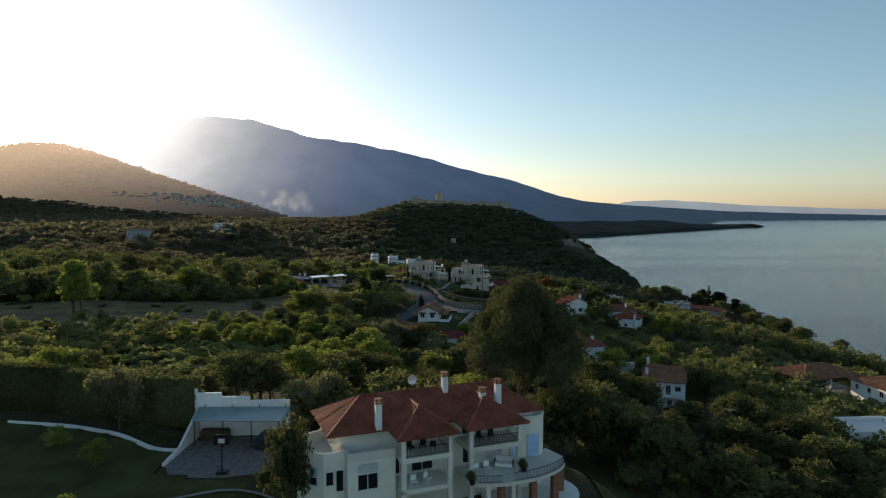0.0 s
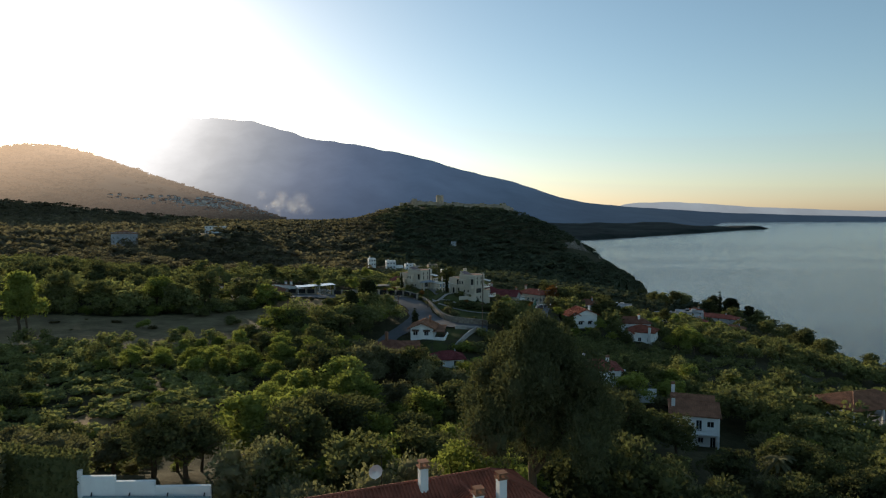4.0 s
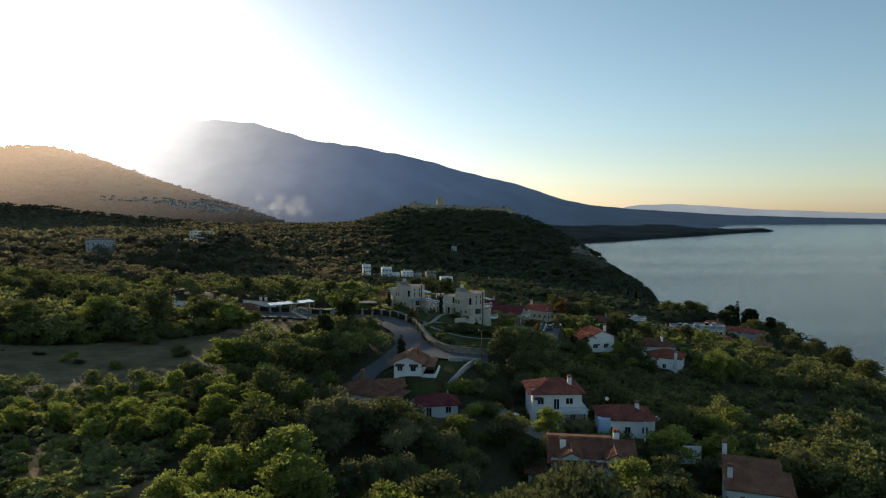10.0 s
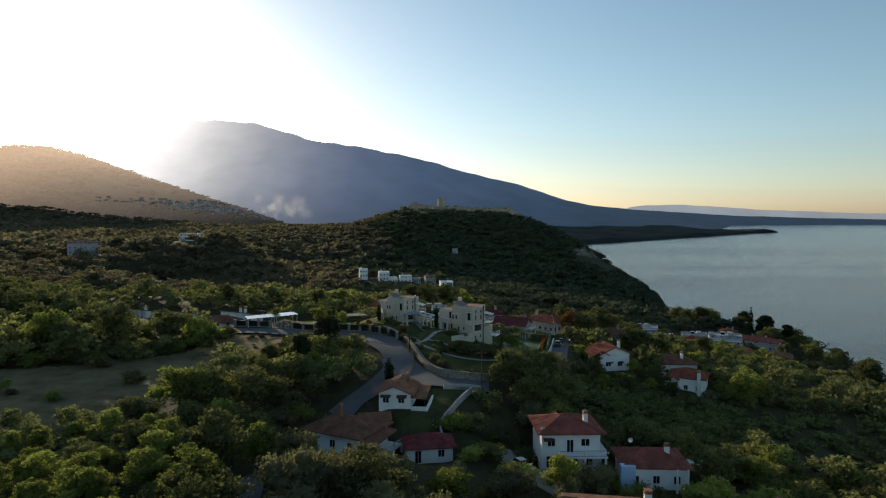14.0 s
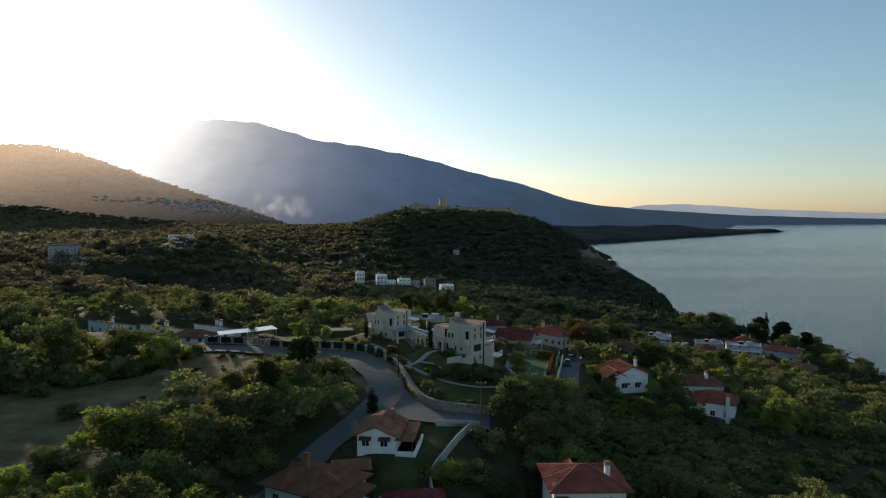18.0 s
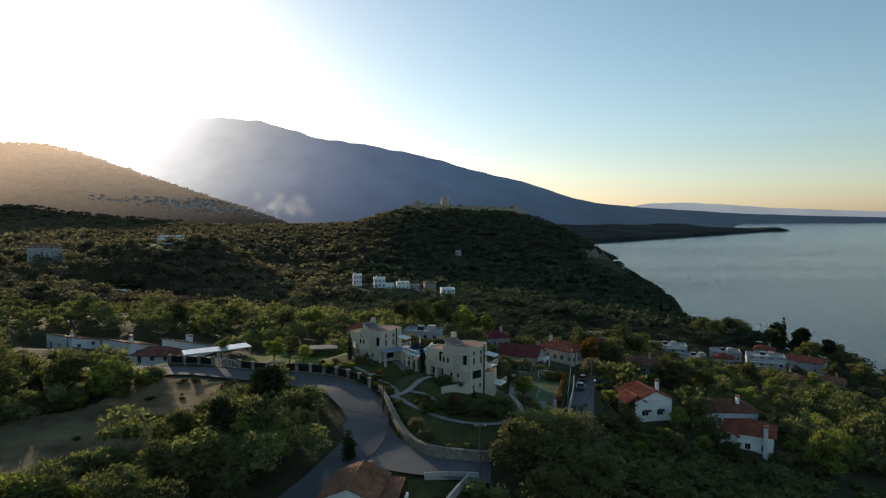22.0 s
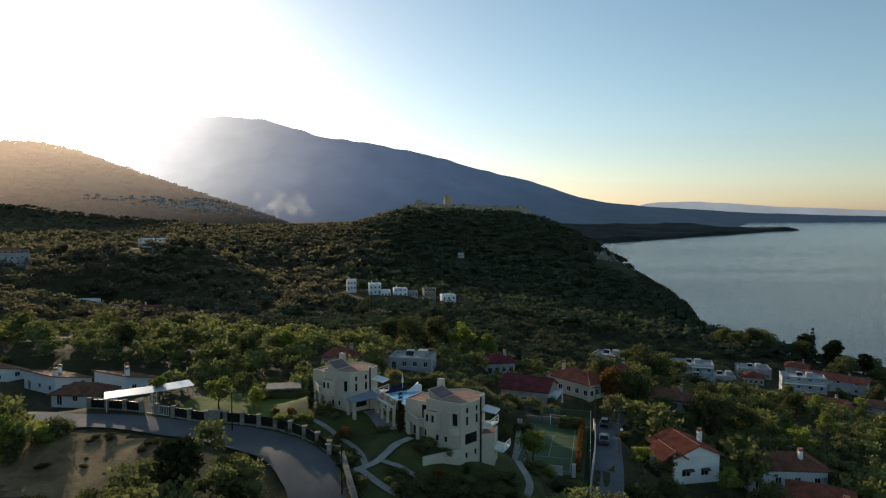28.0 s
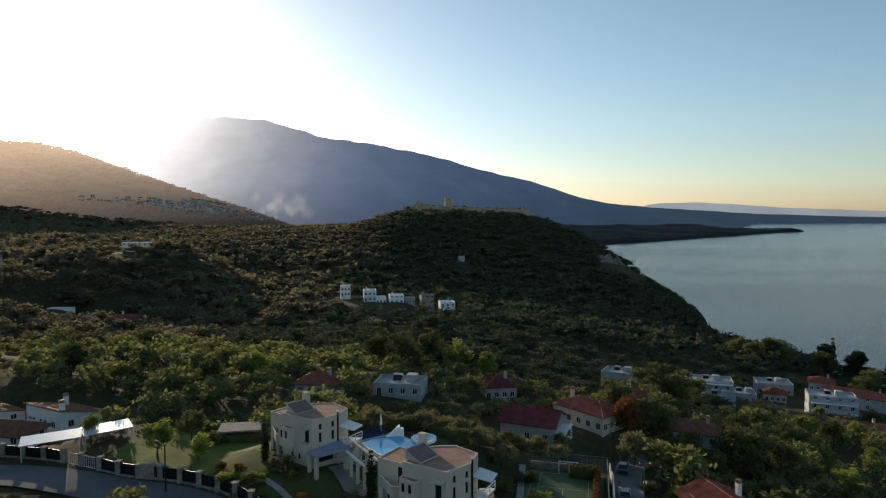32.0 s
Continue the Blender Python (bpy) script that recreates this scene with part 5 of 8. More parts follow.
def hoop_court():
    """Paved court with hoop, carport and white stepped wall west of the villa."""
    z = 56.62
    poly = [(-28.1, 62.6), (-26.9, 60.5), (-24.9, 59.7), (-21.5, 59.6), (-18.6, 60.6), (-16.2, 63), (-16.0, 71.0), (-28.0, 71.0)]
    mb = MB()
    mb.slab(poly, z - 0.5, z + 0.03)
    tagged(new("paved_court", mb.mesh("paved_court", surface("court_cobbles", (0.20, 0.18, 0.17), 0.9, vary=0.35, scale=1.5, fine=6, bump=0.6))), "grey cobbled forecourt beside the villa", "paving", kind="structure")
    w = thing("carport_wall", pose(-28.0, 71.1, z, 0, 0, 2), "white stepped boundary wall behind the carport", "wall")
    for i, (h, x0, x1) in enumerate(((5.0, 0, 2.7), (4.55, 2.7, 5.9), (4.1, 5.9, 10.4))):
        slab_part(w, "wall_panel", x0 + (0.002 if i else 0), 0, -1, x1, 0.3, h, M_WHITE)
    slab_part(w, "end_post", -0.3, 0, -1, -0.002, 0.3, 5.5, M_WHITE)
    side = thing("court_side_wall", pose(-28.0, 71.0, z, 0, 0, 0), "white sloping side wall of the court", "wall")
    mb = MB()
    mb.add([(0, 0, -1), (-0.3, -8.6, -1), (-0.3, -8.6, 0.3), (-0.3, -4.7, 0.55), (0, 0, 3.3), (0.3, 0, -1), (0.0, -8.6, -1), (0.0, -8.6, 0.3), (0.0, -4.7, 0.55), (0.3, 0, 3.3)],
           [(4, 3, 2, 1, 0), (5, 6, 7, 8, 9), (0, 1, 6, 5), (1, 2, 7, 6), (2, 3, 8, 7), (3, 4, 9, 8), (4, 0, 5, 9)])
    part("wall", mb, M_WHITE, side)
    cp = thing("carport", pose(-27.6, 71.0, z, 0, 0, 0), "carport with a pale translucent sheet roof", "carport")
    M_SHEET = surface("pale_sheet", (0.20, 0.30, 0.31), 0.3, vary=0.2, scale=0.3, bump=0.05)
    mb = MB()
    mb.add([(-0.2, 0.0, 3.45), (10.2, 0.0, 3.45), (9.9, -3.4, 2.95), (0.3, -3.4, 2.95), (-0.2, 0.0, 3.38), (10.2, 0.0, 3.38), (9.9, -3.4, 2.88), (0.3, -3.4, 2.88)],
           [(0, 3, 2, 1), (4, 5, 6, 7), (0, 1, 5, 4), (1, 2, 6, 5), (2, 3, 7, 6), (3, 0, 4, 7)])
    part("sheet_roof", mb, M_SHEET, cp)
    for x in (0.5, 3.6, 6.7, 9.7):
        part("post", MB().tube((x, -3.2, 0), (x, -3.2, 2.87), 0.06, 0.06, 6), M_IRON, cp)
        part("rafter", MB().tube((x, -3.3, 2.84), (x, -0.05, 3.32), 0.05, 0.05, 5), M_IRON, cp)
        part("bracket", MB().tube((x, -0.1, 3.46), (x, 0.05, 3.7), 0.06, 0.06, 5), M_IRON, cp)
    fw = thing("stacked_firewood", pose(-25.6, 69.9, z + 0.03), "long stack of firewood under the carport", "firewood")
    rnd = random.Random(41)
    for row in range(6):
        for i in range(14 - row % 2):
            x, h, r = -1.5 + 0.23 * i + 0.115 * (row % 2), 0.115 + 0.2 * row, rnd.uniform(0.10, 0.115)
            part("log", MB().tube((x, -0.5 + rnd.uniform(-0.04, 0.04), h), (x, 0.48, h), r, r, 7), M_WOOD, fw)
    hp = thing("basketball_hoop", pose(-21.6, 60.6, z + 0.03, 0, 0, 0), "portable basketball hoop with a dark framed backboard", "basketball hoop")
    slab_part(hp, "base", -0.5, -0.3, 0, 0.5, 0.5, 0.25, M_IRON)
    part("pole", MB().tube((0, 0, 0.25), (0, 0.1, 3.2), 0.07, 0.06, 7), M_IRON, hp)
    bd = slab_part(hp, "backboard", -0.75, -0.06, 2.9, 0.75, 0.0, 3.9, M_IRON)
    slab_part(bd, "board_mark", -0.32, -0.08, 3.05, 0.32, -0.062, 3.5, M_METAL)
    rim = MB()
    for i in range(12):
        a, b = 2 * math.pi * i / 12, 2 * math.pi * (i + 1) / 12
        rim.tube((0.23 * math.cos(a), -0.35 + 0.23 * math.sin(a), 3.05), (0.23 * math.cos(b), -0.35 + 0.23 * math.sin(b), 3.05), 0.02, 0.02, 4)
    part("rim", rim, M_TILE, hp)


hoop_court()


# ---- the two cream houses and their garden ----
M_FLATROOF = surface("terracotta_paving", (0.36, 0.22, 0.16), 0.85, vary=0.2, scale=0.8, fine=4, bump=0.3)
M_SLATE = surface("red_brown_slate", (0.19, 0.115, 0.11), 0.6, vary=0.25, scale=1, fine=6, bump=0.3)
M_BLUEROOF = surface("blue_grey_sheet", (0.22, 0.27, 0.34), 0.4, vary=0.15, scale=0.5, bump=0.1)


def cream_block(ob, pts, z0, z1, openings=(), name="wall", roofed=True):
    """Plastered block on a many-sided plan; openings are (side, along, up, width, height, kind)."""
    mb = MB()
    n = len(pts)
    p = [Vector((x, y, 0)) for x, y in pts]
    wins = []
    for i in range(n):
        u = p[(i + 1) % n] - p[i]
        ln = u.length
        u = u.normalized()
        nr = Vector((u.y, -u.x, 0))
        holes = [(a, z, w, h) for k, a, z, w, h, _ in openings if k == i]
        wall_face(mb, p[i], u, nr, ln, z0, z1, holes)
        wins += [(p[i], u, nr, a, z, w, h, kd) for k, a, z, w, h, kd in openings if k == i]
    mb.add([(x, y, z1) for x, y in pts], [tuple(range(n))])
    wl = part(name, mb, M_CREAM, ob)
    for o, u, nr, a, z, w, h, kd in wins:
        window(wl, o, u, nr, a, z, w, h, kd, M_IRON)
    if roofed:
        cx, cy = sum(q[0] for q in pts) / n, sum(q[1] for q in pts) / n
        cap = MB()
        cap.ring(pts, [(x + (cx - x) * 0.06, y + (cy - y) * 0.06) for x, y in pts], z1 + 0.003, z1 + 0.2)
        part("parapet", cap, M_CREAM, wl)
        rf = MB()
        rf.slab([(cx + (x - cx) * 0.935, cy + (y - cy) * 0.935) for x, y in pts], z1 + 0.004, z1 + 0.11)
        part("flat_roof", rf, M_FLATROOF, wl, "terracotta paved flat roof")


def white_balcony(ob, x0, x1, y0, y1, z, open_side="E"):
    slab_part(ob, "balcony", x0, y0, z - 0.2, x1, y1, z, M_WHITE)
    r = MB()
    for a, b in (((x0, y0), (x1, y0)), ((x1, y0), (x1, y1)), ((x1, y1), (x0, y1))):
        r.tube((*a, z + 0.95), (*b, z + 0.95), 0.06, 0.06, 6)
        r.tube((*a, z + 0.5), (*b, z + 0.5), 0.04, 0.04, 5)
        r.tube((*a, z), (*a, z + 0.95), 0.06, 0.06, 6)
    part("railing", r, M_WHITE, ob)


def cream_house(x, y, z, rz, low, label, front):
    """Stepped cream house; its nearest roof corner is the origin, its ground floor at zero."""
    ob = thing("cream_house", pose(x, y, z, 0, 0, rz), label, "house", "cream houses")
    top = 6.3
    cream_block(ob, [(0, 0), (0.98, 3.67), (0.2, 6.6), (-3.3, 7.4), (-5.7, 5.6), (-5.7, 0)], low, top, [
        (0, 1.0, 5.0, 0.42, 0.75, "win"), (0, 1.0, 3.3, 0.42, 1.25, "win"), (0, 2.9, 5.0, 0.42, 0.75, "win"), (0, 2.9, 3.3, 0.42, 1.25, "win"),
        (0, 0.8, 0.6, 2.4, 1.5, "win"), (0, 0.9, -1.3, 0.4, 0.8, "win"), (0, 2.7, -1.2, 0.4, 0.8, "win"),
        (5, 4.3, 3.3, 0.8, 1.9, "door"), (5, 1.6, 0.8, 0.45, 0.75, "win"), (5, 3.0, 0.8, 0.45, 0.75, "win")])
    cream_block(ob, [(-5.55, -0.85), (-3.5, -0.85), (-3.2, -0.003), (-5.69, -0.003)], 2.3, 4.8, [(0, 0.3, 1.0 + 2.5, 0.42, 1.0, "win"), (0, 1.2, 3.5, 0.42, 1.0, "win")], "bay")
    cream_block(ob, [(-10.8, 2.2), (-5.702, 2.2), (-5.702, 6.4), (-10.8, 6.4)], low, 5.0, [(0, 2.9, 2.7, 0.9, 2.0, "door"), (0, 1.4, 0.1, 0.9, 1.9, "win"), (0, 3.4, 0.2, 0.7, 1.8, "win"), (3, 1.6, 3.0, 1.0, 1.2, "win")], "wing_wall")
    mb = MB()
    mb.slab([(-10.3, 2.19), (-7.4, 0.2), (-5.72, 1.1), (-5.72, 2.19)], 2.0, 2.5)
    for a, b in (((-10.3, 2.19), (-7.4, 0.2)), ((-7.4, 0.2), (-5.72, 1.1))):
        u = (Vector((*b, 0)) - Vector((*a, 0))).normalized()
        n = Vector((u.y, -u.x, 0)) * -0.15
        mb.slab([a, b, (b[0] + n.x, b[1] + n.y), (a[0] + n.x, a[1] + n.y)], 2.5, 3.05)
    bl = part("left_balcony", mb, M_CREAM, ob)
    rl = MB()
    rl.tube((-10.3, 2.1, 3.2), (-7.4, 0.28, 3.2), 0.07, 0.07, 6)
    rl.tube((-7.4, 0.28, 3.2), (-5.8, 1.15, 3.2), 0.07, 0.07, 6)
    part("handrail", rl, M_WHITE, bl)
    slab_part(ob, "porch_pier", -7.9, 0.6, low, -7.3, 1.2, 1.998, M_CREAM)
    slab_part(ob, "porch_pier", -10.2, 1.7, low, -9.7, 2.19, 1.998, M_CREAM)
    mb = MB()
    mb.slab([(-1.0 + 0.8 * math.cos(a), -0.004 + 0.8 * math.sin(a)) for a in np.linspace(math.pi, 2 * math.pi, 10)], 2.2, 3.25)
    part("round_balcony", mb, M_CREAM, ob)
    slab_part(ob, "door_hood", -1.8, -0.7, 5.25, -0.3, -0.004, 5.4, M_CREAM)
    cream_block(ob, [(0.99, 3.69), (2.6, 5.0), (1.4, 8.2), (0.21, 6.7)], low, 1.3, [], "garden_room")
    for z, w, nm in ((2.2, 1.0, "upper_balcony"), (-0.9, 2.9, "lower_terrace")):
        q = [(1.02, 3.8), (1.1 + w, 4.7), (0.9 + w, 7.6), (0.4, 6.7)] if w < 2 else [(2.62, 4.9), (4.2, 4.5), (3.9, 7.4), (1.6, 8.0)]
        mb = MB()
        mb.slab(q, z, z + 0.2)
        bc = part(nm, mb, M_WHITE, ob)
        r = MB()
        for a, b in ((q[0], q[1]), (q[1], q[2])):
            for h, t in ((1.1, 0.08), (0.7, 0.04)):
                r.tube((*a, z + h), (*b, z + h), t, t, 5)
            for k in (0, 0.5, 1):
                px, py = a[0] + (b[0] - a[0]) * k, a[1] + (b[1] - a[1]) * k
                r.tube((px, py, z + 0.2), (px, py, z + 1.1), 0.06, 0.06, 5)
        part("railing", r, M_WHITE, bc)
    mb = MB()
    mb.add([(1.0, 3.9, 4.9), (2.9, 4.8, 4.4), (2.4, 7.2, 4.4), (0.4, 6.6, 4.9), (1.0, 3.9, 4.78), (2.9, 4.8, 4.28), (2.4, 7.2, 4.28), (0.4, 6.6, 4.78)],
           [(0, 1, 2, 3), (7, 6, 5, 4), (0, 4, 5, 1), (1, 5, 6, 2), (2, 6, 7, 3), (3, 7, 4, 0)])
    part("terrace_canopy", mb, M_WHITE, ob)
    # sloping slate roof over the stair, its pale rim, the chimney behind it
    mb = MB()
    lo, hi = top + 0.2, top + 1.15
    mb.add([(-3.7, 0.5, lo), (-3.2, 3.6, lo), (-5.5, 4.0, hi), (-6.0, 0.9, hi), (-3.7, 0.5, lo - 0.15), (-3.2, 3.6, lo - 0.15), (-5.5, 4.0, hi - 0.15), (-6.0, 0.9, hi - 0.15)],
           [(0, 1, 2, 3), (7, 6, 5, 4), (0, 4, 5, 1), (1, 5, 6, 2), (2, 6, 7, 3), (3, 7, 4, 0)])
    sk = part("stair_roof", mb, M_SLATE, ob, "red-brown sloping slate stair roof")
    ed = MB()
    q = [(-3.7, 0.5, lo), (-3.2, 3.6, lo), (-5.5, 4.0, hi), (-6.0, 0.9, hi)]
    for a, b in zip(q, q[1:] + q[:1]):
        ed.tube(a, b, 0.08, 0.08, 6)
    part("roof_edge", ed, M_CREAM, sk)
    mb = MB()
    mb.add([(-3.8, 0.6, lo - 0.2), (-5.9, 0.95, 4.9), (-5.9, 0.95, hi - 0.17), (-5.4, 3.9, 4.9), (-5.4, 3.9, hi - 0.17), (-3.3, 3.5, lo - 0.2)],
           [(0, 2, 1), (1, 2, 4, 3), (3, 4, 5)])
    part("stair_wall", mb, M_CREAM, ob)
    slab_part(ob, "chimney", -6.6, 4.4, 4.9, -5.7, 5.1, top + 1.9, M_CREAM)
    part("corner_pole", MB().tube((1.08, 3.70, low), (1.08, 3.70, 6.9), 0.13, 0.12, 8), M_IRON, ob, "dark round corner post")
    part("pole_cap", MB().tube((1.08, 3.70, 6.9), (1.08, 3.70, 7.1), 0.2, 0.18, 8), M_METAL, ob)
    if front == "ramp":
        mb = MB()
        a, b = (-3.4, -4.3), (-0.02, -0.05)
        mb.add([(*a, -1.6), (*b, -2.6), (*b, 0.25), (*a, -0.15), (a[0] - 0.25, a[1] + 0.2, -1.6), (b[0] - 0.25, b[1] + 0.2, -2.6), (b[0] - 0.25, b[1] + 0.2, 0.25), (a[0] - 0.25, a[1] + 0.2, -0.15)],
               [(0, 1, 2, 3), (7, 6, 5, 4), (3, 2, 6, 7), (0, 3, 7, 4), (1, 5, 6, 2)])
        part("ramp_wall", mb, M_CREAM, ob, "cream garden wall running out from the tower")
    else:
        mb = MB()
        mb.add([(0.2, -1.2, 2.6), (2.4, -1.6, 2.6), (3.8, 3.2, 2.6), (1.1, 3.9, 3.0), (0.2, -1.2, 2.45), (2.4, -1.6, 2.45), (3.8, 3.2, 2.45), (1.1, 3.9, 2.85)],
               [(0, 1, 2, 3), (7, 6, 5, 4), (0, 4, 5, 1), (1, 5, 6, 2), (2, 6, 7, 3), (3, 7, 4, 0)])
        part("porch_roof", mb, M_BLUEROOF, ob, "blue-grey sheet porch roof")
        columns(ob, [(2.1, -1.3), (3.4, 2.9), (0.5, -0.95)], low, 2.45, M_CREAM, 0.22)
    return ob


cream_house(11.45, 225.4, 57.0, -30, -3.4, "stepped cream plastered house with flat terracotta roof", "ramp")
cream_house(-6.6, 241.2, 57.2, -33, -1.5, "stepped cream house with a blue-grey porch roof", "porch")


def leafy_box(name, m, w, d, h, mat, label, category="hedge", n=26, size=0.16):
    """Clipped hedge: leaf sprays over a core."""
    rng = np.random.default_rng(int(w * 100 + d * 10 + h))
    k = max(60, int(n * (w * h * 2 + d * h * 2 + w * d)))
    p = rng.uniform(-0.5, 0.5, (k, 3)) * np.array([w, d, h])
    area = np.array([d * h, w * h, w * d])
    ax = rng.choice(3, k, p=area / area.sum())
    sg = np.where(rng.random(k) < 0.5, -1.0, 1.0)
    sg = np.where(ax == 2, 1.0, sg)
    half = np.array([w, d, h]) / 2
    p[np.arange(k), ax] = sg * half[ax] * rng.uniform(0.93, 1.06, k)
    nrm = rng.normal(scale=0.5, size=(k, 3))
    nrm[np.arange(k), ax] += sg
    nrm /= np.linalg.norm(nrm, axis=1, keepdims=True)
    v, f = leaf_quads(rng, p, nrm, size)
    cv = np.array([(x, y, z) for z in (-1, 1) for y in (-1, 1) for x in (-1, 1)]) * half * 0.96
    me = quads_mesh(name, np.concatenate([v, cv]) + np.array([0, 0, h / 2]), np.concatenate([f, CUBE_F + len(v)]), mat)
    ob = new(name, me)
    ob.matrix_basis = m
    return tagged(ob, label, category)


def hedge_line(pts, h, thick, mat, label):
    for (x0, y0), (x1, y1) in zip(pts, pts[1:]):
        ln = math.hypot(x1 - x0, y1 - y0)
        x, y = (x0 + x1) / 2, (y0 + y1) / 2
        leafy_box("hedge", pose(x, y, float(height(x, y)) - 0.3, 0, 0, math.degrees(math.atan2(y1 - y0, x1 - x0))), ln + 0.3, thick, h + 0.3, mat, label)


hedge_line([(-5, 257), (4, 258)], 1.8, 1.2, L_OAK, "clipped dark green hedge behind the pool")
hedge_line([(4, 258), (8, 258.6), (14, 257), (20.6, 254.6)], 2.0, 1.3, L_OAK, "long clipped hedge down the garden edge")
hedge_line([(-27, 257.2), (-16, 257.8), (-9, 257.4)], 1.4, 1.0, L_OAK, "low clipped hedge above the lawn")
hedge_line([(-62, 77.5), (-46, 75.6), (-37, 73.6), (-28.4, 71.8)], 5.2, 2.0, L_OAK, "tall clipped hedge along the villa garden")
hedge_line([(5.6, 204.6), (11.4, 205.2)], 1.2, 1.4, L_OAK, "clipped hedge above the stone wall")
hedge_line([(34.9, 261), (30.0, 239)], 1.5, 0.8, L_RUST, "orange-brown clipped hedge along the court")
hedge_line([(30.6, 260.6), (33.8, 259.6)], 2.0, 1.4, L_OAK, "dark clipped hedge at the court corner")


def fence():
    """Stone piers with dark panels along the road."""
    line = smooth_line([(-56, 251.5), (-47, 250), (-40, 247.3), (-31.1, 244.0), (-27.6, 243.4), (-19, 239.2), (-14.2, 235.8), (-10.4, 232.2), (-7.4, 228.6)], 3.3)
    ob = thing("garden_fence", Matrix(), "stone piers with dark metal panels along the road", "fence")
    for i, (x, y) in enumerate(line):
        z = float(height(x, y))
        mb = MB()
        mb.box(x - 0.34, y - 0.34, z - 0.8, x + 0.34, y + 0.34, z + 1.9)
        pr = part("pier", mb, M_STONE, ob)
        cap = MB()
        cap.box(x - 0.4, y - 0.4, z + 1.904, x + 0.4, y + 0.4, z + 2.0)
        part("pier_cap", cap, M_STONE, pr)
        if i + 1 < len(line) and i not in (3, 4):
            x1, y1 = line[i + 1]
            z1 = float(height(x1, y1))
            d = Vector((x1 - x, y1 - y, 0)).normalized()
            a, b = Vector((x, y, 0)) + d * 0.43, Vector((x1, y1, 0)) - d * 0.43
            n = Vector((-d.y, d.x, 0)) * 0.05
            pl = MB()
            pl.add([(a - n).to_tuple()[:2] + (z + 0.25,), (b - n).to_tuple()[:2] + (z1 + 0.25,), (b + n).to_tuple()[:2] + (z1 + 0.25,), (a + n).to_tuple()[:2] + (z + 0.25,),
                    (a - n).to_tuple()[:2] + (z + 1.75,), (b - n).to_tuple()[:2] + (z1 + 1.75,), (b + n).to_tuple()[:2] + (z1 + 1.75,), (a + n).to_tuple()[:2] + (z + 1.75,)],
                   [(0, 1, 5, 4), (2, 3, 7, 6), (4, 5, 6, 7), (0, 4, 7, 3), (1, 2, 6, 5)])
            part("panel", pl, M_IRON, ob)
            ft = MB()
            n2 = n * 4
            ft.add([(a - n2).to_tuple()[:2] + (z - 0.6,), (b - n2).to_tuple()[:2] + (z1 - 0.6,), (b + n2).to_tuple()[:2] + (z1 - 0.6,), (a + n2).to_tuple()[:2] + (z - 0.6,),
                    (a - n2).to_tuple()[:2] + (z + 0.24,), (b - n2).to_tuple()[:2] + (z1 + 0.24,), (b + n2).to_tuple()[:2] + (z1 + 0.24,), (a + n2).to_tuple()[:2] + (z + 0.24,)],
                   [(0, 1, 5, 4), (2, 3, 7, 6), (4, 5, 6, 7), (0, 4, 7, 3), (1, 2, 6, 5)])
            part("footing", ft, M_STONE, ob)
    x, y = -29.4, 243.9
    st = thing("stone_wall_block", pose(x, y, float(height(x, y)), 0, 0, -8), "broad rubble-stone wall block in the fence", "wall")
    slab_part(st, "wall", -1.7, -0.3, -0.8, 1.7, 0.3, 2.1, M_STONE)
    x, y = -41.6, 247.8
    gt = thing("gate", pose(x, y, float(height(x, y)), 0, 0, -20), "grey sliding metal garden gate", "gate")
    slab_part(gt, "gate_frame", -2.6, -0.06, 0.1, 2.6, -0.01, 0.2, M_METAL)
    for i in range(14):
        slab_part(gt, "bar", -2.55 + i * 0.38, -0.05, 0.2, -2.50 + i * 0.38, -0.02, 1.7, M_METAL)
    slab_part(gt, "top_rail", -2.6, -0.06, 1.7, 2.6, -0.01, 1.8, M_METAL)


fence()


def canopy(x, y, z, rz, w, d, tilt, label):
    ob = thing("car_canopy", pose(x, y, z, 0, 0, rz), label, "canopy", "car canopies")
    m = surface("bright_sheet", (0.75, 0.75, 0.74), 0.18, metal=0.35, vary=0.05, bump=0)
    mb = MB()
    h = 2.5
    mb.add([(-w / 2, -d / 2, h), (w / 2, -d / 2, h + tilt * 0.3), (w / 2, d / 2, h + tilt), (-w / 2, d / 2, h + tilt * 0.7),
            (-w / 2, -d / 2, h - 0.12), (w / 2, -d / 2, h + tilt * 0.3 - 0.12), (w / 2, d / 2, h + tilt - 0.12), (-w / 2, d / 2, h + tilt * 0.7 - 0.12)],
           [(0, 1, 2, 3), (7, 6, 5, 4), (0, 4, 5, 1), (1, 5, 6, 2), (2, 6, 7, 3), (3, 7, 4, 0)])
    part("sheet_roof", mb, m, ob)
    for px in (-w / 2 + 0.3, w / 2 - 0.3):
        for py in (-d / 2 + 0.3, d / 2 - 0.3):
            part("post", MB().tube((px, py, -0.3), (px, py, h - 0.1), 0.08, 0.08, 6), M_METAL, ob)


canopy(-49.0, 252.2, float(height(-49.5, 252)), 30, 8.0, 3.6, 0.5, "white metal car canopy glinting in the sun")
canopy(-43.2, 257.0, float(height(-43, 257)), 38, 7.0, 4.0, 0.4, "white metal car canopy beside the lawn")


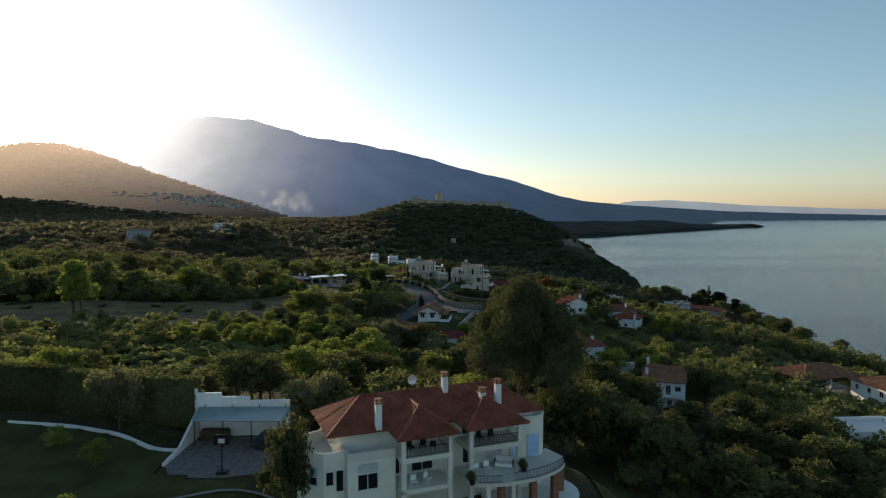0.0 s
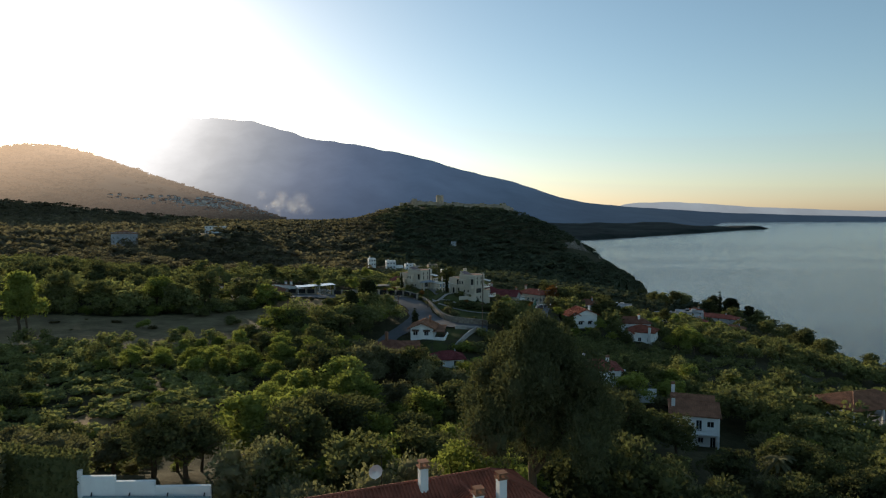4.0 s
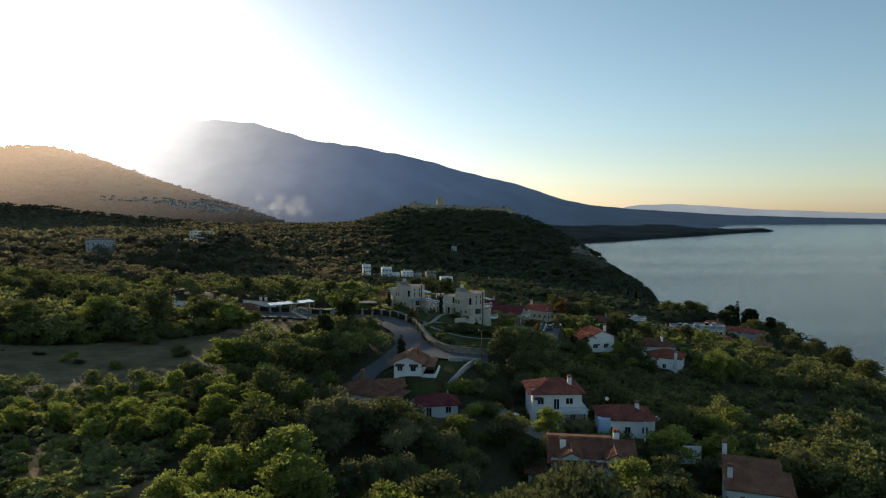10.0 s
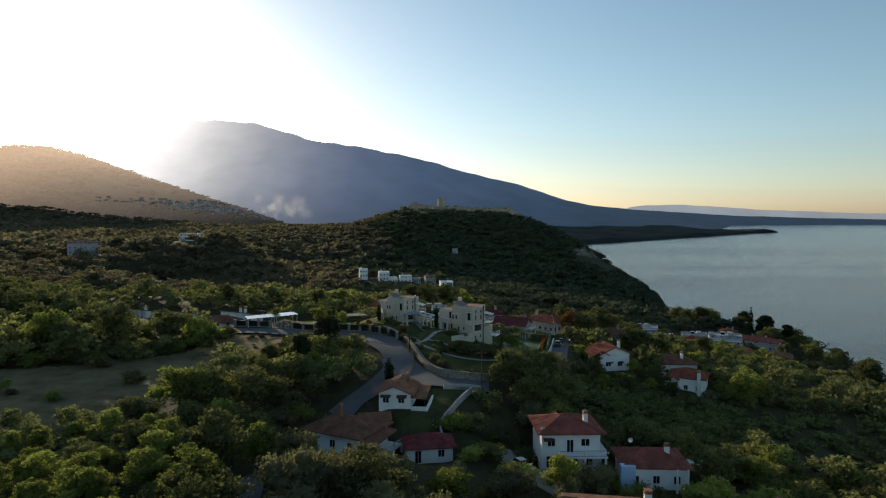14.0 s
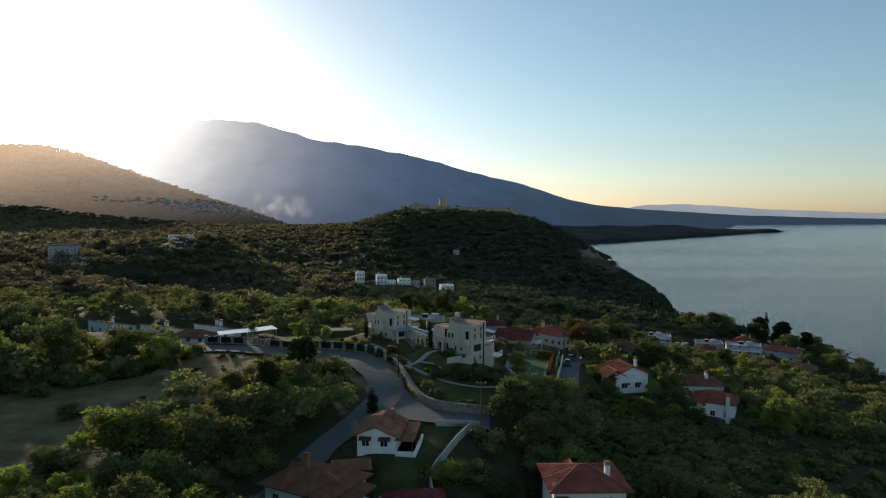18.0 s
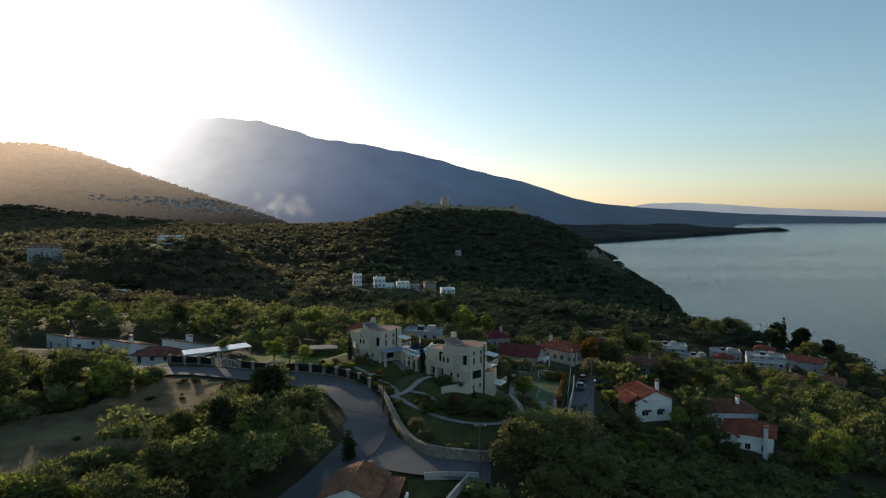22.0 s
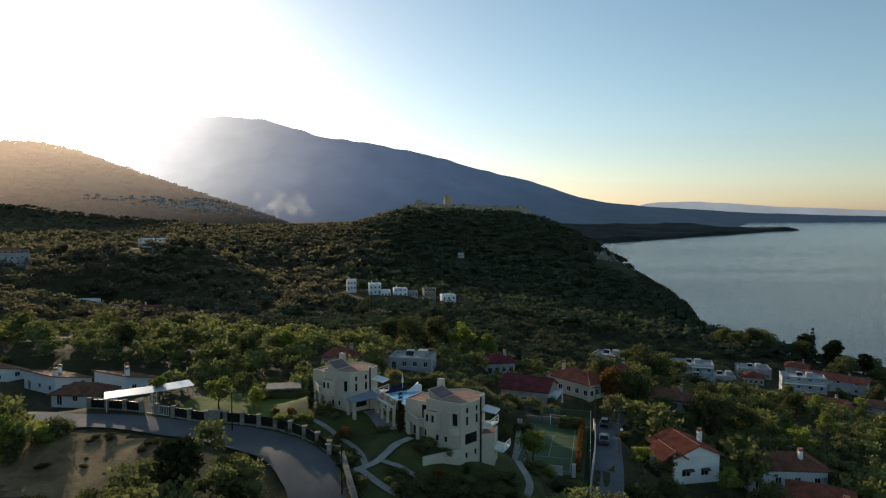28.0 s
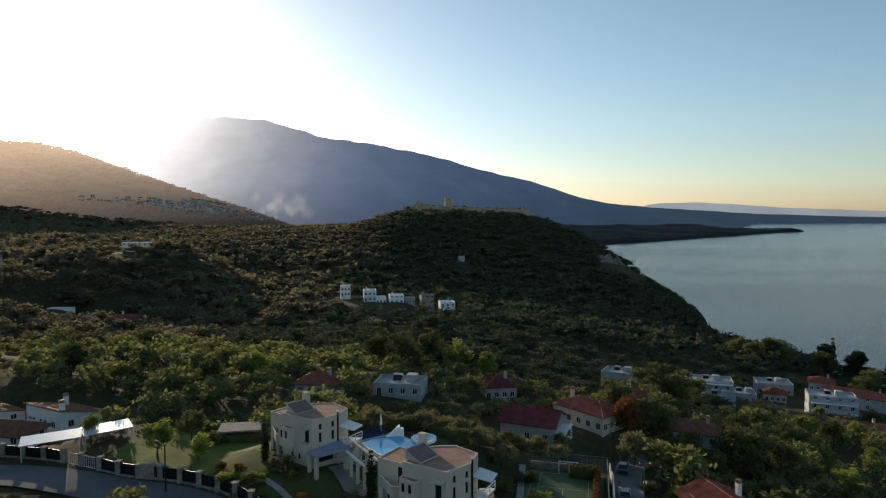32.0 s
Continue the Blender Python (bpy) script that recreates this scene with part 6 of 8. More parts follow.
def pool():
    z = 57.08
    ring = [(-2.0, 251.6), (0.2, 248.6), (2.2, 246.2), (4.6, 245.4), (7.4, 246.0), (8.6, 248.2), (6.6, 250.6), (5.2, 252.6), (3.2, 254.6), (0.8, 253.6)]
    c = np.mean(np.array(ring), 0)
    out = [tuple(c + (np.array(p) - c) * 1.22) for p in ring]
    mb = MB()
    mb.slab(out, z - 0.6, z)
    tagged(new("pool_terrace", mb.mesh("pool_terrace", M_PAVE)), "pale stone terrace round the pool", "terrace", kind="structure")
    ob = thing("swimming_pool", Matrix(), "bright blue curved garden swimming pool", "pool")
    mb = MB()
    mb.slab([tuple(c + (np.array(p) - c) * 1.08) for p in ring], z + 0.004, z + 0.10)
    part("coping", mb, M_WHITE, ob)
    mb = MB()
    mb.slab(ring, z + 0.02, z + 0.115)
    part("water", mb, M_POOL, ob)
    jc = (7.4, 252.6)
    jz = thing("hot_tub", pose(*jc, z + 0.004), "round white-rimmed hot tub beside the pool", "hot tub")
    part("rim", MB().tube((0, 0, 0), (0, 0, 0.45), 1.9, 1.9, 20), M_WHITE, jz)
    part("water", MB().tube((0, 0, 0.2), (0, 0, 0.46), 1.55, 1.55, 20), M_POOL, jz)
    for i in range(6):
        x, y = -2.2 + i * 0.62, 252.6 + i * 0.62
        lg = thing("sun_lounger", pose(x, y, z + 0.004, 0, 0, 35), "dark blue sun lounger beside the pool", "lounger", "pool loungers")
        m = surface("navy_fabric", (0.02, 0.03, 0.08), 0.8, vary=0.1, bump=0)
        slab_part(lg, "mattress", -0.32, -0.9, 0.30, 0.32, 0.5, 0.40, m)
        bk = MB()
        bk.add([(-0.32, 0.5, 0.30), (0.32, 0.5, 0.30), (0.32, 1.0, 0.75), (-0.32, 1.0, 0.75), (-0.32, 0.45, 0.40), (0.32, 0.45, 0.40), (0.32, 0.93, 0.82), (-0.32, 0.93, 0.82)],
               [(3, 2, 1, 0), (4, 5, 6, 7), (0, 1, 5, 4), (1, 2, 6, 5), (2, 3, 7, 6), (3, 0, 4, 7)])
        part("backrest", bk, m, lg)
        for px in (-0.28, 0.28):
            for py in (-0.8, 0.4):
                slab_part(lg, "leg", px - 0.02, py - 0.02, 0, px + 0.02, py + 0.02, 0.30, M_METAL)
    for x, y in ((0.7, 255.0),):
        um = thing("parasol", pose(x, y, z), "closed cream parasol beside the pool", "parasol")
        part("pole", MB().tube((0, 0, 0), (0, 0, 3.2), 0.05, 0.04, 6), M_METAL, um)
        part("canopy", MB().tube((0, 0, 1.5), (0, 0, 3.0), 0.22, 0.08, 8), M_IVORY, um)
    sl = thing("pool_slide", pose(3.6, 254.4, z + 0.004, 0, 0, 200), "small white moulded slide beside the pool", "slide")
    mb = MB()
    for k in range(6):
        a, b = k / 6, (k + 1) / 6
        za, zb = 1.5 * (1 - a) ** 1.4 + 0.2, 1.5 * (1 - b) ** 1.4 + 0.2
        mb.add([(2.2 * a, -0.35, za), (2.2 * b, -0.35, zb), (2.2 * b, 0.35, zb), (2.2 * a, 0.35, za), (2.2 * a, -0.35, 0), (2.2 * b, -0.35, 0), (2.2 * b, 0.35, 0), (2.2 * a, 0.35, 0)],
               [(0, 1, 2, 3), (0, 4, 5, 1), (3, 2, 6, 7)] + ([(0, 3, 7, 4)] if k == 0 else []))
    part("chute", mb, M_WHITE, sl)
    slab_part(sl, "steps", -0.6, -0.35, 0, -0.02, 0.35, 1.2, M_WHITE)
    # white beam walk between the houses
    pg = thing("pergola", Matrix(), "white pergola walk between the cream houses", "pergola")
    a, b = Vector((-2.6, 244.2, z)), Vector((1.9, 237.4, z))
    d = (b - a).normalized()
    n = Vector((-d.y, d.x, 0)) * 1.1
    for k in range(5):
        for s in (-1, 1):
            p = a + (b - a) * k / 4 + n * s
            slab_part(pg, "post", p.x - 0.2, p.y - 0.2, z - 0.6, p.x + 0.2, p.y + 0.2, z + 2.3, M_CREAM)
    for s in (-1, 1):
        mb = MB()
        mb.tube(a + n * s + Vector((0, 0, 2.42)), b + n * s + Vector((0, 0, 2.42)), 0.17, 0.17, 6)
        part("beam", mb, M_WHITE, pg)
    ribbon("terrace_walk", [(-3.6, 242.6), (-0.8, 238.6), (2.2, 234.2)], 2.6, M_PAVE, "pale paved terrace between the cream houses", "paving", 0.2, 0.9)


pool()


def court():
    z = 48.56
    u = (np.array((37.2, 260.5)) - np.array((31.8, 236.5)))
    L = float(np.linalg.norm(u))
    rz = math.degrees(math.atan2(u[1], u[0])) - 90
    m = pose(27.6, 250.5, z, 0, 0, rz)
    ob = thing("sports_court", m, "green sports court with pale lines and mesh fence", "sports court")
    slab_part(ob, "surface", -5.9, -12, -0.5, 5.9, 12, 0.02, M_COURT)
    ln = surface("court_line", (0.36, 0.42, 0.36), 0.9, vary=0.2)
    for x0, y0, x1, y1 in ((-5.2, -11, -5.12, 11), (-4.0, -11, -3.92, 11), (3.6, -11, 3.68, 11), (4.8, -11, 4.88, 11), (-5.12, 10.9, 4.8, 10.98), (-5.12, -10.98, 4.8, -10.9), (-3.92, 5.4, 3.6, 5.48), (-3.92, -5.4, 3.6, -5.32), (-0.2, -5.32, -0.12, 5.4), (-5.12, 0, -5.119 + 9.9, 0.08)):
        slab_part(ob, "line", x0, y0, 0.022, x1, y1, 0.03, ln)
    g = thing("football_goal", m @ pose(0.3, 11.0, 0.03), "white football goal on the court", "goal")
    for x in (-1.5, 1.5):
        part("post", MB().tube((x, 0, 0), (x, 0, 2.1), 0.06, 0.06, 6), M_METAL, g)
        part("back_stay", MB().tube((x, 0, 2.0), (x, 1.0, 0), 0.03, 0.03, 5), M_METAL, g)
    part("crossbar", MB().tube((-1.56, 0, 2.1), (1.56, 0, 2.1), 0.06, 0.06, 6), M_METAL, g)
    f = thing("court_fence", m, "green mesh fence on slim posts round the court", "fence")
    grn = surface("green_mesh", (0.05, 0.16, 0.11), 0.6, vary=0.1, bump=0)
    pts = [(-6.2, 12.2), (6.4, 12.2), (6.8, -12.2)]
    for (x0, y0), (x1, y1) in zip(pts, pts[1:]):
        k = int(math.hypot(x1 - x0, y1 - y0) / 3)
        for i in range(k + 1):
            x, y = x0 + (x1 - x0) * i / k, y0 + (y1 - y0) * i / k
            part("post", MB().tube((x, y, -0.3), (x, y, 3.0), 0.05, 0.05, 5), grn, f)
        wires = MB()
        for h in np.arange(0.1, 3.0, 0.22):
            wires.tube((x0, y0, h), (x1, y1, h), 0.012, 0.012, 3)
        for i in range(int(math.hypot(x1 - x0, y1 - y0) / 0.3)):
            t = i * 0.3 / math.hypot(x1 - x0, y1 - y0)
            wires.tube((x0 + (x1 - x0) * t, y0 + (y1 - y0) * t, 0.1), (x0 + (x1 - x0) * t, y0 + (y1 - y0) * t, 3.0), 0.01, 0.01, 3)
        part("mesh", wires, grn, f)
        part("top_rail", MB().tube((x0, y0, 3.0), (x1, y1, 3.0), 0.035, 0.035, 5), grn, f)
    w = thing("court_wall", m, "rubble-stone retaining wall at the court's end", "wall")
    slab_part(w, "wall", -6.0, 12.4, -0.6, 1.5, 12.7, 1.2, M_STONE)
    w = thing("court_gate_wall", m, "grey concrete wall piece with a gate at the court", "wall")
    slab_part(w, "wall", 0.4, -12.4, -0.6, 2.6, -12.1, 1.4, M_GREY)
    slab_part(w, "gate_post", 4.0, -12.5, -0.6, 4.6, -11.9, 1.9, M_GREY)
    garden_wall("lane_wall", [(38.6, 268), (36.6, 257), (34.2, 246), (31.4, 235.5), (29.6, 230)], 1.3, M_GREY, "grey concrete wall between court and lane", 0.25)


court()


def car(x, y, z, rz, color, label, rough=0.3):
    """Parked car: body, cabin, wheels, glass."""
    m = surface("car_paint", color, rough, metal=0.0, vary=0.03, bump=0, coat=0.25)
    ob = thing("car", pose(x, y, z, 0, 0, rz), label, "car", "parked cars")

    def hull(prof, w0, w1):
        mb = MB()
        n = len(prof)
        v = [(px, -w, pz) for (px, pz), w in zip(prof, [w0 if q[1] < 0.95 else w1 for q in prof])]
        v += [(p[0], -p[1], p[2]) for p in v]
        mb.add(v, [tuple(range(n)), tuple(range(2 * n - 1, n - 1, -1))] + [(i, n + i, n + (i + 1) % n, (i + 1) % n) for i in range(n)])
        return mb
    part("body", hull([(-2.1, 0.3), (2.1, 0.3), (2.15, 0.62), (2.0, 0.78), (1.1, 0.92), (-1.75, 0.94), (-2.12, 0.85)], 0.86, 0.8), m, ob)
    part("cabin", hull([(-1.7, 0.945), (1.05, 0.945), (0.35, 1.42), (-1.15, 1.44)], 0.80, 0.62), M_GLASS, ob, "dark tinted windows")
    slab_part(ob, "roof", -1.1, -0.6, 1.43, 0.32, 0.6, 1.48, m)
    for wx in (-1.3, 1.35):
        for s in (-1, 1):
            w = part("wheel", MB().tube((wx, s * 0.72, 0.32), (wx, s * 0.89, 0.32), 0.32, 0.32, 14), M_IRON, ob)
            part("rim", MB().tube((wx, s * 0.88, 0.32), (wx, s * 0.90, 0.32), 0.2, 0.2, 10), M_METAL, w)
    for s in (-0.6, 0.6):
        slab_part(ob, "headlight", 2.05, s - 0.18, 0.6, 2.16, s + 0.18, 0.74, M_METAL)
        slab_part(ob, "tail_light", -2.16, s - 0.16, 0.62, -2.08, s + 0.16, 0.8, M_TILE)
    return ob


for cx, cy, rz, col, lab in ((17.6, 171.8, -60, (0.6, 0.6, 0.62), "silver car parked on a concrete driveway"), (37.2, 252.6, 78, (0.05, 0.055, 0.06), "dark grey car parked in the lane"),
                             (41.0, 268.4, 72, (0.02, 0.02, 0.022), "black car parked in the upper lane"), (-19.2, 68.6, 80, (0.03, 0.035, 0.04), "dark car parked under the carport"),
                             (88, 288, 20, (0.5, 0.5, 0.52), "grey car on the parking ground")):
    zz = float(height(cx, cy)) + 0.17
    car(cx, cy, 56.66 if cx == -19.2 else zz, rz, col, lab)


def pole(x, y, h, label, lamp=False, rz=0):
    ob = thing("street_lamp" if lamp else "utility_pole", pose(x, y, float(height(x, y)) - 0.1, 0, 0, rz), label, "lamp" if lamp else "pole")
    part("mast", MB().tube((0, 0, -0.4), (0, 0, h), 0.11, 0.08, 8), M_WOOD if not lamp else M_IRON, ob)
    if lamp:
        part("arm", MB().tube((0, 0, h - 0.2), (1.6, 0, h + 0.1), 0.04, 0.03, 6), M_GREY, ob)
        slab_part(ob, "lamp_head", 1.5, -0.1, h + 0.04, 2.1, 0.1, h + 0.14, M_GREY)
    else:
        slab_part(ob, "crossarm", -0.9, -0.06, h - 0.6, 0.9, 0.06, h - 0.45, M_WOOD)
        for dx in (-0.75, 0, 0.75):
            part("insulator", MB().tube((dx, 0, h - 0.45), (dx, 0, h - 0.25), 0.05, 0.04, 6), M_WHITE, ob)
    return (x, y, float(height(x, y)) + h - 0.3)


def wire(a, b, sag):
    mb = MB()
    a, b = Vector(a), Vector(b)
    pts = [a + (b - a) * t - Vector((0, 0, sag * 4 * t * (1 - t))) for t in np.linspace(0, 1, 14)]
    for p, q in zip(pts, pts[1:]):
        mb.tube(p, q, 0.025, 0.025, 4)
    tagged(new("overhead_cable", mb.mesh("overhead_cable", M_CABLE)), "thin dark overhead cable between poles", "cable")


p1 = pole(-3.6, 217.8, 6.5, "dark lamp post beside the road bend", True, 180)
p2 = pole(12.4, 199.6, 8.0, "slim wooden utility pole at the road's end")
p3 = pole(-11.8, 204, 7.5, "slim utility pole beside the road")
p4 = pole(40.0, 273.5, 7.5, "utility pole at the upper lane")
p5 = pole(38.6, 247.5, 8.0, "leaning utility pole beside the lane")
p6 = pole(-25.5, 239.6, 6.5, "thin lamp post at the garden fence", True, 150)
p7 = pole(-47.5, 286, 9.0, "tall utility pole among trees")
p8 = pole(-96, 278, 9.0, "utility pole beside the bungalows")
for a, b, s in ((p2, p3, 0.8), (p4, p5, 1.2), (p7, p8, 2.0)):
    wire(a, b, s)
gl = thing("globe_lamp", pose(41.2, 256.0, float(height(41.2, 256))), "white globe garden lamp beside the lane", "lamp")
part("stem", MB().tube((0, 0, -0.2), (0, 0, 2.2), 0.05, 0.05, 6), M_IRON, gl)
gb = part("globe", quads_mesh("globe", BALL_V * 0.3 + np.array([0, 0, 2.45]), BALL_F, M_WHITE), None, gl)

# summer house on the upper lawn, carport by the bungalow
sh = thing("summer_house", pose(-22.5, 259.4, float(height(-22.5, 259.4)), 0, 0, 12), "low summer house with a flat stone roof", "summer house")
columns(sh, [(-2.6, -1.6), (2.6, -1.6), (2.6, 1.6), (-2.6, 1.6)], -0.5, 2.2, M_STONE, 0.3)
slab_part(sh, "flat_roof", -3.4, -2.2, 2.2, 3.2, 2.2, 2.45, M_PAVE)
slab_part(sh, "back_wall", -2.9, 1.9, -0.5, 2.9, 2.15, 2.19, M_STONE)
cpt = thing("wooden_shelter", pose(-7.8, 183.4, float(height(-7.8, 183.4)), 0, 0, 12), "open wooden shelter with an old tile roof", "shelter")
columns(cpt, [(-2.6, -1.8), (2.6, -1.8), (2.6, 1.8), (-2.6, 1.8)], -1.5, 2.4, M_WOOD, 0.1)
roof(cpt, "gable_x", 5.2, 3.6, 2.4, M_TILE_OLD, 0.8, 0.4)


# ---- castle, cliff and far town ----
M_CASTLE = surface("old_castle_stone", (0.42, 0.35, 0.26), 0.95, vary=0.3, scale=0.15, fine=1.2, bump=0.6)
M_TOWN = surface("dull_town_plaster", (0.45, 0.43, 0.41), 0.9, vary=0.35, scale=0.02, fine=0.15, bump=0)
M_CLIFF = surface("pale_cliff_rock", (0.26, 0.23, 0.19), 0.95, vary=0.4, scale=0.08, fine=0.6, bump=0.9)


def castle():
    ob = thing("castle_tower", pose(-6, 1022, 95), "octagonal stone castle tower on the hilltop", "tower")
    body = MB().tube((0, 0, -6), (0, 0, 19.5), 6.0, 5.8, 8)
    part("shaft", body, M_CASTLE, ob)
    for i in range(8):
        a = 2 * math.pi * (i + 0.5) / 8
        mb = MB()
        mb.box(4.1 * math.cos(a) - 0.8, 4.1 * math.sin(a) - 0.8, 19.5, 4.1 * math.cos(a) + 0.8, 4.1 * math.sin(a) + 0.8, 20.7)
        part("merlon", mb, M_CASTLE, ob)
    ring = [(-68, 1046), (-46, 1012), (-20, 992), (20, 990), (60, 1004), (96, 1030), (112, 1062), (80, 1100), (10, 1110), (-60, 1090)]
    wl = thing("castle_wall", Matrix(), "long ruined stone curtain wall round the hilltop", "castle wall")
    for (x0, y0), (x1, y1) in zip(ring, ring[1:] + ring[:1]):
        n = int(math.hypot(x1 - x0, y1 - y0) / 12) + 1
        for k in range(n):
            ax, ay, bx, by = (x0 + (x1 - x0) * k / n, y0 + (y1 - y0) * k / n, x0 + (x1 - x0) * (k + 1) / n, y0 + (y1 - y0) * (k + 1) / n)
            za, zb = float(height(ax, ay)), float(height(bx, by))
            top = max(za, zb) + 6.5 + ((k * 7 + int(abs(x0))) % 3) * 0.6
            d = Vector((bx - ax, by - ay, 0)).normalized()
            nn = Vector((-d.y, d.x, 0)) * 0.9
            mb = MB()
            mb.slab([(ax - nn.x, ay - nn.y), (bx - nn.x, by - nn.y), (bx + nn.x, by + nn.y), (ax + nn.x, ay + nn.y)], min(za, zb) - 6, top)
            part("wall_length", mb, M_CASTLE, wl)
        tw = MB().tube((x0, y0, float(height(x0, y0)) - 5), (x0, y0, float(height(x0, y0)) + 9), 3.4, 3.1, 10)
        part("wall_turret", tw, M_CASTLE, wl)
    kp = thing("castle_keep", pose(-44, 1040, 96), "square ruined stone keep beside the castle wall", "keep")
    slab_part(kp, "wall", -9, -6, -6, 9, 6, 11, M_CASTLE)
    slab_part(kp, "upper_wall", -7, -5, 11.003, 1, 5, 14, M_CASTLE)


castle()


def cliff():
    """Pale rock face below the castle hill, placed on the slope to fit the camera's view."""
    rng = np.random.default_rng(9)
    gu, gv = np.meshgrid(np.linspace(0, 1, 14), np.linspace(0, 1, 44))
    bx, by = 158 + 40 * gv, 822 + 50 * gv
    top = 11 * np.sin(math.pi * np.clip(gv * 0.9 + 0.08, 0, 1)) ** 0.5 * (0.8 + 0.25 * np.sin(gv * 19) + 0.15 * np.sin(gv * 47))
    x = bx + 1.6 * np.sin(gv * 37) * (1 - gu) - 3.5 * gu ** 1.5 + rng.normal(scale=0.5, size=gu.shape)
    y = by + 4.0 * gu ** 1.4 + rng.normal(scale=0.5, size=gu.shape)
    z = height(bx, by) - 2 + gu * (top + 2) + rng.normal(scale=0.35, size=gu.shape)
    tagged(new("cliff", sheet("cliff", x, y, z, M_CLIFF, False)), "pale eroded rock cliff above the sea", "cliff", kind="structure")


cliff()


def far_town():
    """Hundreds of small houses on the flank of the far hill, a few metres each."""
    rng = np.random.default_rng(21)
    walls, roofs = MB(), MB()
    n = 0
    while n < 230:
        x, y = rng.uniform(-620, -350), rng.uniform(1160, 1480)
        if abs((x + 530) / 190) ** 2 + ((y - 1320) / 160) ** 2 > 1 or not 62 < float(height(x, y)) < 116:
            continue
        n += 1
        z, w, d, h, a = float(height(x, y)), rng.uniform(5, 9), rng.uniform(5, 7), rng.uniform(4, 8), rng.uniform(-0.5, 0.5)
        ca, sa = math.cos(a), math.sin(a)

        def q(px, py, pz):
            return (x + px * ca - py * sa, y + px * sa + py * ca, z + pz)
        k = [(-w / 2, -d / 2), (w / 2, -d / 2), (w / 2, d / 2), (-w / 2, d / 2)]
        walls.add([q(*p, -3) for p in k] + [q(*p, h) for p in k], [(0, 1, 5, 4), (1, 2, 6, 5), (2, 3, 7, 6), (3, 0, 4, 7)])
        e = [(px * 1.1, py * 1.1) for px, py in k]
        roofs.add([q(*p, h) for p in e] + [q(-w / 4, 0, h + 1.2), q(w / 4, 0, h + 1.2)], [(0, 1, 5, 4), (1, 2, 5), (2, 3, 4, 5), (3, 0, 4), (3, 2, 1, 0)])
    ob = tagged(new("hillside_town"), "hillside town of many small white houses with tile roofs", "town", kind="stuff")
    tagged(part("town_walls", walls, M_TOWN, ob), kind="stuff")
    tagged(part("town_roofs", roofs, M_TILE_OLD, ob), kind="stuff")


far_town()


def smoke():
    """Thin drifting smoke over the plain: many faint soft puffs."""
    m = bpy.data.materials.new("smoke")
    m.use_nodes = True
    nt = m.node_tree
    nt.nodes.remove(nt.nodes["Principled BSDF"])
    den = node(nt, "ShaderNodeAttribute", attribute_name="soft").outputs["Fac"]
    al = node(nt, "ShaderNodeMath", {0: den, 1: 0.15}, operation="MULTIPLY").outputs[0]
    df = node(nt, "ShaderNodeBsdfTranslucent", {"Color": (0.9, 0.9, 0.9, 1)})
    d2 = node(nt, "ShaderNodeBsdfDiffuse", {"Color": (0.9, 0.9, 0.9, 1)})
    sm = node(nt, "ShaderNodeMixShader", {0: 0.5, 1: df.outputs[0], 2: d2.outputs[0]})
    tr = node(nt, "ShaderNodeBsdfTransparent")
    mx = node(nt, "ShaderNodeMixShader", {0: al, 1: tr.outputs[0], 2: sm.outputs[0]})
    nt.links.new(mx.outputs[0], nt.nodes["Material Output"].inputs[0])
    rng = np.random.default_rng(4)
    vs, fs, de = [], [], []
    for i in range(30):
        t = rng.random()
        c = np.array([-400 + 40 * t + rng.normal() * (6 + 14 * t), 1500 + rng.normal() * 25, 90 + 40 * t + rng.normal() * 5])
        if i % 3 == 0:
            c[0] += 60 * rng.random()
            c[2] = 92 + 16 * rng.random()
        r = rng.uniform(8, 15) * (0.6 + t)
        nrm = np.array([rng.normal() * 0.4, -1, rng.normal() * 0.3])
        nrm /= np.linalg.norm(nrm)
        a = np.cross(nrm, [0, 0, 1.0])
        b = np.cross(nrm, a)
        k = len(vs)
        vs.append(c)
        de.append(1.0)
        for j in range(10):
            an = 2 * math.pi * j / 10
            vs.append(c + r * rng.uniform(0.8, 1.2) * (math.cos(an) * a + math.sin(an) * b))
            de.append(0.0)
        fs += [(k, k + 1 + j, k + 1 + (j + 1) % 10) for j in range(10)]
    me = bpy.data.meshes.new("smoke_plume")
    me.from_pydata([tuple(p) for p in vs], [], fs)
    at = me.attributes.new("soft", "FLOAT", "POINT")
    at.data.foreach_set("value", np.array(de, np.float32))
    me.materials.append(m)
    tagged(new("smoke_plume", me), "thin pale smoke drifting over the plain", "smoke", kind="stuff")


smoke()


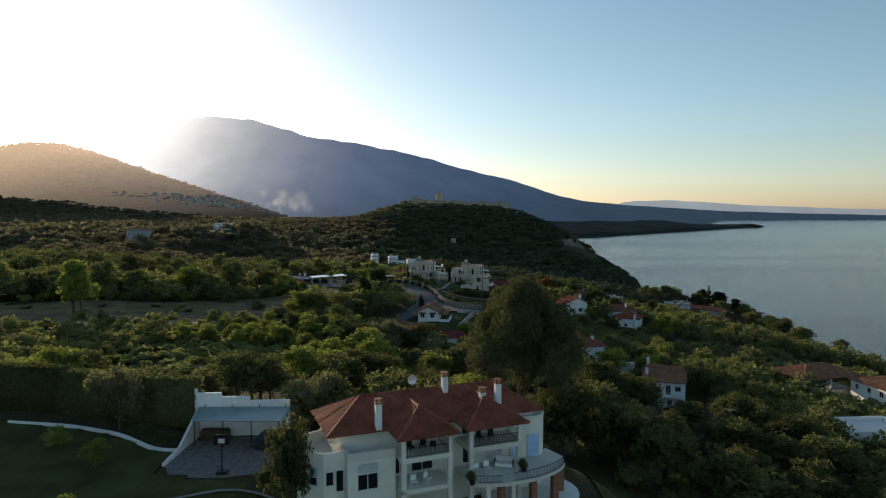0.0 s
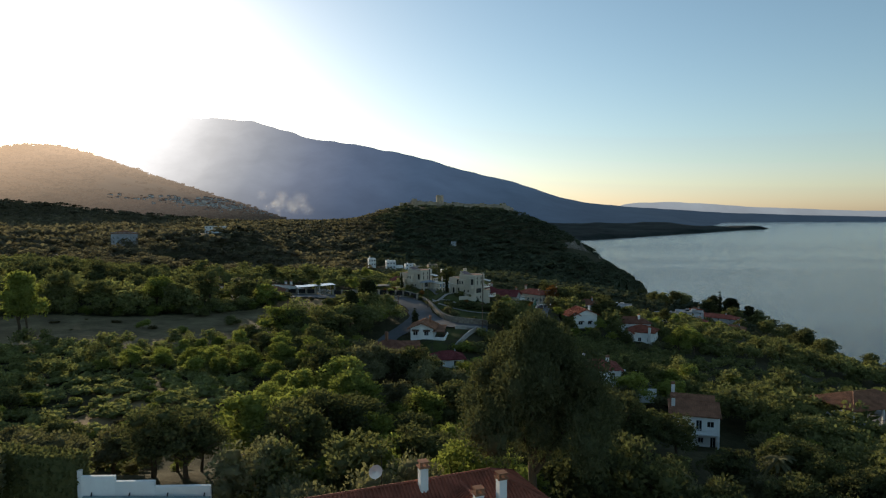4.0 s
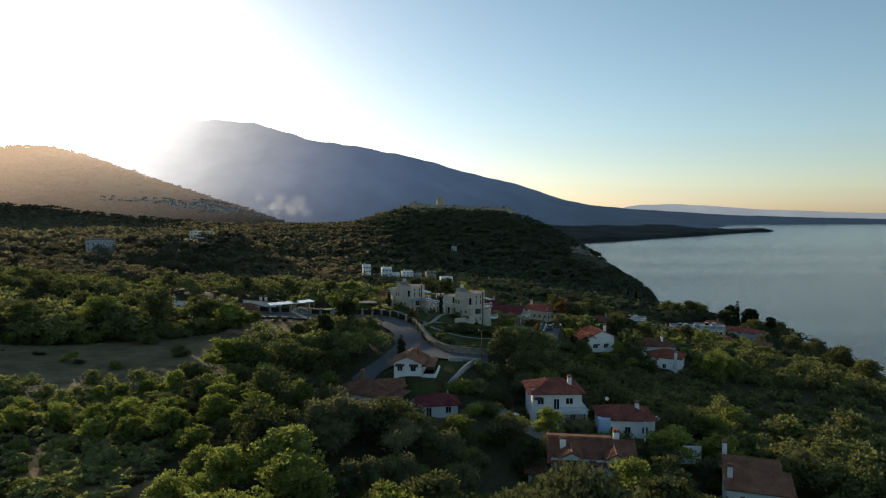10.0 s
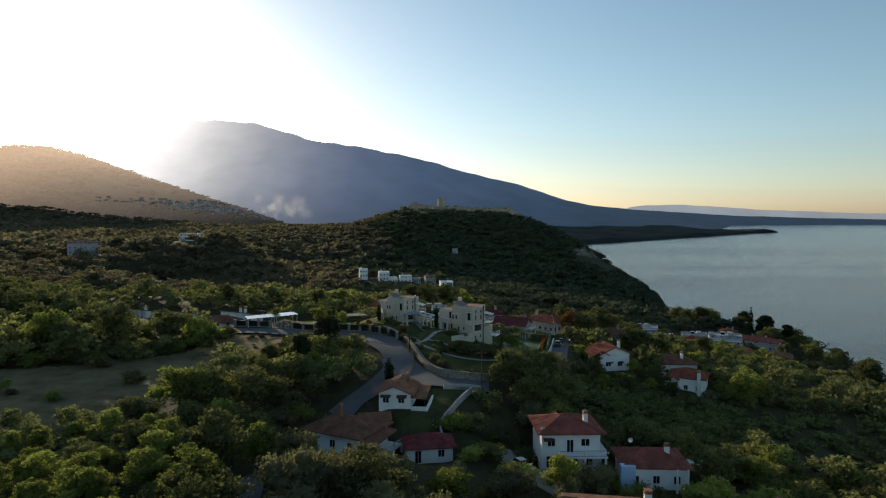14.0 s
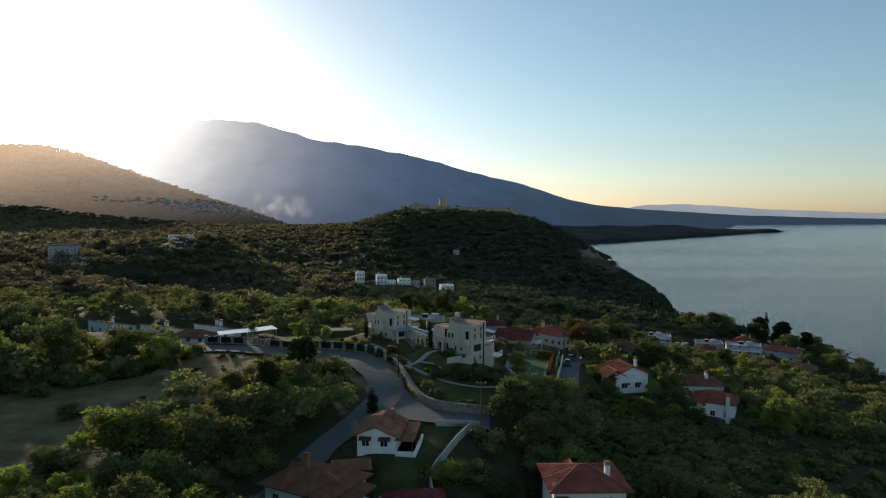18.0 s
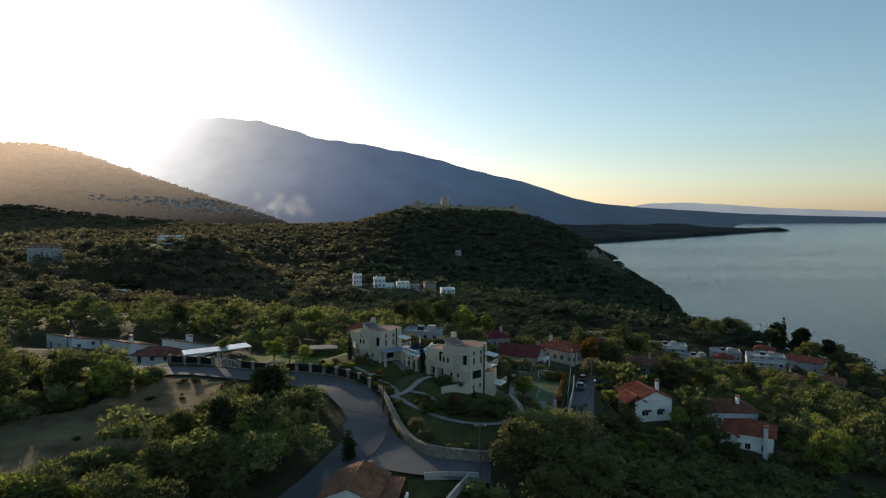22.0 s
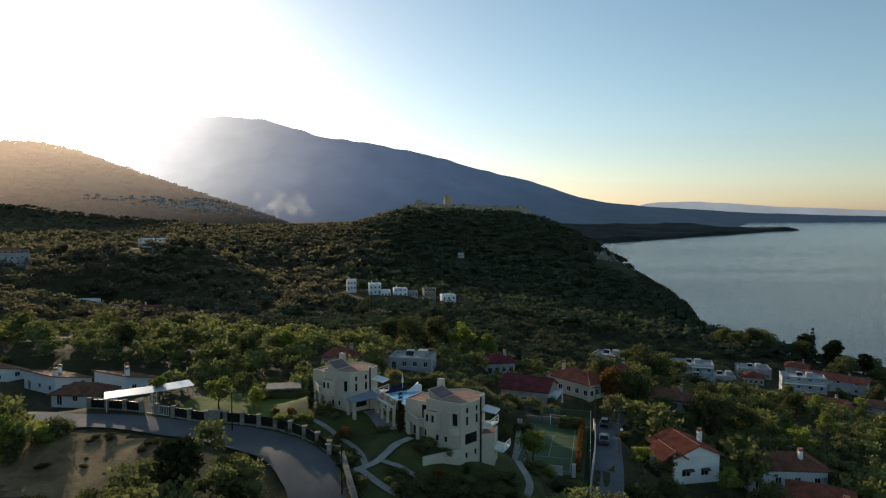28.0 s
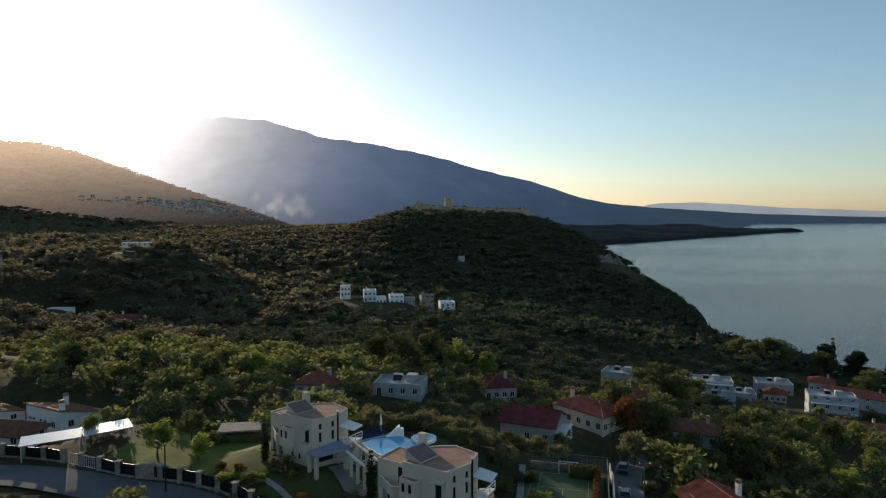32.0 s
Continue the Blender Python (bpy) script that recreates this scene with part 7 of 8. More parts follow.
# ---- village houses ----
def house_b(ob):
    """Front balcony, posts, stair and chimney of the rose-roofed house."""
    slab_part(ob, "balcony", -2.2, -6.2, 2.75, 5.7, -4.26, 3.0, M_WHITE)
    slab_part(ob, "side_balcony", 4.92, -4.24, 2.75, 6.4, 4.0, 3.0, M_WHITE)
    railing(ob, [(-2.2, -6.1), (5.6, -6.1), (6.3, -4.0), (6.3, 3.9)], 3.0, 1.0, M_IRON)
    columns(ob, [(-2.0, -6.0), (2.0, -6.0), (5.4, -6.0), (6.2, 0), (6.2, 3.8)], -1.0, 2.74, M_WHITE)
    columns(ob, [(-2.0, -6.0)], 3.0, 6.4, M_WHITE, 0.06)
    slab_part(ob, "terrace", -4.9, -6.6, -0.2, -2.4, -4.27, 0.35, M_STONE)
    awning(ob, -4.6, -4.28, 5.6, 1.6, 0.7, M_BROWNWOOD)
    dish(ob, -4.6, -3.6, 6.9)
    roof(ob, "gable_y", 1.6, 2.2, 6.6, M_TILE_ROSE, 0.8, 0.2, ox=-1.0, oy=3.2, wall=M_WHITE)


def house_c(ob):
    slab_part(ob, "terrace", 5.0, -4.6, -0.6, 12.0, 3.0, 0.1, M_PAVE)
    slab_part(ob, "side_wall", 5.1, -9.0, -2.6, 11.8, -8.7, 0.6, M_WHITE)
    railing(ob, [(5.1, -4.4), (11.8, -4.4)], 0.1, 0.9, M_METAL)
    columns(ob, [(4.6, -4.5), (3.0, -4.5)], -0.5, 3.6, M_WHITE)
    slab_part(ob, "blue_room", -5.6, -4.6, -1.5, -3.4, -3.2, 3.9, M_SHUT, "pale blue painted room front")
    dish(ob, -3.0, 1.0, 6.2)
    slab_part(ob, "shed", 6.2, 3.4, -1.0, 8.2, 5.2, 1.6, M_WHITE)
    slab_part(ob, "shed", 9.4, 4.6, -1.0, 11.2, 6.2, 1.4, M_WHITE)


def house_a(ob):
    """Dormers, lower wing and flat ridge band of the brown-roofed house."""
    for x in (-3.2, 3.4):
        block(ob, 2.6, 2.6, 3.4, 5.9, M_WHITE, [("S", 0.3, 4.1, 2.0, 1.3, "win")], ox=x, oy=-4.2, name="dormer")
        roof(ob, "gable_y", 2.6, 3.6, 5.9, M_TILE_BROWN, 0.9, 0.45, ox=x, oy=-3.8, wall=M_WHITE)
        slab_part(ob, "balcony", x - 1.6, -6.8, 2.9, x + 1.6, -5.52, 3.1, M_WHITE)
        railing(ob, [(x - 1.5, -6.7), (x + 1.5, -6.7)], 3.1, 0.9, M_METAL)
    block(ob, 4.2, 5.0, -1.5, 3.0, M_WHITE, row_of("S", 4.2, 2, 0.9), ox=-7.6, oy=-2.6, name="side_wing")
    roof(ob, "hip", 4.2, 5.0, 3.0, M_TILE_BROWN, 1.2, 0.6, ox=-7.6, oy=-2.6)
    chimney(ob, -4.4, -2.2, 4.4, 7.6, M_WHITE, 0.45)
    chimney(ob, 4.0, 0.4, 6.0, 8.2, M_WHITE, 0.45)
    # lighter tile strip added along the ridge for the sun on it
    mb = MB()
    mb.box(-6.9, -0.2, 7.05, 3.2, 0.9, 7.35)
    part("ridge_band", mb, M_TILE_OLD, ob, "orange tile strip standing for the sunlit roof ridge")


def house_rh(ob):
    """Balcony with white balusters, outside stair, lower rear roof."""
    slab_part(ob, "balcony", -0.6, -6.0, 2.85, 4.5, -4.52, 3.05, M_WHITE)
    railing(ob, [(-0.6, -5.9), (4.4, -5.9)], 3.05, 0.95, M_WHITE, 0.35)
    railing(ob, [(4.4, -5.9), (4.4, -4.6)], 3.05, 0.95, M_WHITE, 0.35)
    columns(ob, [(4.3, -5.8), (-0.4, -5.8)], -1.5, 2.84, M_WHITE)
    columns(ob, [(4.3, -5.8)], 3.05, 6.3, M_WHITE)
    st = MB()
    for i in range(14):
        st.box(-3.4 + i * 0.2, -5.7, -1.4 + i * 0.3, -3.1 + i * 0.2, -4.6, -1.1 + i * 0.3)
    part("outside_stair", st, M_WHITE, ob)
    block(ob, 8.0, 5.0, -1.5, 6.0, M_WHITE, row_of("E", 5, 2, 3.9), ox=0.2, oy=6.82, name="rear_wing")
    roof(ob, "gable_x", 8.0, 5.0, 6.0, M_TILE_OLD, 1.4, 0.4, ox=0.2, oy=6.82, wall=M_WHITE)


def house_road(ob):
    """Awnings, verandah and low garden wall of the bungalow by the road."""
    awning(ob, -2.6, -3.77, 2.5, 1.9, 0.8, M_BROWNWOOD)
    awning(ob, 0.4, -3.77, 2.5, 1.9, 0.8, M_BROWNWOOD)
    slab_part(ob, "verandah_floor", 3.02, -4.6, -1.2, 6.2, 3.4, -0.1, M_PAVE)
    roof(ob, "shed", 2.6, 6.8, 2.1, M_TILE_OLD, 0.6, 0.2, ox=4.4, oy=-0.2)
    columns(ob, [(5.6, -3.3), (5.6, 0), (5.6, 3.0)], -0.1, 2.1, M_BROWNWOOD, 0.08)
    slab_part(ob, "low_wall", 6.0, -4.6, -0.1, 6.3, 3.4, 0.7, M_WHITE)
    slab_part(ob, "low_wall", 3.2, -4.7, -0.1, 6.0, -4.45, 0.7, M_WHITE)
    chimney(ob, 1.6, 1.5, 3.0, 5.0, M_TILE_OLD, 0.25)


def house_h(ob):
    """Terrace with posts, side roof and tall chimney of the dark-roofed house."""
    slab_part(ob, "terrace", 5.6, -5.6, 0.0, 8.6, 4.0, 0.3, M_WHITE)
    columns(ob, [(8.4, -5.4), (8.4, -1.0), (8.4, 3.8), (5.8, -5.4)], -3.6, 0.0, M_WHITE, 0.2)
    railing(ob, [(5.7, -5.5), (8.5, -5.5), (8.5, 3.9)], 0.3, 0.95, M_METAL)
    roof(ob, "shed", 2.8, 6.0, 2.6, M_TILE_BROWN, 0.7, 0.2, ox=7.0, oy=-1.0)
    columns(ob, [(8.2, -3.8), (8.2, 1.8)], 0.3, 2.6, M_IRON, 0.05)
    chimney(ob, -1.0, -0.6, 3.8, 6.6, M_TILE_OLD, 0.3)
    slab_part(ob, "front_balcony", -5.4, -5.9, -0.2, 3.0, -4.52, 0.05, M_WHITE)
    railing(ob, [(-5.3, -5.8), (2.9, -5.8)], 0.05, 0.9, M_METAL)


def house_d(ob):
    roof(ob, "gable_y", 4.2, 5.0, 4.4, M_TILE, 1.6, 0.5, ox=-4.4, oy=-1.8)
    awning(ob, -2.8, -4.53, 2.6, 2.0, 0.5, M_BROWNWOOD)
    awning(ob, 0.8, -4.53, 2.6, 1.6, 0.5, M_BROWNWOOD)
    slab_part(ob, "wall_fin", -4.7, -4.6, -1.5, -4.3, -2.0, 5.2, M_WHITE)
    slab_part(ob, "terrace", -9.5, -6.8, -1.0, -3.0, -4.56, -0.2, M_PAVE)


def house_e(ob):
    chimney(ob, 3.4, -4.5, -1.5, 6.2, M_WHITE, 0.42)
    roof(ob, "gable_y", 3.4, 4.0, 3.6, M_TILE, 1.3, 0.4, ox=-3.6, oy=-3.4, wall=M_WHITE)
    block(ob, 3.2, 3.0, -1.5, 3.6, M_WHITE, [("S", 0.8, 1.0, 1.6, 1.4, "win")], ox=-3.6, oy=-3.9, name="porch_wall")


def house_f(ob):
    slab_part(ob, "balcony", 5.52, -3.6, 2.4, 7.6, 3.0, 2.6, M_WHITE)
    slab_part(ob, "balcony", 5.52, -3.6, -0.2, 7.6, 3.0, 0.0, M_WHITE)
    railing(ob, [(5.6, -3.5), (7.5, -3.5), (7.5, 2.9)], 2.6, 0.9, M_WHITE)
    columns(ob, [(7.4, -3.4), (7.4, 2.8)], -1.5, 2.4, M_WHITE)


def flat_house(ob):
    solar(ob, -2.0, 0.5, ob["roof_z"] + 0.2)
    slab_part(ob, "roof_room", 1.2, 0.4, ob["roof_z"] + 0.003, 3.6, 2.8, ob["roof_z"] + 1.5, M_DULLWHITE)


# white plaster greyed in colour for houses that stand in shade
M_DULLWHITE = surface("shaded_white_plaster", (0.38, 0.39, 0.40), 0.9, vary=0.2, scale=0.4, bump=0.1)


def village():
    H = house
    H(52.2, 147.6, 37.4, -18, 8.6, 8.6, 6.2, "gable_x", M_TILE_OLD, M_WHITE, 1.7, "white two-storey house with weathered tiles and baluster balcony", chimneys=[(-3.9, -2, 8.8), (-3.6, 9, 8.8)], extra=house_rh,
      openings=[("S", 1.6, 4.0, 0.8, 1.2, "sill"), ("S", 4.6, 3.1, 1.1, 2.2, "door"), ("S", 6.6, 4.0, 1.3, 1.2, "win"), ("S", 5.0, 0.8, 1.0, 1.1, "sill"), ("S", 7.2, 0.1, 1.0, 2.0, "door"), *row_of("W", 8.6, 2, 4.0), *row_of("E", 8.6, 2, 4.0)])
    H(25.8, 178.6, 43.5, 2, 9.8, 8.5, 6.4, "hip", M_TILE_ROSE, M_WHITE, 1.9, "white two-storey house with a rose tile hip roof and balcony", eave=0.8, chimneys=[(3.0, -1.6, 8.9)], extra=house_b,
      openings=[("S", 1.0, 4.1, 1.3, 1.4, "sill"), ("S", 4.2, 3.05, 1.2, 2.2, "door"), ("S", 6.6, 4.1, 1.5, 1.3, "win"), ("S", 0.8, 0.5, 2.0, 2.0, "win"), ("S", 5.0, 0.2, 1.1, 2.1, "door"), ("S", 7.4, 0.8, 1.2, 1.3, "win"), *row_of("W", 8.5, 2, 4.0), *row_of("E", 8.5, 2, 4.0)])
    H(38.4, 172.0, 43.0, -3, 9.6, 7.6, 3.6, "hip", M_TILE_ROSE, M_WHITE, 1.7, "low white house with a rose-red hip roof", eave=0.7, chimneys=[(2.4, -0.6, 5.9)], extra=house_c)
    H(27, 150, 42.4, -8, 12.5, 9, 4.6, "gable_x", M_TILE_BROWN, M_WHITE, 2.4, "white house with a large brown tile roof and dormers", extra=house_a)
    H(-4.0, 190.2, 50.3, -6, 6.0, 7.5, 2.7, "gable_y", M_TILE_OLD, M_WHITE, 1.6, "white bungalow with a weathered tile roof beside the road", eave=0.8, extra=house_road,
      openings=[("S", 0.7, 0.9, 1.2, 1.1, "win"), ("S", 3.6, 0.9, 1.2, 1.1, "win"), ("E", 2.0, 0.05, 1.0, 2.1, "door"), ("E", 4.4, 0.9, 1.1, 1.1, "sill"), *row_of("W", 7.5, 2, 0.9)])
    H(-11.6, 176.6, 47.0, -27, 10.6, 8.6, 3.3, "hip", M_TILE_BROWN, M_WHITE, 1.7, "white house with a dark brown hip roof and terrace", eave=0.8, below=3.5, extra=house_h)
    H(2.2, 174.6, 45.6, 8, 7.6, 5.2, 2.6, "hip", M_TILE_PLUM, M_WHITE, 1.5, "small white garden house with a dark red roof", eave=0.6, wins=1)
    H(52.8, 256.4, 41.6, 12, 8.6, 9, 4.8, "gable_y", M_TILE, M_WHITE, 2.1, "white house with a red tile gable roof", chimneys=[(3.4, 0.5, 7.6)], extra=house_d,
      openings=[("S", 1.3, 1.2, 1.7, 1.3, "win"), ("S", 5.0, 1.2, 1.5, 1.3, "win"), *row_of("W", 9, 2, 1.2), *row_of("E", 9, 2, 1.2)])
    H(71.8, 259.6, 39.0, -2, 14, 8, 3.6, "hip", M_TILE_BROWN, M_WHITE, 2.0, "white house with a broad brown tile roof", chimneys=[(3.2, -1.5, 6.4)], wins=3)
    H(72.8, 247.2, 37.4, -28, 9.6, 8.2, 4.2, "hip", M_TILE, M_WHITE, 2.0, "white house with a red tile roof and a stout chimney", extra=house_e)
    H(27.5, 288, 45.4, -22, 11, 8.5, 3.8, "gable_x", M_TILE_PLUM, M_IVORY_DULL, 2.3, "grey-rose plastered house with a plum red gable roof and balconies", chimneys=[(4.4, 1.0, 6.8)], extra=house_f)
    H(41, 297, 45.2, -50, 13, 8, 3.8, "hip", M_TILE_ROSE, M_CREAM, 1.8, "long cream house with a rose tile roof", chimneys=[(-5, 0, 6.6)], wins=4)
    H(52, 309, 44.0, -40, 8, 7, 4.4, "hip", M_TILE_ROSE, M_CREAM, 1.7, "cream house with a rose tile roof", chimneys=[(0, 1, 7.0)])
    H(-78.2, 276.8, 51.0, -28, 12, 8, 2.1, "shed_back", M_TILE_OLD, M_WHITE, 2.1, "white bungalow with a sloping tile roof and chimney", chimneys=[(5.0, -3.2, 5.3), (-1, 1, 4.4)], eave=0.4)
    H(-62, 275.6, 51.2, -26, 10.5, 8, 2.2, "shed_back", M_TILE_OLD, M_WHITE, 2.2, "white bungalow with clerestory windows and chimney", chimneys=[(4.6, -3.2, 5.6), (-2.0, 1.5, 4.8)], eave=0.4,
      openings=[("S", 0.6, 1.4, 1.0, 0.6, "win"), ("S", 1.8, 1.4, 1.0, 0.6, "win"), ("S", 4.0, 1.4, 1.0, 0.6, "win"), ("S", 5.2, 1.4, 1.0, 0.6, "win"), ("S", 7.6, 0.8, 1.2, 1.2, "win"), *row_of("E", 8, 2, 0.9)])
    H(-64.8, 264.6, 51.6, -4, 10, 6, 2.2, "hip", M_TILE_BROWN, M_WHITE, 1.7, "low house with a brown tile roof")
    H(-98, 284, 51.0, -28, 12, 8, 2.1, "shed_back", M_TILE_OLD, M_WHITE, 2.1, "white cottage with a sloping tile roof among trees", chimneys=[(5.0, -3.2, 5.2)], eave=0.4)
    for x, y, rz, w, d, h, lab in ((105, 396, -16, 16, 10, 6.0, "white flat-roofed house with terraces"), (104, 385, -16, 11, 7, 3.2, "low white flat-roofed house"),
                                   (142.5, 383, -20, 15, 9, 7.6, "pale blue-white apartment block with balconies"), (66, 373, -30, 10, 8, 4.0, "white house with solar heater on the flat roof"),
                                   (148, 436, -14, 14, 10, 4.4, "low grey-white house with a flat roof"), (120, 402, -16, 9, 8, 3.4, "low white house with a flat roof"), (-1, 303, -8, 11, 8, 2.6, "pale flat-roofed house behind olive trees")):
        z = float(height(x, y))
        ob = H(x, y, z, rz, w, d, h, "flat", None, M_DULLWHITE, 0, lab, wins=3, below=3)
        ob["roof_z"] = h
        flat_house(ob)
        if h > 5:
            for k in range(int(h / 3)):
                slab_part(ob, "balcony", -w / 2 + 0.6, -d / 2 - 1.4, 2.7 + 3.0 * k, w / 2 - 0.6, -d / 2 - 0.004, 2.88 + 3.0 * k, M_WHITE)
                railing(ob, [(-w / 2 + 0.7, -d / 2 - 1.3), (w / 2 - 0.7, -d / 2 - 1.3)], 2.88 + 3.0 * k, 0.9, M_METAL)
    for x, y, rz, w, d, h, mat, lab in ((131, 349, -18, 15, 9, 3.8, M_TILE_ROSE, "ivory house with a broad rose tile roof"), (169, 410, -40, 26, 9, 5.0, M_TILE_ROSE, "long ivory house with a rose tile roof"),
                                        (162, 424, -30, 9, 8, 7.0, M_TILE, "ivory house with a steep red tile roof"), (64, 297, -24, 9, 7, 3.0, M_TILE_BROWN, "small house with a brown tile roof"),
                                        (163, 372, -28, 12, 8, 4.0, M_TILE_OLD, "house with a weathered tile roof near the shore"), (22, 318, 10, 8, 7, 3.4, M_TILE_PLUM, "small white house with a dark red roof and solar heater"),
                                        (-18, 296, -10, 9, 6, 3.0, M_TILE_ROSE, "low house with a rose roof hidden by trees"), (138, 414, -20, 8, 7, 3.4, M_TILE, "small house with a red tile roof")):
        H(x, y, float(height(x, y)), rz, w, d, h, "hip", mat, M_DULLWHITE, 1.9, lab, wins=3, chimneys=[(w / 4, 0, h + 2.6)], below=3)
    for x, y, z, w, h, mat, lab in ((-59, 546, 41.2, 6.0, 5.8, M_WHITE, "tall narrow white cubic house on the wooded slope"), (-42.5, 536, 39.6, 7.5, 6.2, M_WHITE, "white cubic house with a lower wing on the slope"),
                                    (-35.5, 533, 38.6, 6.0, 3.4, M_WHITE, "low white annexe beside a cubic house"), (-26.5, 535, 38.4, 8.5, 4.6, M_WHITE, "broad white flat-roofed house on the slope"),
                                    (-18.5, 536, 38.0, 5.5, 3.2, M_IVORY_DULL, "low dull plastered house on the slope"), (-8.5, 540, 37.4, 7.5, 5.0, M_STONE, "grey stone house on the wooded slope"), (3.5, 543, 35.2, 9.0, 2.8, M_WHITE, "long low white house on the slope")):
        H(x, y, z, 12, w, 8, h, "flat", None, mat, 0, lab, wins=2, chimneys=[(-w / 4, 1, h + 1.8)] if h > 4 else (), below=5)
    H(-139, 443, 41.0, 5, 22, 9, 3.0, "gable_x", M_TILE_ROSE, M_WHITE, 1.6, "long low house with a rose tile roof among trees", chimneys=[(-3, 0, 6)], wins=5)
    H(-154, 441, 41.4, 0, 10, 8, 3.4, "flat", None, M_WHITE, 0, "small white flat-roofed house among trees")
    H(-170, 440, 44.4, 0, 10, 8, 3.6, "flat", None, M_WHITE, 0, "small white house on the hillside")
    H(-221, 460, 60.0, 0, 13, 11, 10.5, "hip", M_TILE_OLD, M_DULLWHITE, 2.2, "tall white three-storey house on a hillside", wins=3, below=3)
    H(-188, 546, 68.5, 0, 16, 9, 5.0, "flat", None, M_WHITE, 0, "low white house on the ridge", wins=4, below=3)
    H(12, 748, float(height(12, 748)), 0, 6, 6, 3.6, "flat", None, M_DULLWHITE, 0, "small pale house alone on the wooded hill", below=3)
    # house by the shore with a red pavilion
    H(110.5, 151.5, 32.0, 8, 16, 11, 9.0, "hip", M_TILE_OLD, M_WHITE, 2.0, "white apartment house with balconies and tile roof", wins=3, below=3)
    H(85, 125.5, 33.2, 4, 15, 9, 6.0, "flat", None, M_WHITE, 0, "white house with a plain wall and flat roof", wins=1, below=6, openings=[("W", 3, 3, 1.1, 1.3, "sill"), ("E", 3, 3, 1.1, 1.3, "sill")])
    ob = thing("pavilion", pose(97, 163, 36.8, 0, 0, 14), "open pavilion with a red tile hip roof", "pavilion")
    columns(ob, [(-8, -5), (8, -5), (8, 5), (-8, 5), (0, -5), (0, 5)], -4, 4.0, M_WHITE, 0.2)
    roof(ob, "hip", 16, 10, 4.0, M_TILE_OLD, 2.4, 1.2)
    slab_part(ob, "floor", -8.5, -5.5, -4, 8.5, 5.5, 0.2, M_DULLWHITE)
    railing(ob, [(-8.3, -5.4), (8.3, -5.4)], 0.2, 1.0, M_BROWNWOOD)


village()


# ---- trees and woods ----
def near_line(x, y, pts, r):
    hit = np.zeros(np.shape(x), bool)
    for (x0, y0), (x1, y1) in zip(pts, pts[1:]):
        dx, dy = x1 - x0, y1 - y0
        t = np.clip(((x - x0) * dx + (y - y0) * dy) / (dx * dx + dy * dy), 0, 1)
        hit |= np.hypot(x - x0 - t * dx, y - y0 - t * dy) < r
    return hit


GARDEN = [(-56, 250), (-31, 243), (-19, 238), (-7, 227), (-1, 206), (4, 200), (15, 202), (25, 220), (30, 230), (34, 236), (42, 268), (24, 268), (6, 264), (-20, 262), (-52, 262)]
LAWN_S = [(-8, 183), (12, 200), (13, 196), (5, 178), (0, 178)]
BUNGALOWS = [(-108, 254), (-48, 252), (-46, 276), (-62, 286), (-108, 294)]
HH_FRONT = [(-19, 158), (8, 158), (9, 172), (-3, 184), (-12, 186), (-19, 174)]
GROVE = [(-4, 258), (21, 256), (40, 268), (50, 296), (34, 304), (16, 296), (-6, 286)]
HC_FRONT = [(40, 118), (52, 116), (61, 147), (46, 147)]
COURT_D = [(42, 240), (64, 240), (64, 256), (42, 256)]
VILLA_GARDEN = [(-75, 20), (-70, 82), (-30, 80), (-12, 76), (13, 79), (15, 89), (26, 89), (36, 77), (50, 60), (54, 20)]
HOUSES = [(ob.matrix_basis.translation.x, ob.matrix_basis.translation.y) for ob in bpy.data.objects if ob.parent is None and ob.get("category") in ("house", "pavilion", "shelter")]


def clear(x, y, pad=7.0):
    """Where wild trees may stand."""
    ok = (coast(y) - x > 5) & ~near_line(x, y, ROAD[:9], 5.6) & ~near_line(x, y, ROAD[8:], 3.4) & ~near_line(x, y, LANE, 4.6) & ~near_line(x, y, DRIVE, 3.2) & ~near_line(x, y, APRON, 6.5)
    for poly in (FIELD, GARDEN, LAWN_S, VILLA_GARDEN, BUNGALOWS, COURT_D, HH_FRONT, GROVE, HC_FRONT):
        ok &= ~inside(x, y, poly)
    for px, py in HOUSES:
        ok &= (np.hypot(x - px, y - py) > pad) & ~((np.abs(x - px) < (5 if py < 400 else 9)) & (y < py) & (y > py - (10 if py < 400 else 42)))
    return ok


def scatter(seed, x0, x1, y0, y1, step, pad=7.0):
    rng = np.random.default_rng(seed)
    gx, gy = np.meshgrid(np.arange(x0, x1, step), np.arange(y0, y1, step))
    gx = gx.ravel() + rng.uniform(-0.48, 0.48, gx.size) * step
    gy = gy.ravel() + rng.uniform(-0.48, 0.48, gy.size) * step
    ok = clear(gx, gy, pad) & (np.abs(gx) < 0.76 * gy + 40)
    return gx[ok], gy[ok], rng


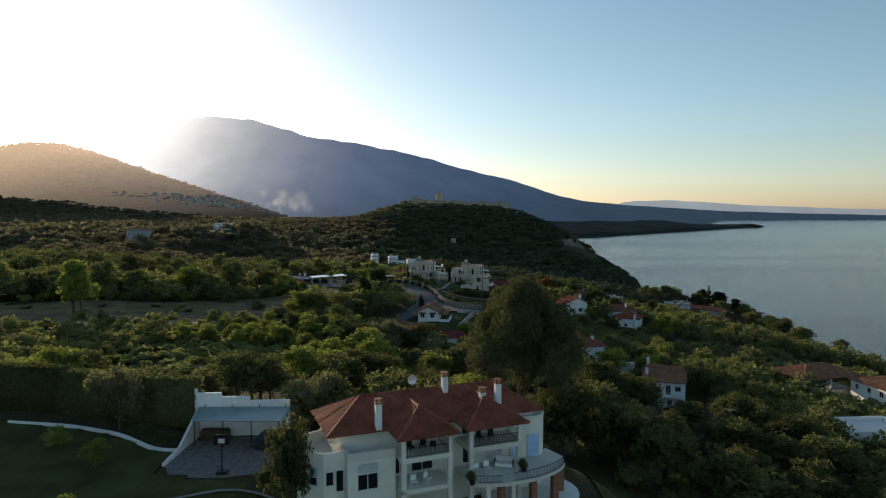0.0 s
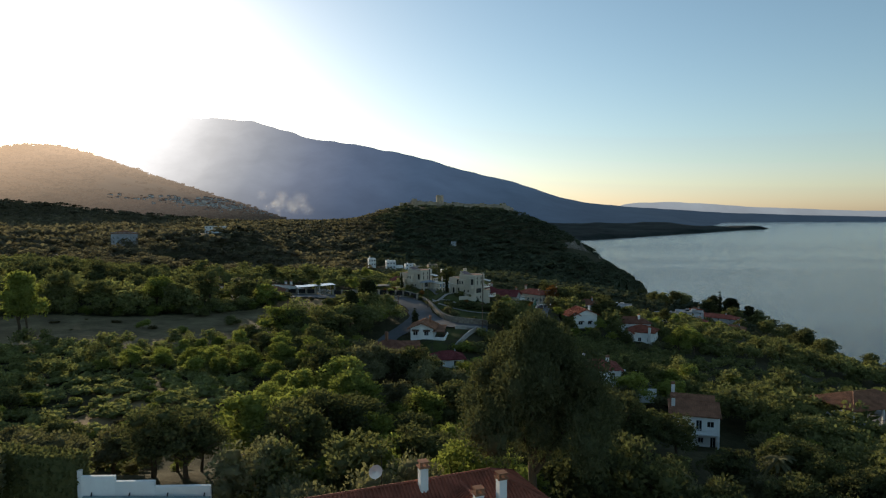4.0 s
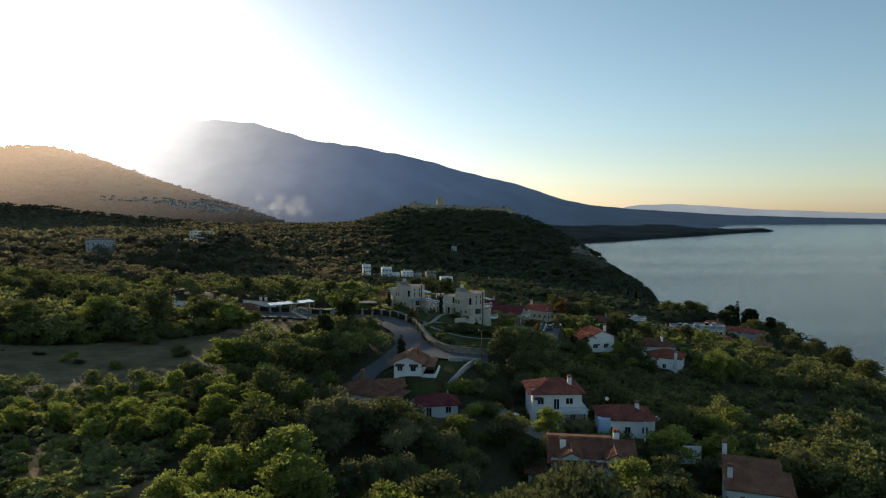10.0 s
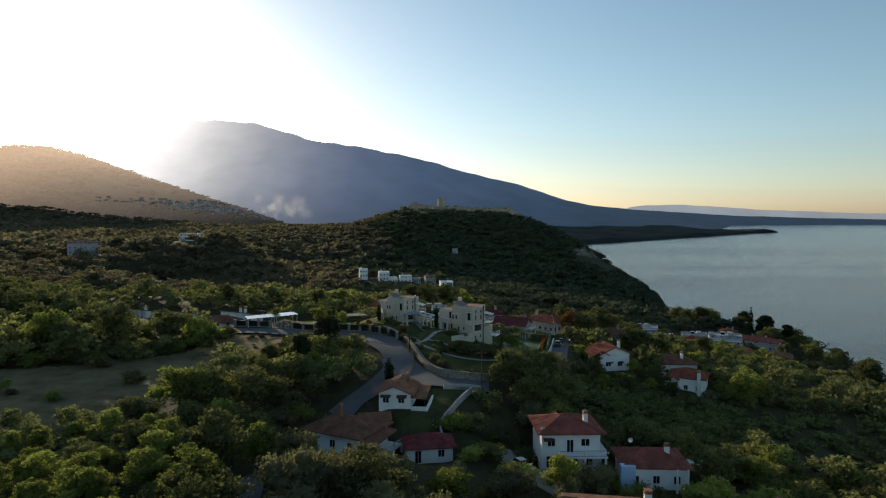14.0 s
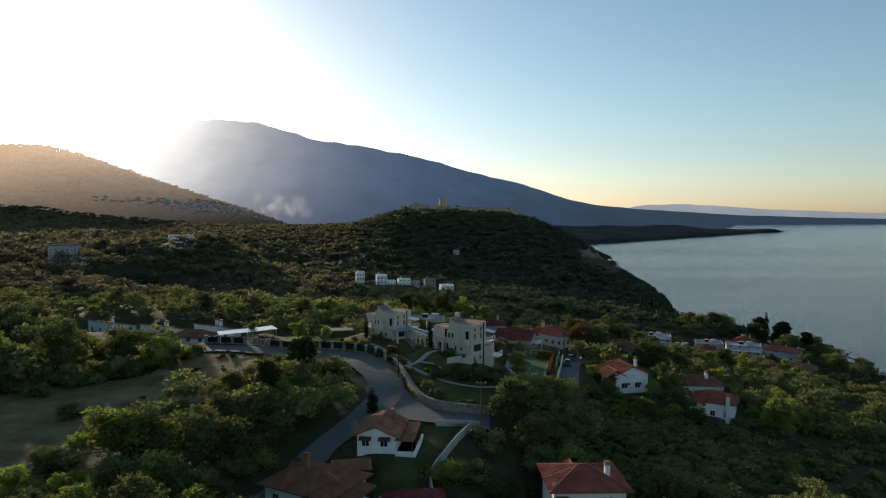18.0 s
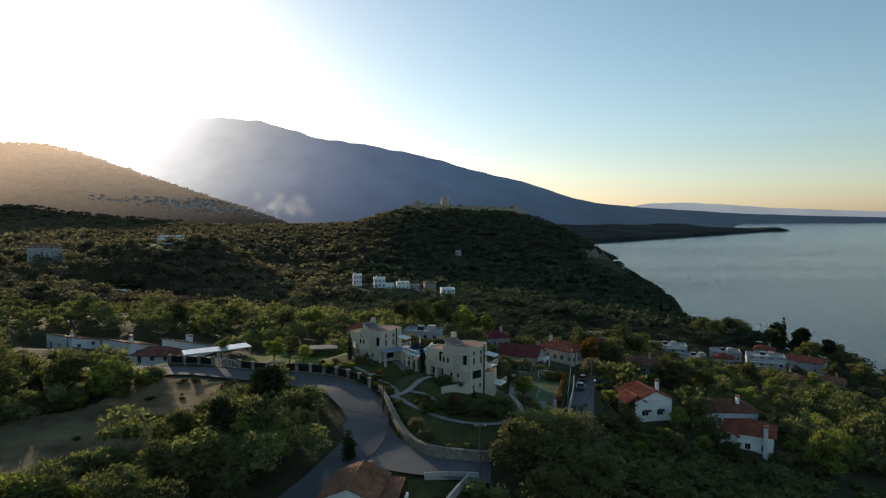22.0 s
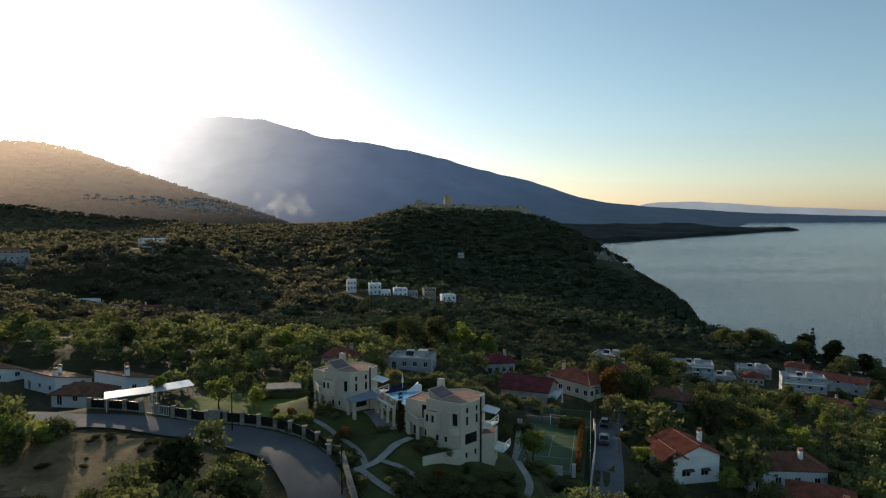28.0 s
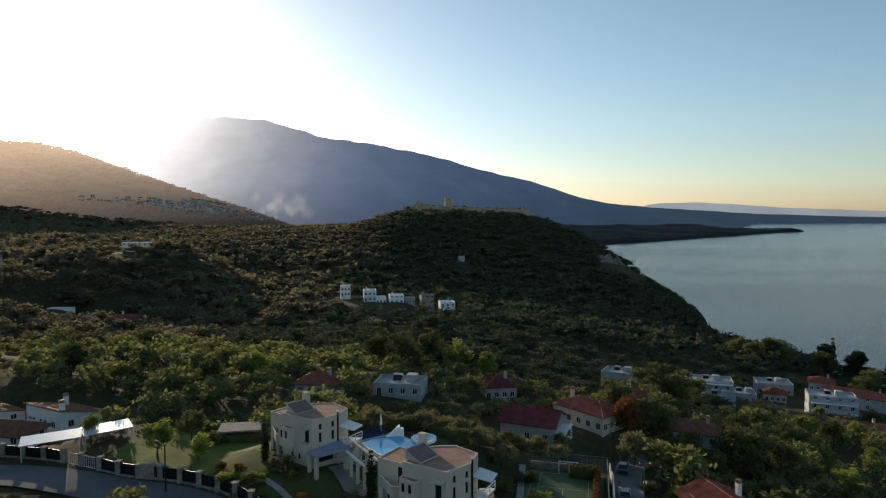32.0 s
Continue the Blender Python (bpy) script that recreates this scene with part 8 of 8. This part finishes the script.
# single trees that stand out
for key, x, y, h, wd in (
        ("great", 9.7, 75.5, 22.1, 0.80), ("oak", 17, 93, 14, 1.0), ("oak", 26, 94, 13, 1.1), ("oak", 37, 82, 10, 1.2), ("oak", 22, 99, 13, 1.1), ("oak", 32, 90, 11, 1.1), ("dark_shrub", 27, 86.5, 3.5, 1.4), ("dark_shrub", 31, 80, 3.5, 1.5), ("dark_shrub", 34, 75, 3.2, 1.5), ("oak", 42, 75, 9, 1.2),
        ("oak", -13.9, 54.6, 11.0, 0.62), ("olive", -9, 72, 8, 1.0), ("olive", -3, 74, 9, 1.0), ("oak", -6, 80, 10, 1.2), ("light", 3, 80, 10, 1.0), ("olive", -16, 78, 7, 1.1),
        ("light", -98, 170, 14, 0.9), ("poplar", -101, 172, 15, 1.3), ("olive", -36, 78, 6, 1.2), ("olive", -36.6, 70.4, 8.5, 0.7), ("light", -34.5, 61.5, 3.4, 1.2), ("light", -40, 64.6, 3.0, 1.2), ("light", -30.5, 50, 3.6, 1.2), ("dark_shrub", -40, 74, 2.5, 1.0), ("olive", -46, 46, 5, 1.2),
        ("cypress", 2.4, 232.8, 6.2, 1.0), ("cypress", -13.6, 243.5, 6.0, 1.0), ("cypress", -6.9, 201.8, 4.6, 2.2), ("cypress", 44.5, 254, 4.5, 1.0),
        ("light", -31.8, 250.4, 6.2, 1.15), ("light", -24.8, 248.2, 4.2, 1.1), ("dark_shrub", -26.4, 255.4, 3.0, 1.1), ("light", -46, 257.5, 4.5, 1.1), ("oak", -30, 258, 5.5, 1.2),
        ("light", 23.2, 242.4, 6.2, 1.1), ("shrub", 25, 236, 2.2, 1.3), ("dark_shrub", 22.5, 233, 2.2, 1.4), ("dark_shrub", 28, 234, 2.0, 1.6), ("dark_shrub", 26, 230, 2.4, 1.5), ("dark_shrub", 7, 219.8, 1.8, 1.4), ("dark_shrub", 10, 218.6, 2.2, 1.5), ("dark_shrub", 13.5, 218.6, 2.2, 1.6), ("dark_shrub", 16.8, 220.6, 2.0, 1.5), ("dark_shrub", 18.4, 224.4, 2.2, 1.5), ("dark_shrub", 11.5, 221.4, 1.8, 1.6), ("rust", 8.6, 221, 2.0, 1.3), ("cypress", 12.2, 222.4, 2.6, 1.8), ("dark_shrub", 15, 222.6, 1.7, 1.6), ("dark_shrub", 3.2, 221.6, 1.4, 1.8), ("dark_shrub", 5.4, 219.2, 1.4, 1.8), ("dark_shrub", 7.2, 227.4, 1.8, 1.4), ("dark_shrub", 9.4, 225.8, 1.7, 1.3), ("dark_shrub", 5.6, 226, 1.5, 1.5), ("olive", 2.6, 210.4, 3.4, 0.9), ("olive", 4.6, 207, 3.2, 0.9), ("dark_shrub", 0.4, 213.6, 1.6, 1.5), ("dark_shrub", -1.6, 220, 1.4, 1.5), ("dark_shrub", -4, 226.4, 1.5, 1.6), ("dark_shrub", -8, 231, 1.4, 1.7), ("dark_shrub", -6.5, 233.5, 1.6, 1.5), ("dark_shrub", -10.6, 241.2, 2.0, 1.5), ("dark_shrub", -8.6, 238.8, 1.5, 1.4), ("dark_shrub", 23, 258, 2.2, 1.6), ("dark_shrub", 16, 244, 1.6, 1.8), ("dark_shrub", 14, 240, 1.5, 1.8), ("dark_shrub", 17, 238, 1.6, 1.8), ("dark_shrub", 18.5, 247, 1.5, 1.8), *[("rust" if i % 3 == 0 else "dark_shrub", -19.5 + i * 1.05, 241.2 - i * 0.98 + (i % 2) * 0.7, 1.0 + (i % 3) * 0.25, 1.7) for i in range(15)], *[("dark_shrub", 2.5 + i * 1.15, 220.4 - (i % 3) * 1.2 - 0.25 * i + 0.028 * i * i, 1.2 + (i % 4) * 0.2, 1.7) for i in range(15)], *[("dark_shrub", -4.6 + i * 0.75, 224.2 - i * 1.9, 1.0 + (i % 3) * 0.2, 1.5) for i in range(10)], ("shrub", -16.5, 239.0, 2.4, 1.2), ("rust", -6, 233, 2.4, 1.2),
        ("dark_shrub", -0.5, 233.5, 1.6, 1.2), ("shrub", -13, 238.5, 1.6, 1.4), ("rust", -16, 240.5, 1.8, 1.4), ("rust", -19.5, 243, 1.6, 1.4), 
        ("oak", 18.5, 201, 10, 1.15), ("oak", 22, 205, 9.5, 1.15), ("oak", 26, 210, 9, 1.2), ("oak", 22, 194, 9, 1.2), ("olive", 29, 217, 7.5, 1.1), ("oak", 27, 200, 8, 1.3), ("oak", 31, 206, 7, 1.3), ("olive", 30, 221, 8, 1.0),
        ("light", 82, 236, 10, 1.1), ("light", 90, 243, 9, 1.1), ("light", 22.5, 163, 7, 1.1), ("shrub", 34, 164, 4.5, 1.2), ("light", 49, 262, 5.5, 1.2),
        ("oak", 63, 243, 8, 1.2), ("oak", 47, 300, 10, 1.1), ("oak", 55, 318, 11, 1.1), ("oak", 62, 325, 10, 1.1), ("oak", 58, 286, 9, 1.1), ("oak", 72, 296, 9, 1.1), ("olive", 45, 276, 7, 1.0),
        ("light", 58, 178, 7, 1.2), ("light", 66, 185, 8, 1.2), ("light", 75, 180, 7, 1.2), ("oak", 72, 170, 7, 1.2), ("olive", -6, 161, 5, 1.1), ("oak", 14, 158, 6, 1.1), ("olive", -3, 156, 5.5, 1.1),
        ("olive", -9, 148, 7.5, 1.1), ("olive", -3, 143, 7.5, 1.1), ("light", -22, 160, 8, 1.1), ("light", -30, 168, 8, 1.1), ("pine", -22, 212, 11, 1.1), ("oak", -26, 207, 8, 1.1), ("dark_shrub", -17, 219, 3.0, 1.6),
        ("shrub", -27, 220, 3.2, 1.5), ("light", -24, 200, 8, 1.1), ("oak", -31, 201, 8, 1.1), ("dark_shrub", -21, 226, 2.6, 1.6), ("shrub", -60, 230, 2.0, 1.2), ("dark_shrub", -70, 205, 3.4, 1.2),
        ("dark_shrub", -58, 196, 3.0, 1.3), ("dark_shrub", -86, 208, 2.6, 1.2), ("shrub", -78, 186, 2.6, 1.2), ("shrub", -66, 183, 2.2, 1.3), ("shrub", -100, 200, 2.0, 1.4),
        *[("oak" if i % 3 else "light", -60.5 - i * 3.4, 239.5 + (i % 3) * 1.6 + i * 0.25, 3.6 + (i * 7) % 5 * 0.5, 1.5) for i in range(13)], *[("oak", -98 - i * 7.5, 243 + (i % 3) * 6 + i * 0.6, 9.5 + (i * 5) % 4, 1.25) for i in range(10)], *[("oak", -104 - i * 9, 258 + (i % 2) * 5, 11, 1.2) for i in range(7)], ("pine", 206, 500, 15, 1.3), ("cypress", 213.5, 506, 19.5, 1.1), ("pine", 216, 492, 12, 1.4), ("oak", 196, 520, 10, 1.3), ("oak", 222, 486, 9, 1.4), ("oak", 170, 560, 11, 1.3), ("oak", 180, 545, 10, 1.4), ("oak", 190, 500, 9, 1.4), ("oak", 200, 488, 9, 1.4),
        ("cypress", 180, 614, 12, 1.0), ("cypress", 184, 600, 11, 1.0), ("cypress", 177, 628, 13, 1.0), ("cypress", 173, 640, 12, 1.0)):
    tree(key, x, y, h, wd)
# trees that line the field and the lower road
for key, x, y, h, wd in (("oak", -24, 180, 9, 1.2), ("light", -15.5, 165, 5, 1.2), ("oak", -26, 168, 9, 1.2), ("olive", -16, 157, 8, 1.1), ("oak", -25, 154, 9, 1.2), ("olive", -14, 146, 8, 1.1), ("light", -24, 142, 8, 1.2),
                         ("oak", -29, 190, 8, 1.2), ("oak", -22, 193, 8, 1.1), ("pine", -25, 199, 10, 1.2), ("light", -17, 199, 6, 1.2), ("oak", -30, 206, 8, 1.2),
                         ("oak", -78, 226, 7.5, 1.3), ("oak", -86, 230, 8.5, 1.3), ("oak", -94, 226, 8.5, 1.3), ("oak", -102, 233, 9, 1.3), ("light", -72, 231, 5, 1.4), ("oak", -110, 228, 9, 1.3), ("olive", -84, 221, 6, 1.3), ("oak", -98, 219, 7, 1.3),
                         ("light", -66, 236, 3.4, 1.4), ("dark_shrub", -62, 231, 2.6, 1.5), ("oak", -120, 236, 10, 1.3), ("oak", -130, 232, 10, 1.3), ("oak", -90, 240, 6, 1.4), ("oak", -112, 243, 8, 1.4), ("oak", -142, 240, 11, 1.3), ("oak", -155, 236, 11, 1.3)):
    tree(key, x, y, h, wd)
for i in range(16):
    x = -58 - i * 7.2
    tree("oak" if i % 4 else "light", x, float(np.interp(-x, [50, 62, 75, 90, 110, 190], [238, 226, 213, 206, 202, 194])) + (i * 5) % 7, 8.5 + (i * 7) % 5, 1.25)
for i in range(34):
    t = i / 33
    x = float(np.interp(t, [0, 0.12, 0.3, 0.5, 0.75, 1], [-55, -56, -63, -76, -92, -125])) - 1.5 + (i * 7) % 4
    y = float(np.interp(t, [0, 0.12, 0.3, 0.5, 0.75, 1], [241, 231, 219.5, 207, 200.5, 196])) + (i * 5) % 4
    tree("dark_shrub" if i % 3 else "shrub", x, y, 2.4 + (i * 3) % 5 * 0.4, 1.4)
# trees placed by their tops to fit the camera's view
for key, x, y, top, wd in (("oak", -92, 331, 56, 1.2), ("oak", -45, 311, 56, 1.1), ("light", -44.6, 338, 54, 0.75), ("oak", -36, 297, 52, 1.3), ("light", -52, 300, 51, 1.2), ("oak", 69.7, 348, 47.5, 1.2),
                           ("oak", 66, 340, 45, 1.2), ("oak", 75, 346, 44, 1.3), ("oak", 67.6, 285.7, 50, 1.1), ("oak", 62, 282, 46, 1.2), ("oak", 73, 290, 47, 1.2), ("light", 85.4, 302, 40, 1.1), ("poplar", 124, 358, 31, 1.5),
                           ("rust", 48, 291, 54, 0.8), ("oak", 52, 293, 53, 1.1), ("oak", 56, 299, 52, 1.1), ("light", 92, 296, 38, 1.1), ("oak", 122, 338, 32, 1.2), ("light", 118, 300, 36, 1.2)):
    tree(key, x, y, top - float(height(x, y)), wd)
for x, y, h, key in ((205, 470, 16, "pine"), (212, 456, 14, "pine"), (219, 447, 12, "oak"), (215, 486, 15, "pine"), (199, 452, 13, "oak"), (195, 480, 14, "oak"), (190, 442, 11, "oak"), (224, 470, 12, "oak"),
                     (165, 490, 13, "oak"), (176, 497, 15, "oak"), (182, 488, 13, "oak"), (160, 500, 12, "oak"), (208, 440, 11, "oak"), (230, 486, 10, "oak"), (220, 494, 12, "pine")):
    tree(key, x, y, h, 1.2)
for x, y, h, wd in ((204, 418, 11, 1.4), (212, 408, 12, 1.4), (197, 402, 11, 1.5), (205, 396, 10, 1.5), (196, 384, 10, 1.4), (181, 506, 15, 1.6), (185, 337, 13, 1.3), (177, 329, 12, 1.4), (190, 350, 10, 1.4), (182, 316, 11, 1.4), (172, 300, 11, 1.4), (178, 282, 10, 1.4)):
    tree("oak", x, y, h, wd)
for key, x, y, h, wd in (("light", 93, 256, 8.5, 1.1), ("light", 58, 249, 5, 1.2), ("oak", 68, 270, 8, 1.2), ("light", 90, 286, 6.5, 1.2), ("oak", 84, 272, 6, 1.2), ("oak", 80, 290, 8, 1.2), ("light", 104, 300, 7, 1.1), ("oak", 108, 322, 8, 1.2),
                         ("oak", 96, 318, 8, 1.2), ("light", 118, 330, 6, 1.2), ("oak", 150, 372, 7, 1.2), ("oak", 156, 392, 7, 1.2), ("oak", 176, 392, 9, 1.2), ("light", 150, 360, 8, 0.8), ("oak", 46, 238, 5, 1.2), ("light", 52, 240, 4.5, 1.2), ("oak", 84, 364, 12, 1.1), ("oak", 92, 372, 10, 1.1),
                         ("oak", -77, 301, 9, 1.2), ("oak", -40, 292, 8, 1.2), ("light", -33, 301, 8, 1.0), ("light", -64, 296, 6, 1.2), ("oak", 4, 345, 12, 1.2), ("oak", -4, 338, 11, 1.2), ("light", 12, 340, 11, 1.0), ("oak", -9, 330, 10, 1.2), ("light", 20, 336, 9, 1.1)):
    tree(key, x, y, h, wd)
# olive rows behind the pool hedge
for i in range(90):
    x, y = -6 + (i % 11) * 4.3 + (i // 11) * 0.7 + tree_rng.uniform(-0.9, 0.9), 260.5 + (i // 11) * 4.8 - (i % 11) * 0.5 + tree_rng.uniform(-0.9, 0.9)
    free = all(math.hypot(x - hx, y - hy) > 8.5 for hx, hy in HOUSES)
    if free and y > 259 and inside(np.array([x]), np.array([y]), GROVE)[0] and x < 33 and not near_line(np.array([x]), np.array([y]), LANE, 5.0)[0] and not (20 < x < 40 and y < 268):
        tree("olive", x, y, tree_rng.uniform(3.2, 4.6), 1.05)
# dark trees on the castle plateau and gardens below the eastern houses
for i in range(16):
    tree("oak", -60 + i * 10.5 + (i % 3) * 3, 1016 + (i % 4) * 9, 8 + (i * 5) % 4, 1.2)
for i, (x, y) in enumerate(((42, 246), (45, 240), (50, 243), (56, 246), (60, 240), (64, 236), (70, 238), (76, 240), (82, 246), (80, 254), (66, 250), (63, 256), (46, 234), (53, 235), (58, 232), (68, 230), (44, 228), (48, 252), (43, 262), (62, 266), (86, 250), (84, 262))):
    tree(("light", "oak", "dark_shrub", "olive")[i % 4], x, y, (4.2, 5.2, 2.4, 3.8)[i % 4], 1.25)
# palm on the eastern slope
pm = thing("palm_tree", pose(53.5, 117.5, float(height(53.5, 117.5))), "palm tree with drooping grey-green fronds", "tree")
part("trunk", MB().tube((0, 0, -0.5), (0, 0, 6.0), 0.3, 0.22, 8), M_BARK, pm)
for i in range(26):
    a, up = i * 2.4, 0.9 - (i % 5) * 0.32
    mb = MB()
    pts = [Vector((math.cos(a) * r, math.sin(a) * r, 6.0 + up * r - 0.28 * r * r)) for r in np.linspace(0.1, 2.6, 7)]
    sd = Vector((-math.sin(a), math.cos(a), 0))
    for k in range(6):
        w0, w1 = 0.42 * math.sin(0.3 + k * 0.42), 0.42 * math.sin(0.3 + (k + 1) * 0.42)
        mb.add([pts[k] - sd * w0 - UP * 0.12, pts[k] + UP * 0.03, pts[k + 1] + UP * 0.03, pts[k + 1] - sd * w1 - UP * 0.12], [(0, 1, 2, 3)])
        mb.add([pts[k] + UP * 0.03, pts[k] + sd * w0 - UP * 0.12, pts[k + 1] + sd * w1 - UP * 0.12, pts[k + 1] + UP * 0.03], [(0, 1, 2, 3)])
    part("frond", mb, L_OLIVE, pm)

# near slopes: trees as things where the camera passes, the rest joined
gx, gy, rng = scatter(3, -330, 235, 76, 345, 5.4)
order = np.argsort(np.hypot(gx - 2, (gy - 120) * 0.9))
spots, single = [], 0
for i in order:
    x, y = float(gx[i]), float(gy[i])
    k = wobble(x, y, 23, 0.7) + rng.normal() * 0.6
    scrub = (x > 28 and 190 < y < 240) or (4 < x < 21 and 160 < y < 199) or (-60 < x < -30 and 95 < y < 135)
    if rng.random() < (0.18 if scrub else 0.04):
        continue
    big = rng.random()
    town = x > 60 and y > 262
    if town and rng.random() < 0.12:
        continue
    if scrub:
        key, h, wd = ("shrub" if big < 0.5 else "dark_shrub"), rng.uniform(1.6, 3.4), rng.uniform(1.3, 1.8)
    elif k > 0.25 and not (x > 12 and y < 128):
        key, h, wd = "light", rng.uniform(5.5, 9.5), rng.uniform(1.15, 1.5)
    elif k > -0.15:
        key, h, wd = "oak", rng.uniform(6.0, 10.5), rng.uniform(1.1, 1.45)
    elif k > -0.9:
        key, h, wd = "olive", rng.uniform(4.0, 6.5), rng.uniform(1.0, 1.2)
    else:
        key, h, wd = "shrub", rng.uniform(2.2, 3.6), rng.uniform(1.2, 1.5)
    if town:
        h = min(h, rng.uniform(3.5, 6.0))
    if y > 255 and x < 60:
        h, wd = h * rng.uniform(0.5, 0.95), wd * 1.1
    if x < -22 and 92 < y < 172:
        h *= 0.66 if x > -45 else 0.55
    if single < 340 and -75 < x < 82 and 78 < y < 240:
        tree(key, x, y, h, wd)
        single += 1
    else:
        kind = {"olive": "wide", "shrub": "bush", "dark_shrub": "bush"}.get(key, "round") + ("" if abs(x - 5) < 75 and y < 225 else "_mid")
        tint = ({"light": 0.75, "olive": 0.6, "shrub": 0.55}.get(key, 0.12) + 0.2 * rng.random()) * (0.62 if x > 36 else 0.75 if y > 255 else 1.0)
        spots.append((x, y, h, wd, kind, tint))
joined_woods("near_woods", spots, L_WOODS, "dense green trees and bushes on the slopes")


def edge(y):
    """Where the leaves change to the darker, unhazed tint of the seaward slope."""
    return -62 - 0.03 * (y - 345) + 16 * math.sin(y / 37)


spots = []
for seed, y0, y1, step in ((4, 345, 760, 9.2), (6, 760, 1320, 11.5)):
    gx, gy, rng = scatter(seed, -1150, 300, y0, y1, step, 8.0)
    for x, y in zip(gx, gy):
        town = 55 < x < 215 and y < 470
        if (155 < x < 204 and 785 < y < 832 + 1.25 * (x - 158)) or (y > 978 and y < 1115 and -85 < x < 125) or (x > 196 and y > 1000) or (x < -300 and y > 1055) or (town and rng.random() < 0.1):
            continue
        h = 4.0 + 6.0 * rng.random() ** 1.6 if y < 760 else rng.uniform(4.5, 7.0)
        h = min(h, 5.5) if town else h
        spots.append((x, y, h, rng.uniform(1.6, 2.3) if y < 760 else rng.uniform(2.4, 3.0), ("wide_far" if rng.random() < 0.4 else "round_far") if y > 480 or abs(x) > 240 else "round_mid",
                      0.12 + 0.07 * wobble(x, y, 45, 1.0) + 0.2 * rng.random() ** 2 + (0.35 if rng.random() < 0.04 else 0)))
shore_rng = random.Random(77)
for i in range(620):
    y = shore_rng.uniform(590, 880)
    x = float(coast(y)) + shore_rng.uniform(-16, 34)
    z = float(height(x, y))
    if z > 1.0 and not (155 < x < 204 and 785 < y < 832 + 1.25 * (x - 158)):
        spots.append((x, y, shore_rng.uniform(2.2, 4.4), shore_rng.uniform(1.8, 2.6), "round_far", 0.08 + 0.2 * shore_rng.random() ** 2))
joined_woods("far_woods", [q for q in spots if q[0] < edge(q[1])], L_FARWOODS, "woods on the hills beyond the village, haze tinted into the leaves")
joined_woods("maquis", [q for q in spots if q[0] >= edge(q[1])], L_EAST, "maquis above the sea, leaves tinted darker outside the haze")
# hill trees carry the same painted haze glow as their ground
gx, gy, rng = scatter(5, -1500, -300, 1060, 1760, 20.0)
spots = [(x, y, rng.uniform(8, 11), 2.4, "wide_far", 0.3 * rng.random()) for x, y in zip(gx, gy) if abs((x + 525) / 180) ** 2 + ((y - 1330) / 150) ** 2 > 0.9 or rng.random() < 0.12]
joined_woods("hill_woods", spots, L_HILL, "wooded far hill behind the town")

# tussocks and low scrub on the dry field and clearing
rng = np.random.default_rng(8)
spots = []
for poly, n in ((FIELD, 70), ([(-58, 241), (-40, 238), (-33, 234), (-33, 224), (-44, 218), (-58, 226)], 20), ([(-52, 104), (-34, 108), (-28, 122), (-38, 134), (-54, 126)], 40)):
    px, py = [q[0] for q in poly], [q[1] for q in poly]
    x, y = rng.uniform(min(px), max(px), n), rng.uniform(min(py), max(py), n)
    ok = inside(x, y, poly) & ~near_line(x, y, ROAD[:9], 4.6)
    for a, b in zip(x[ok], y[ok]):
        spots.append((a, b, rng.uniform(0.3, 1.3), rng.uniform(1.4, 2.2), "bush", rng.random()))
joined_woods("field_scrub", spots, L_DRYGRASS, "dry tussocks and low scrub on the field", "scrub")

# dry scrub between the field and the thicket
rng = np.random.default_rng(31)
x, y = rng.uniform(-105, -34, 900), rng.uniform(92, 168, 900)
ok = clear(x, y, 6.0)
spots = [(a, b, rng.uniform(0.7, 2.0), rng.uniform(1.4, 2.2), "bush_mid", 0.1 + 0.5 * rng.random()) for a, b in zip(x[ok], y[ok])]
joined_woods("thicket_scrub", spots, L_WOODS, "low tangled scrub beside the dry field", "scrub")

# low scrub on the eastern slope
rng = np.random.default_rng(12)
x, y = rng.uniform(26, 74, 900), rng.uniform(184, 246, 900)
ok = clear(x, y, 6.0)
spots = [(a, b, rng.uniform(0.9, 2.4), rng.uniform(1.2, 2.0), "bush_mid", 0.15 + 0.5 * rng.random()) for a, b in zip(x[ok], y[ok])]
joined_woods("slope_scrub", spots, L_WOODS, "low dark scrub covering the eastern slope", "scrub")
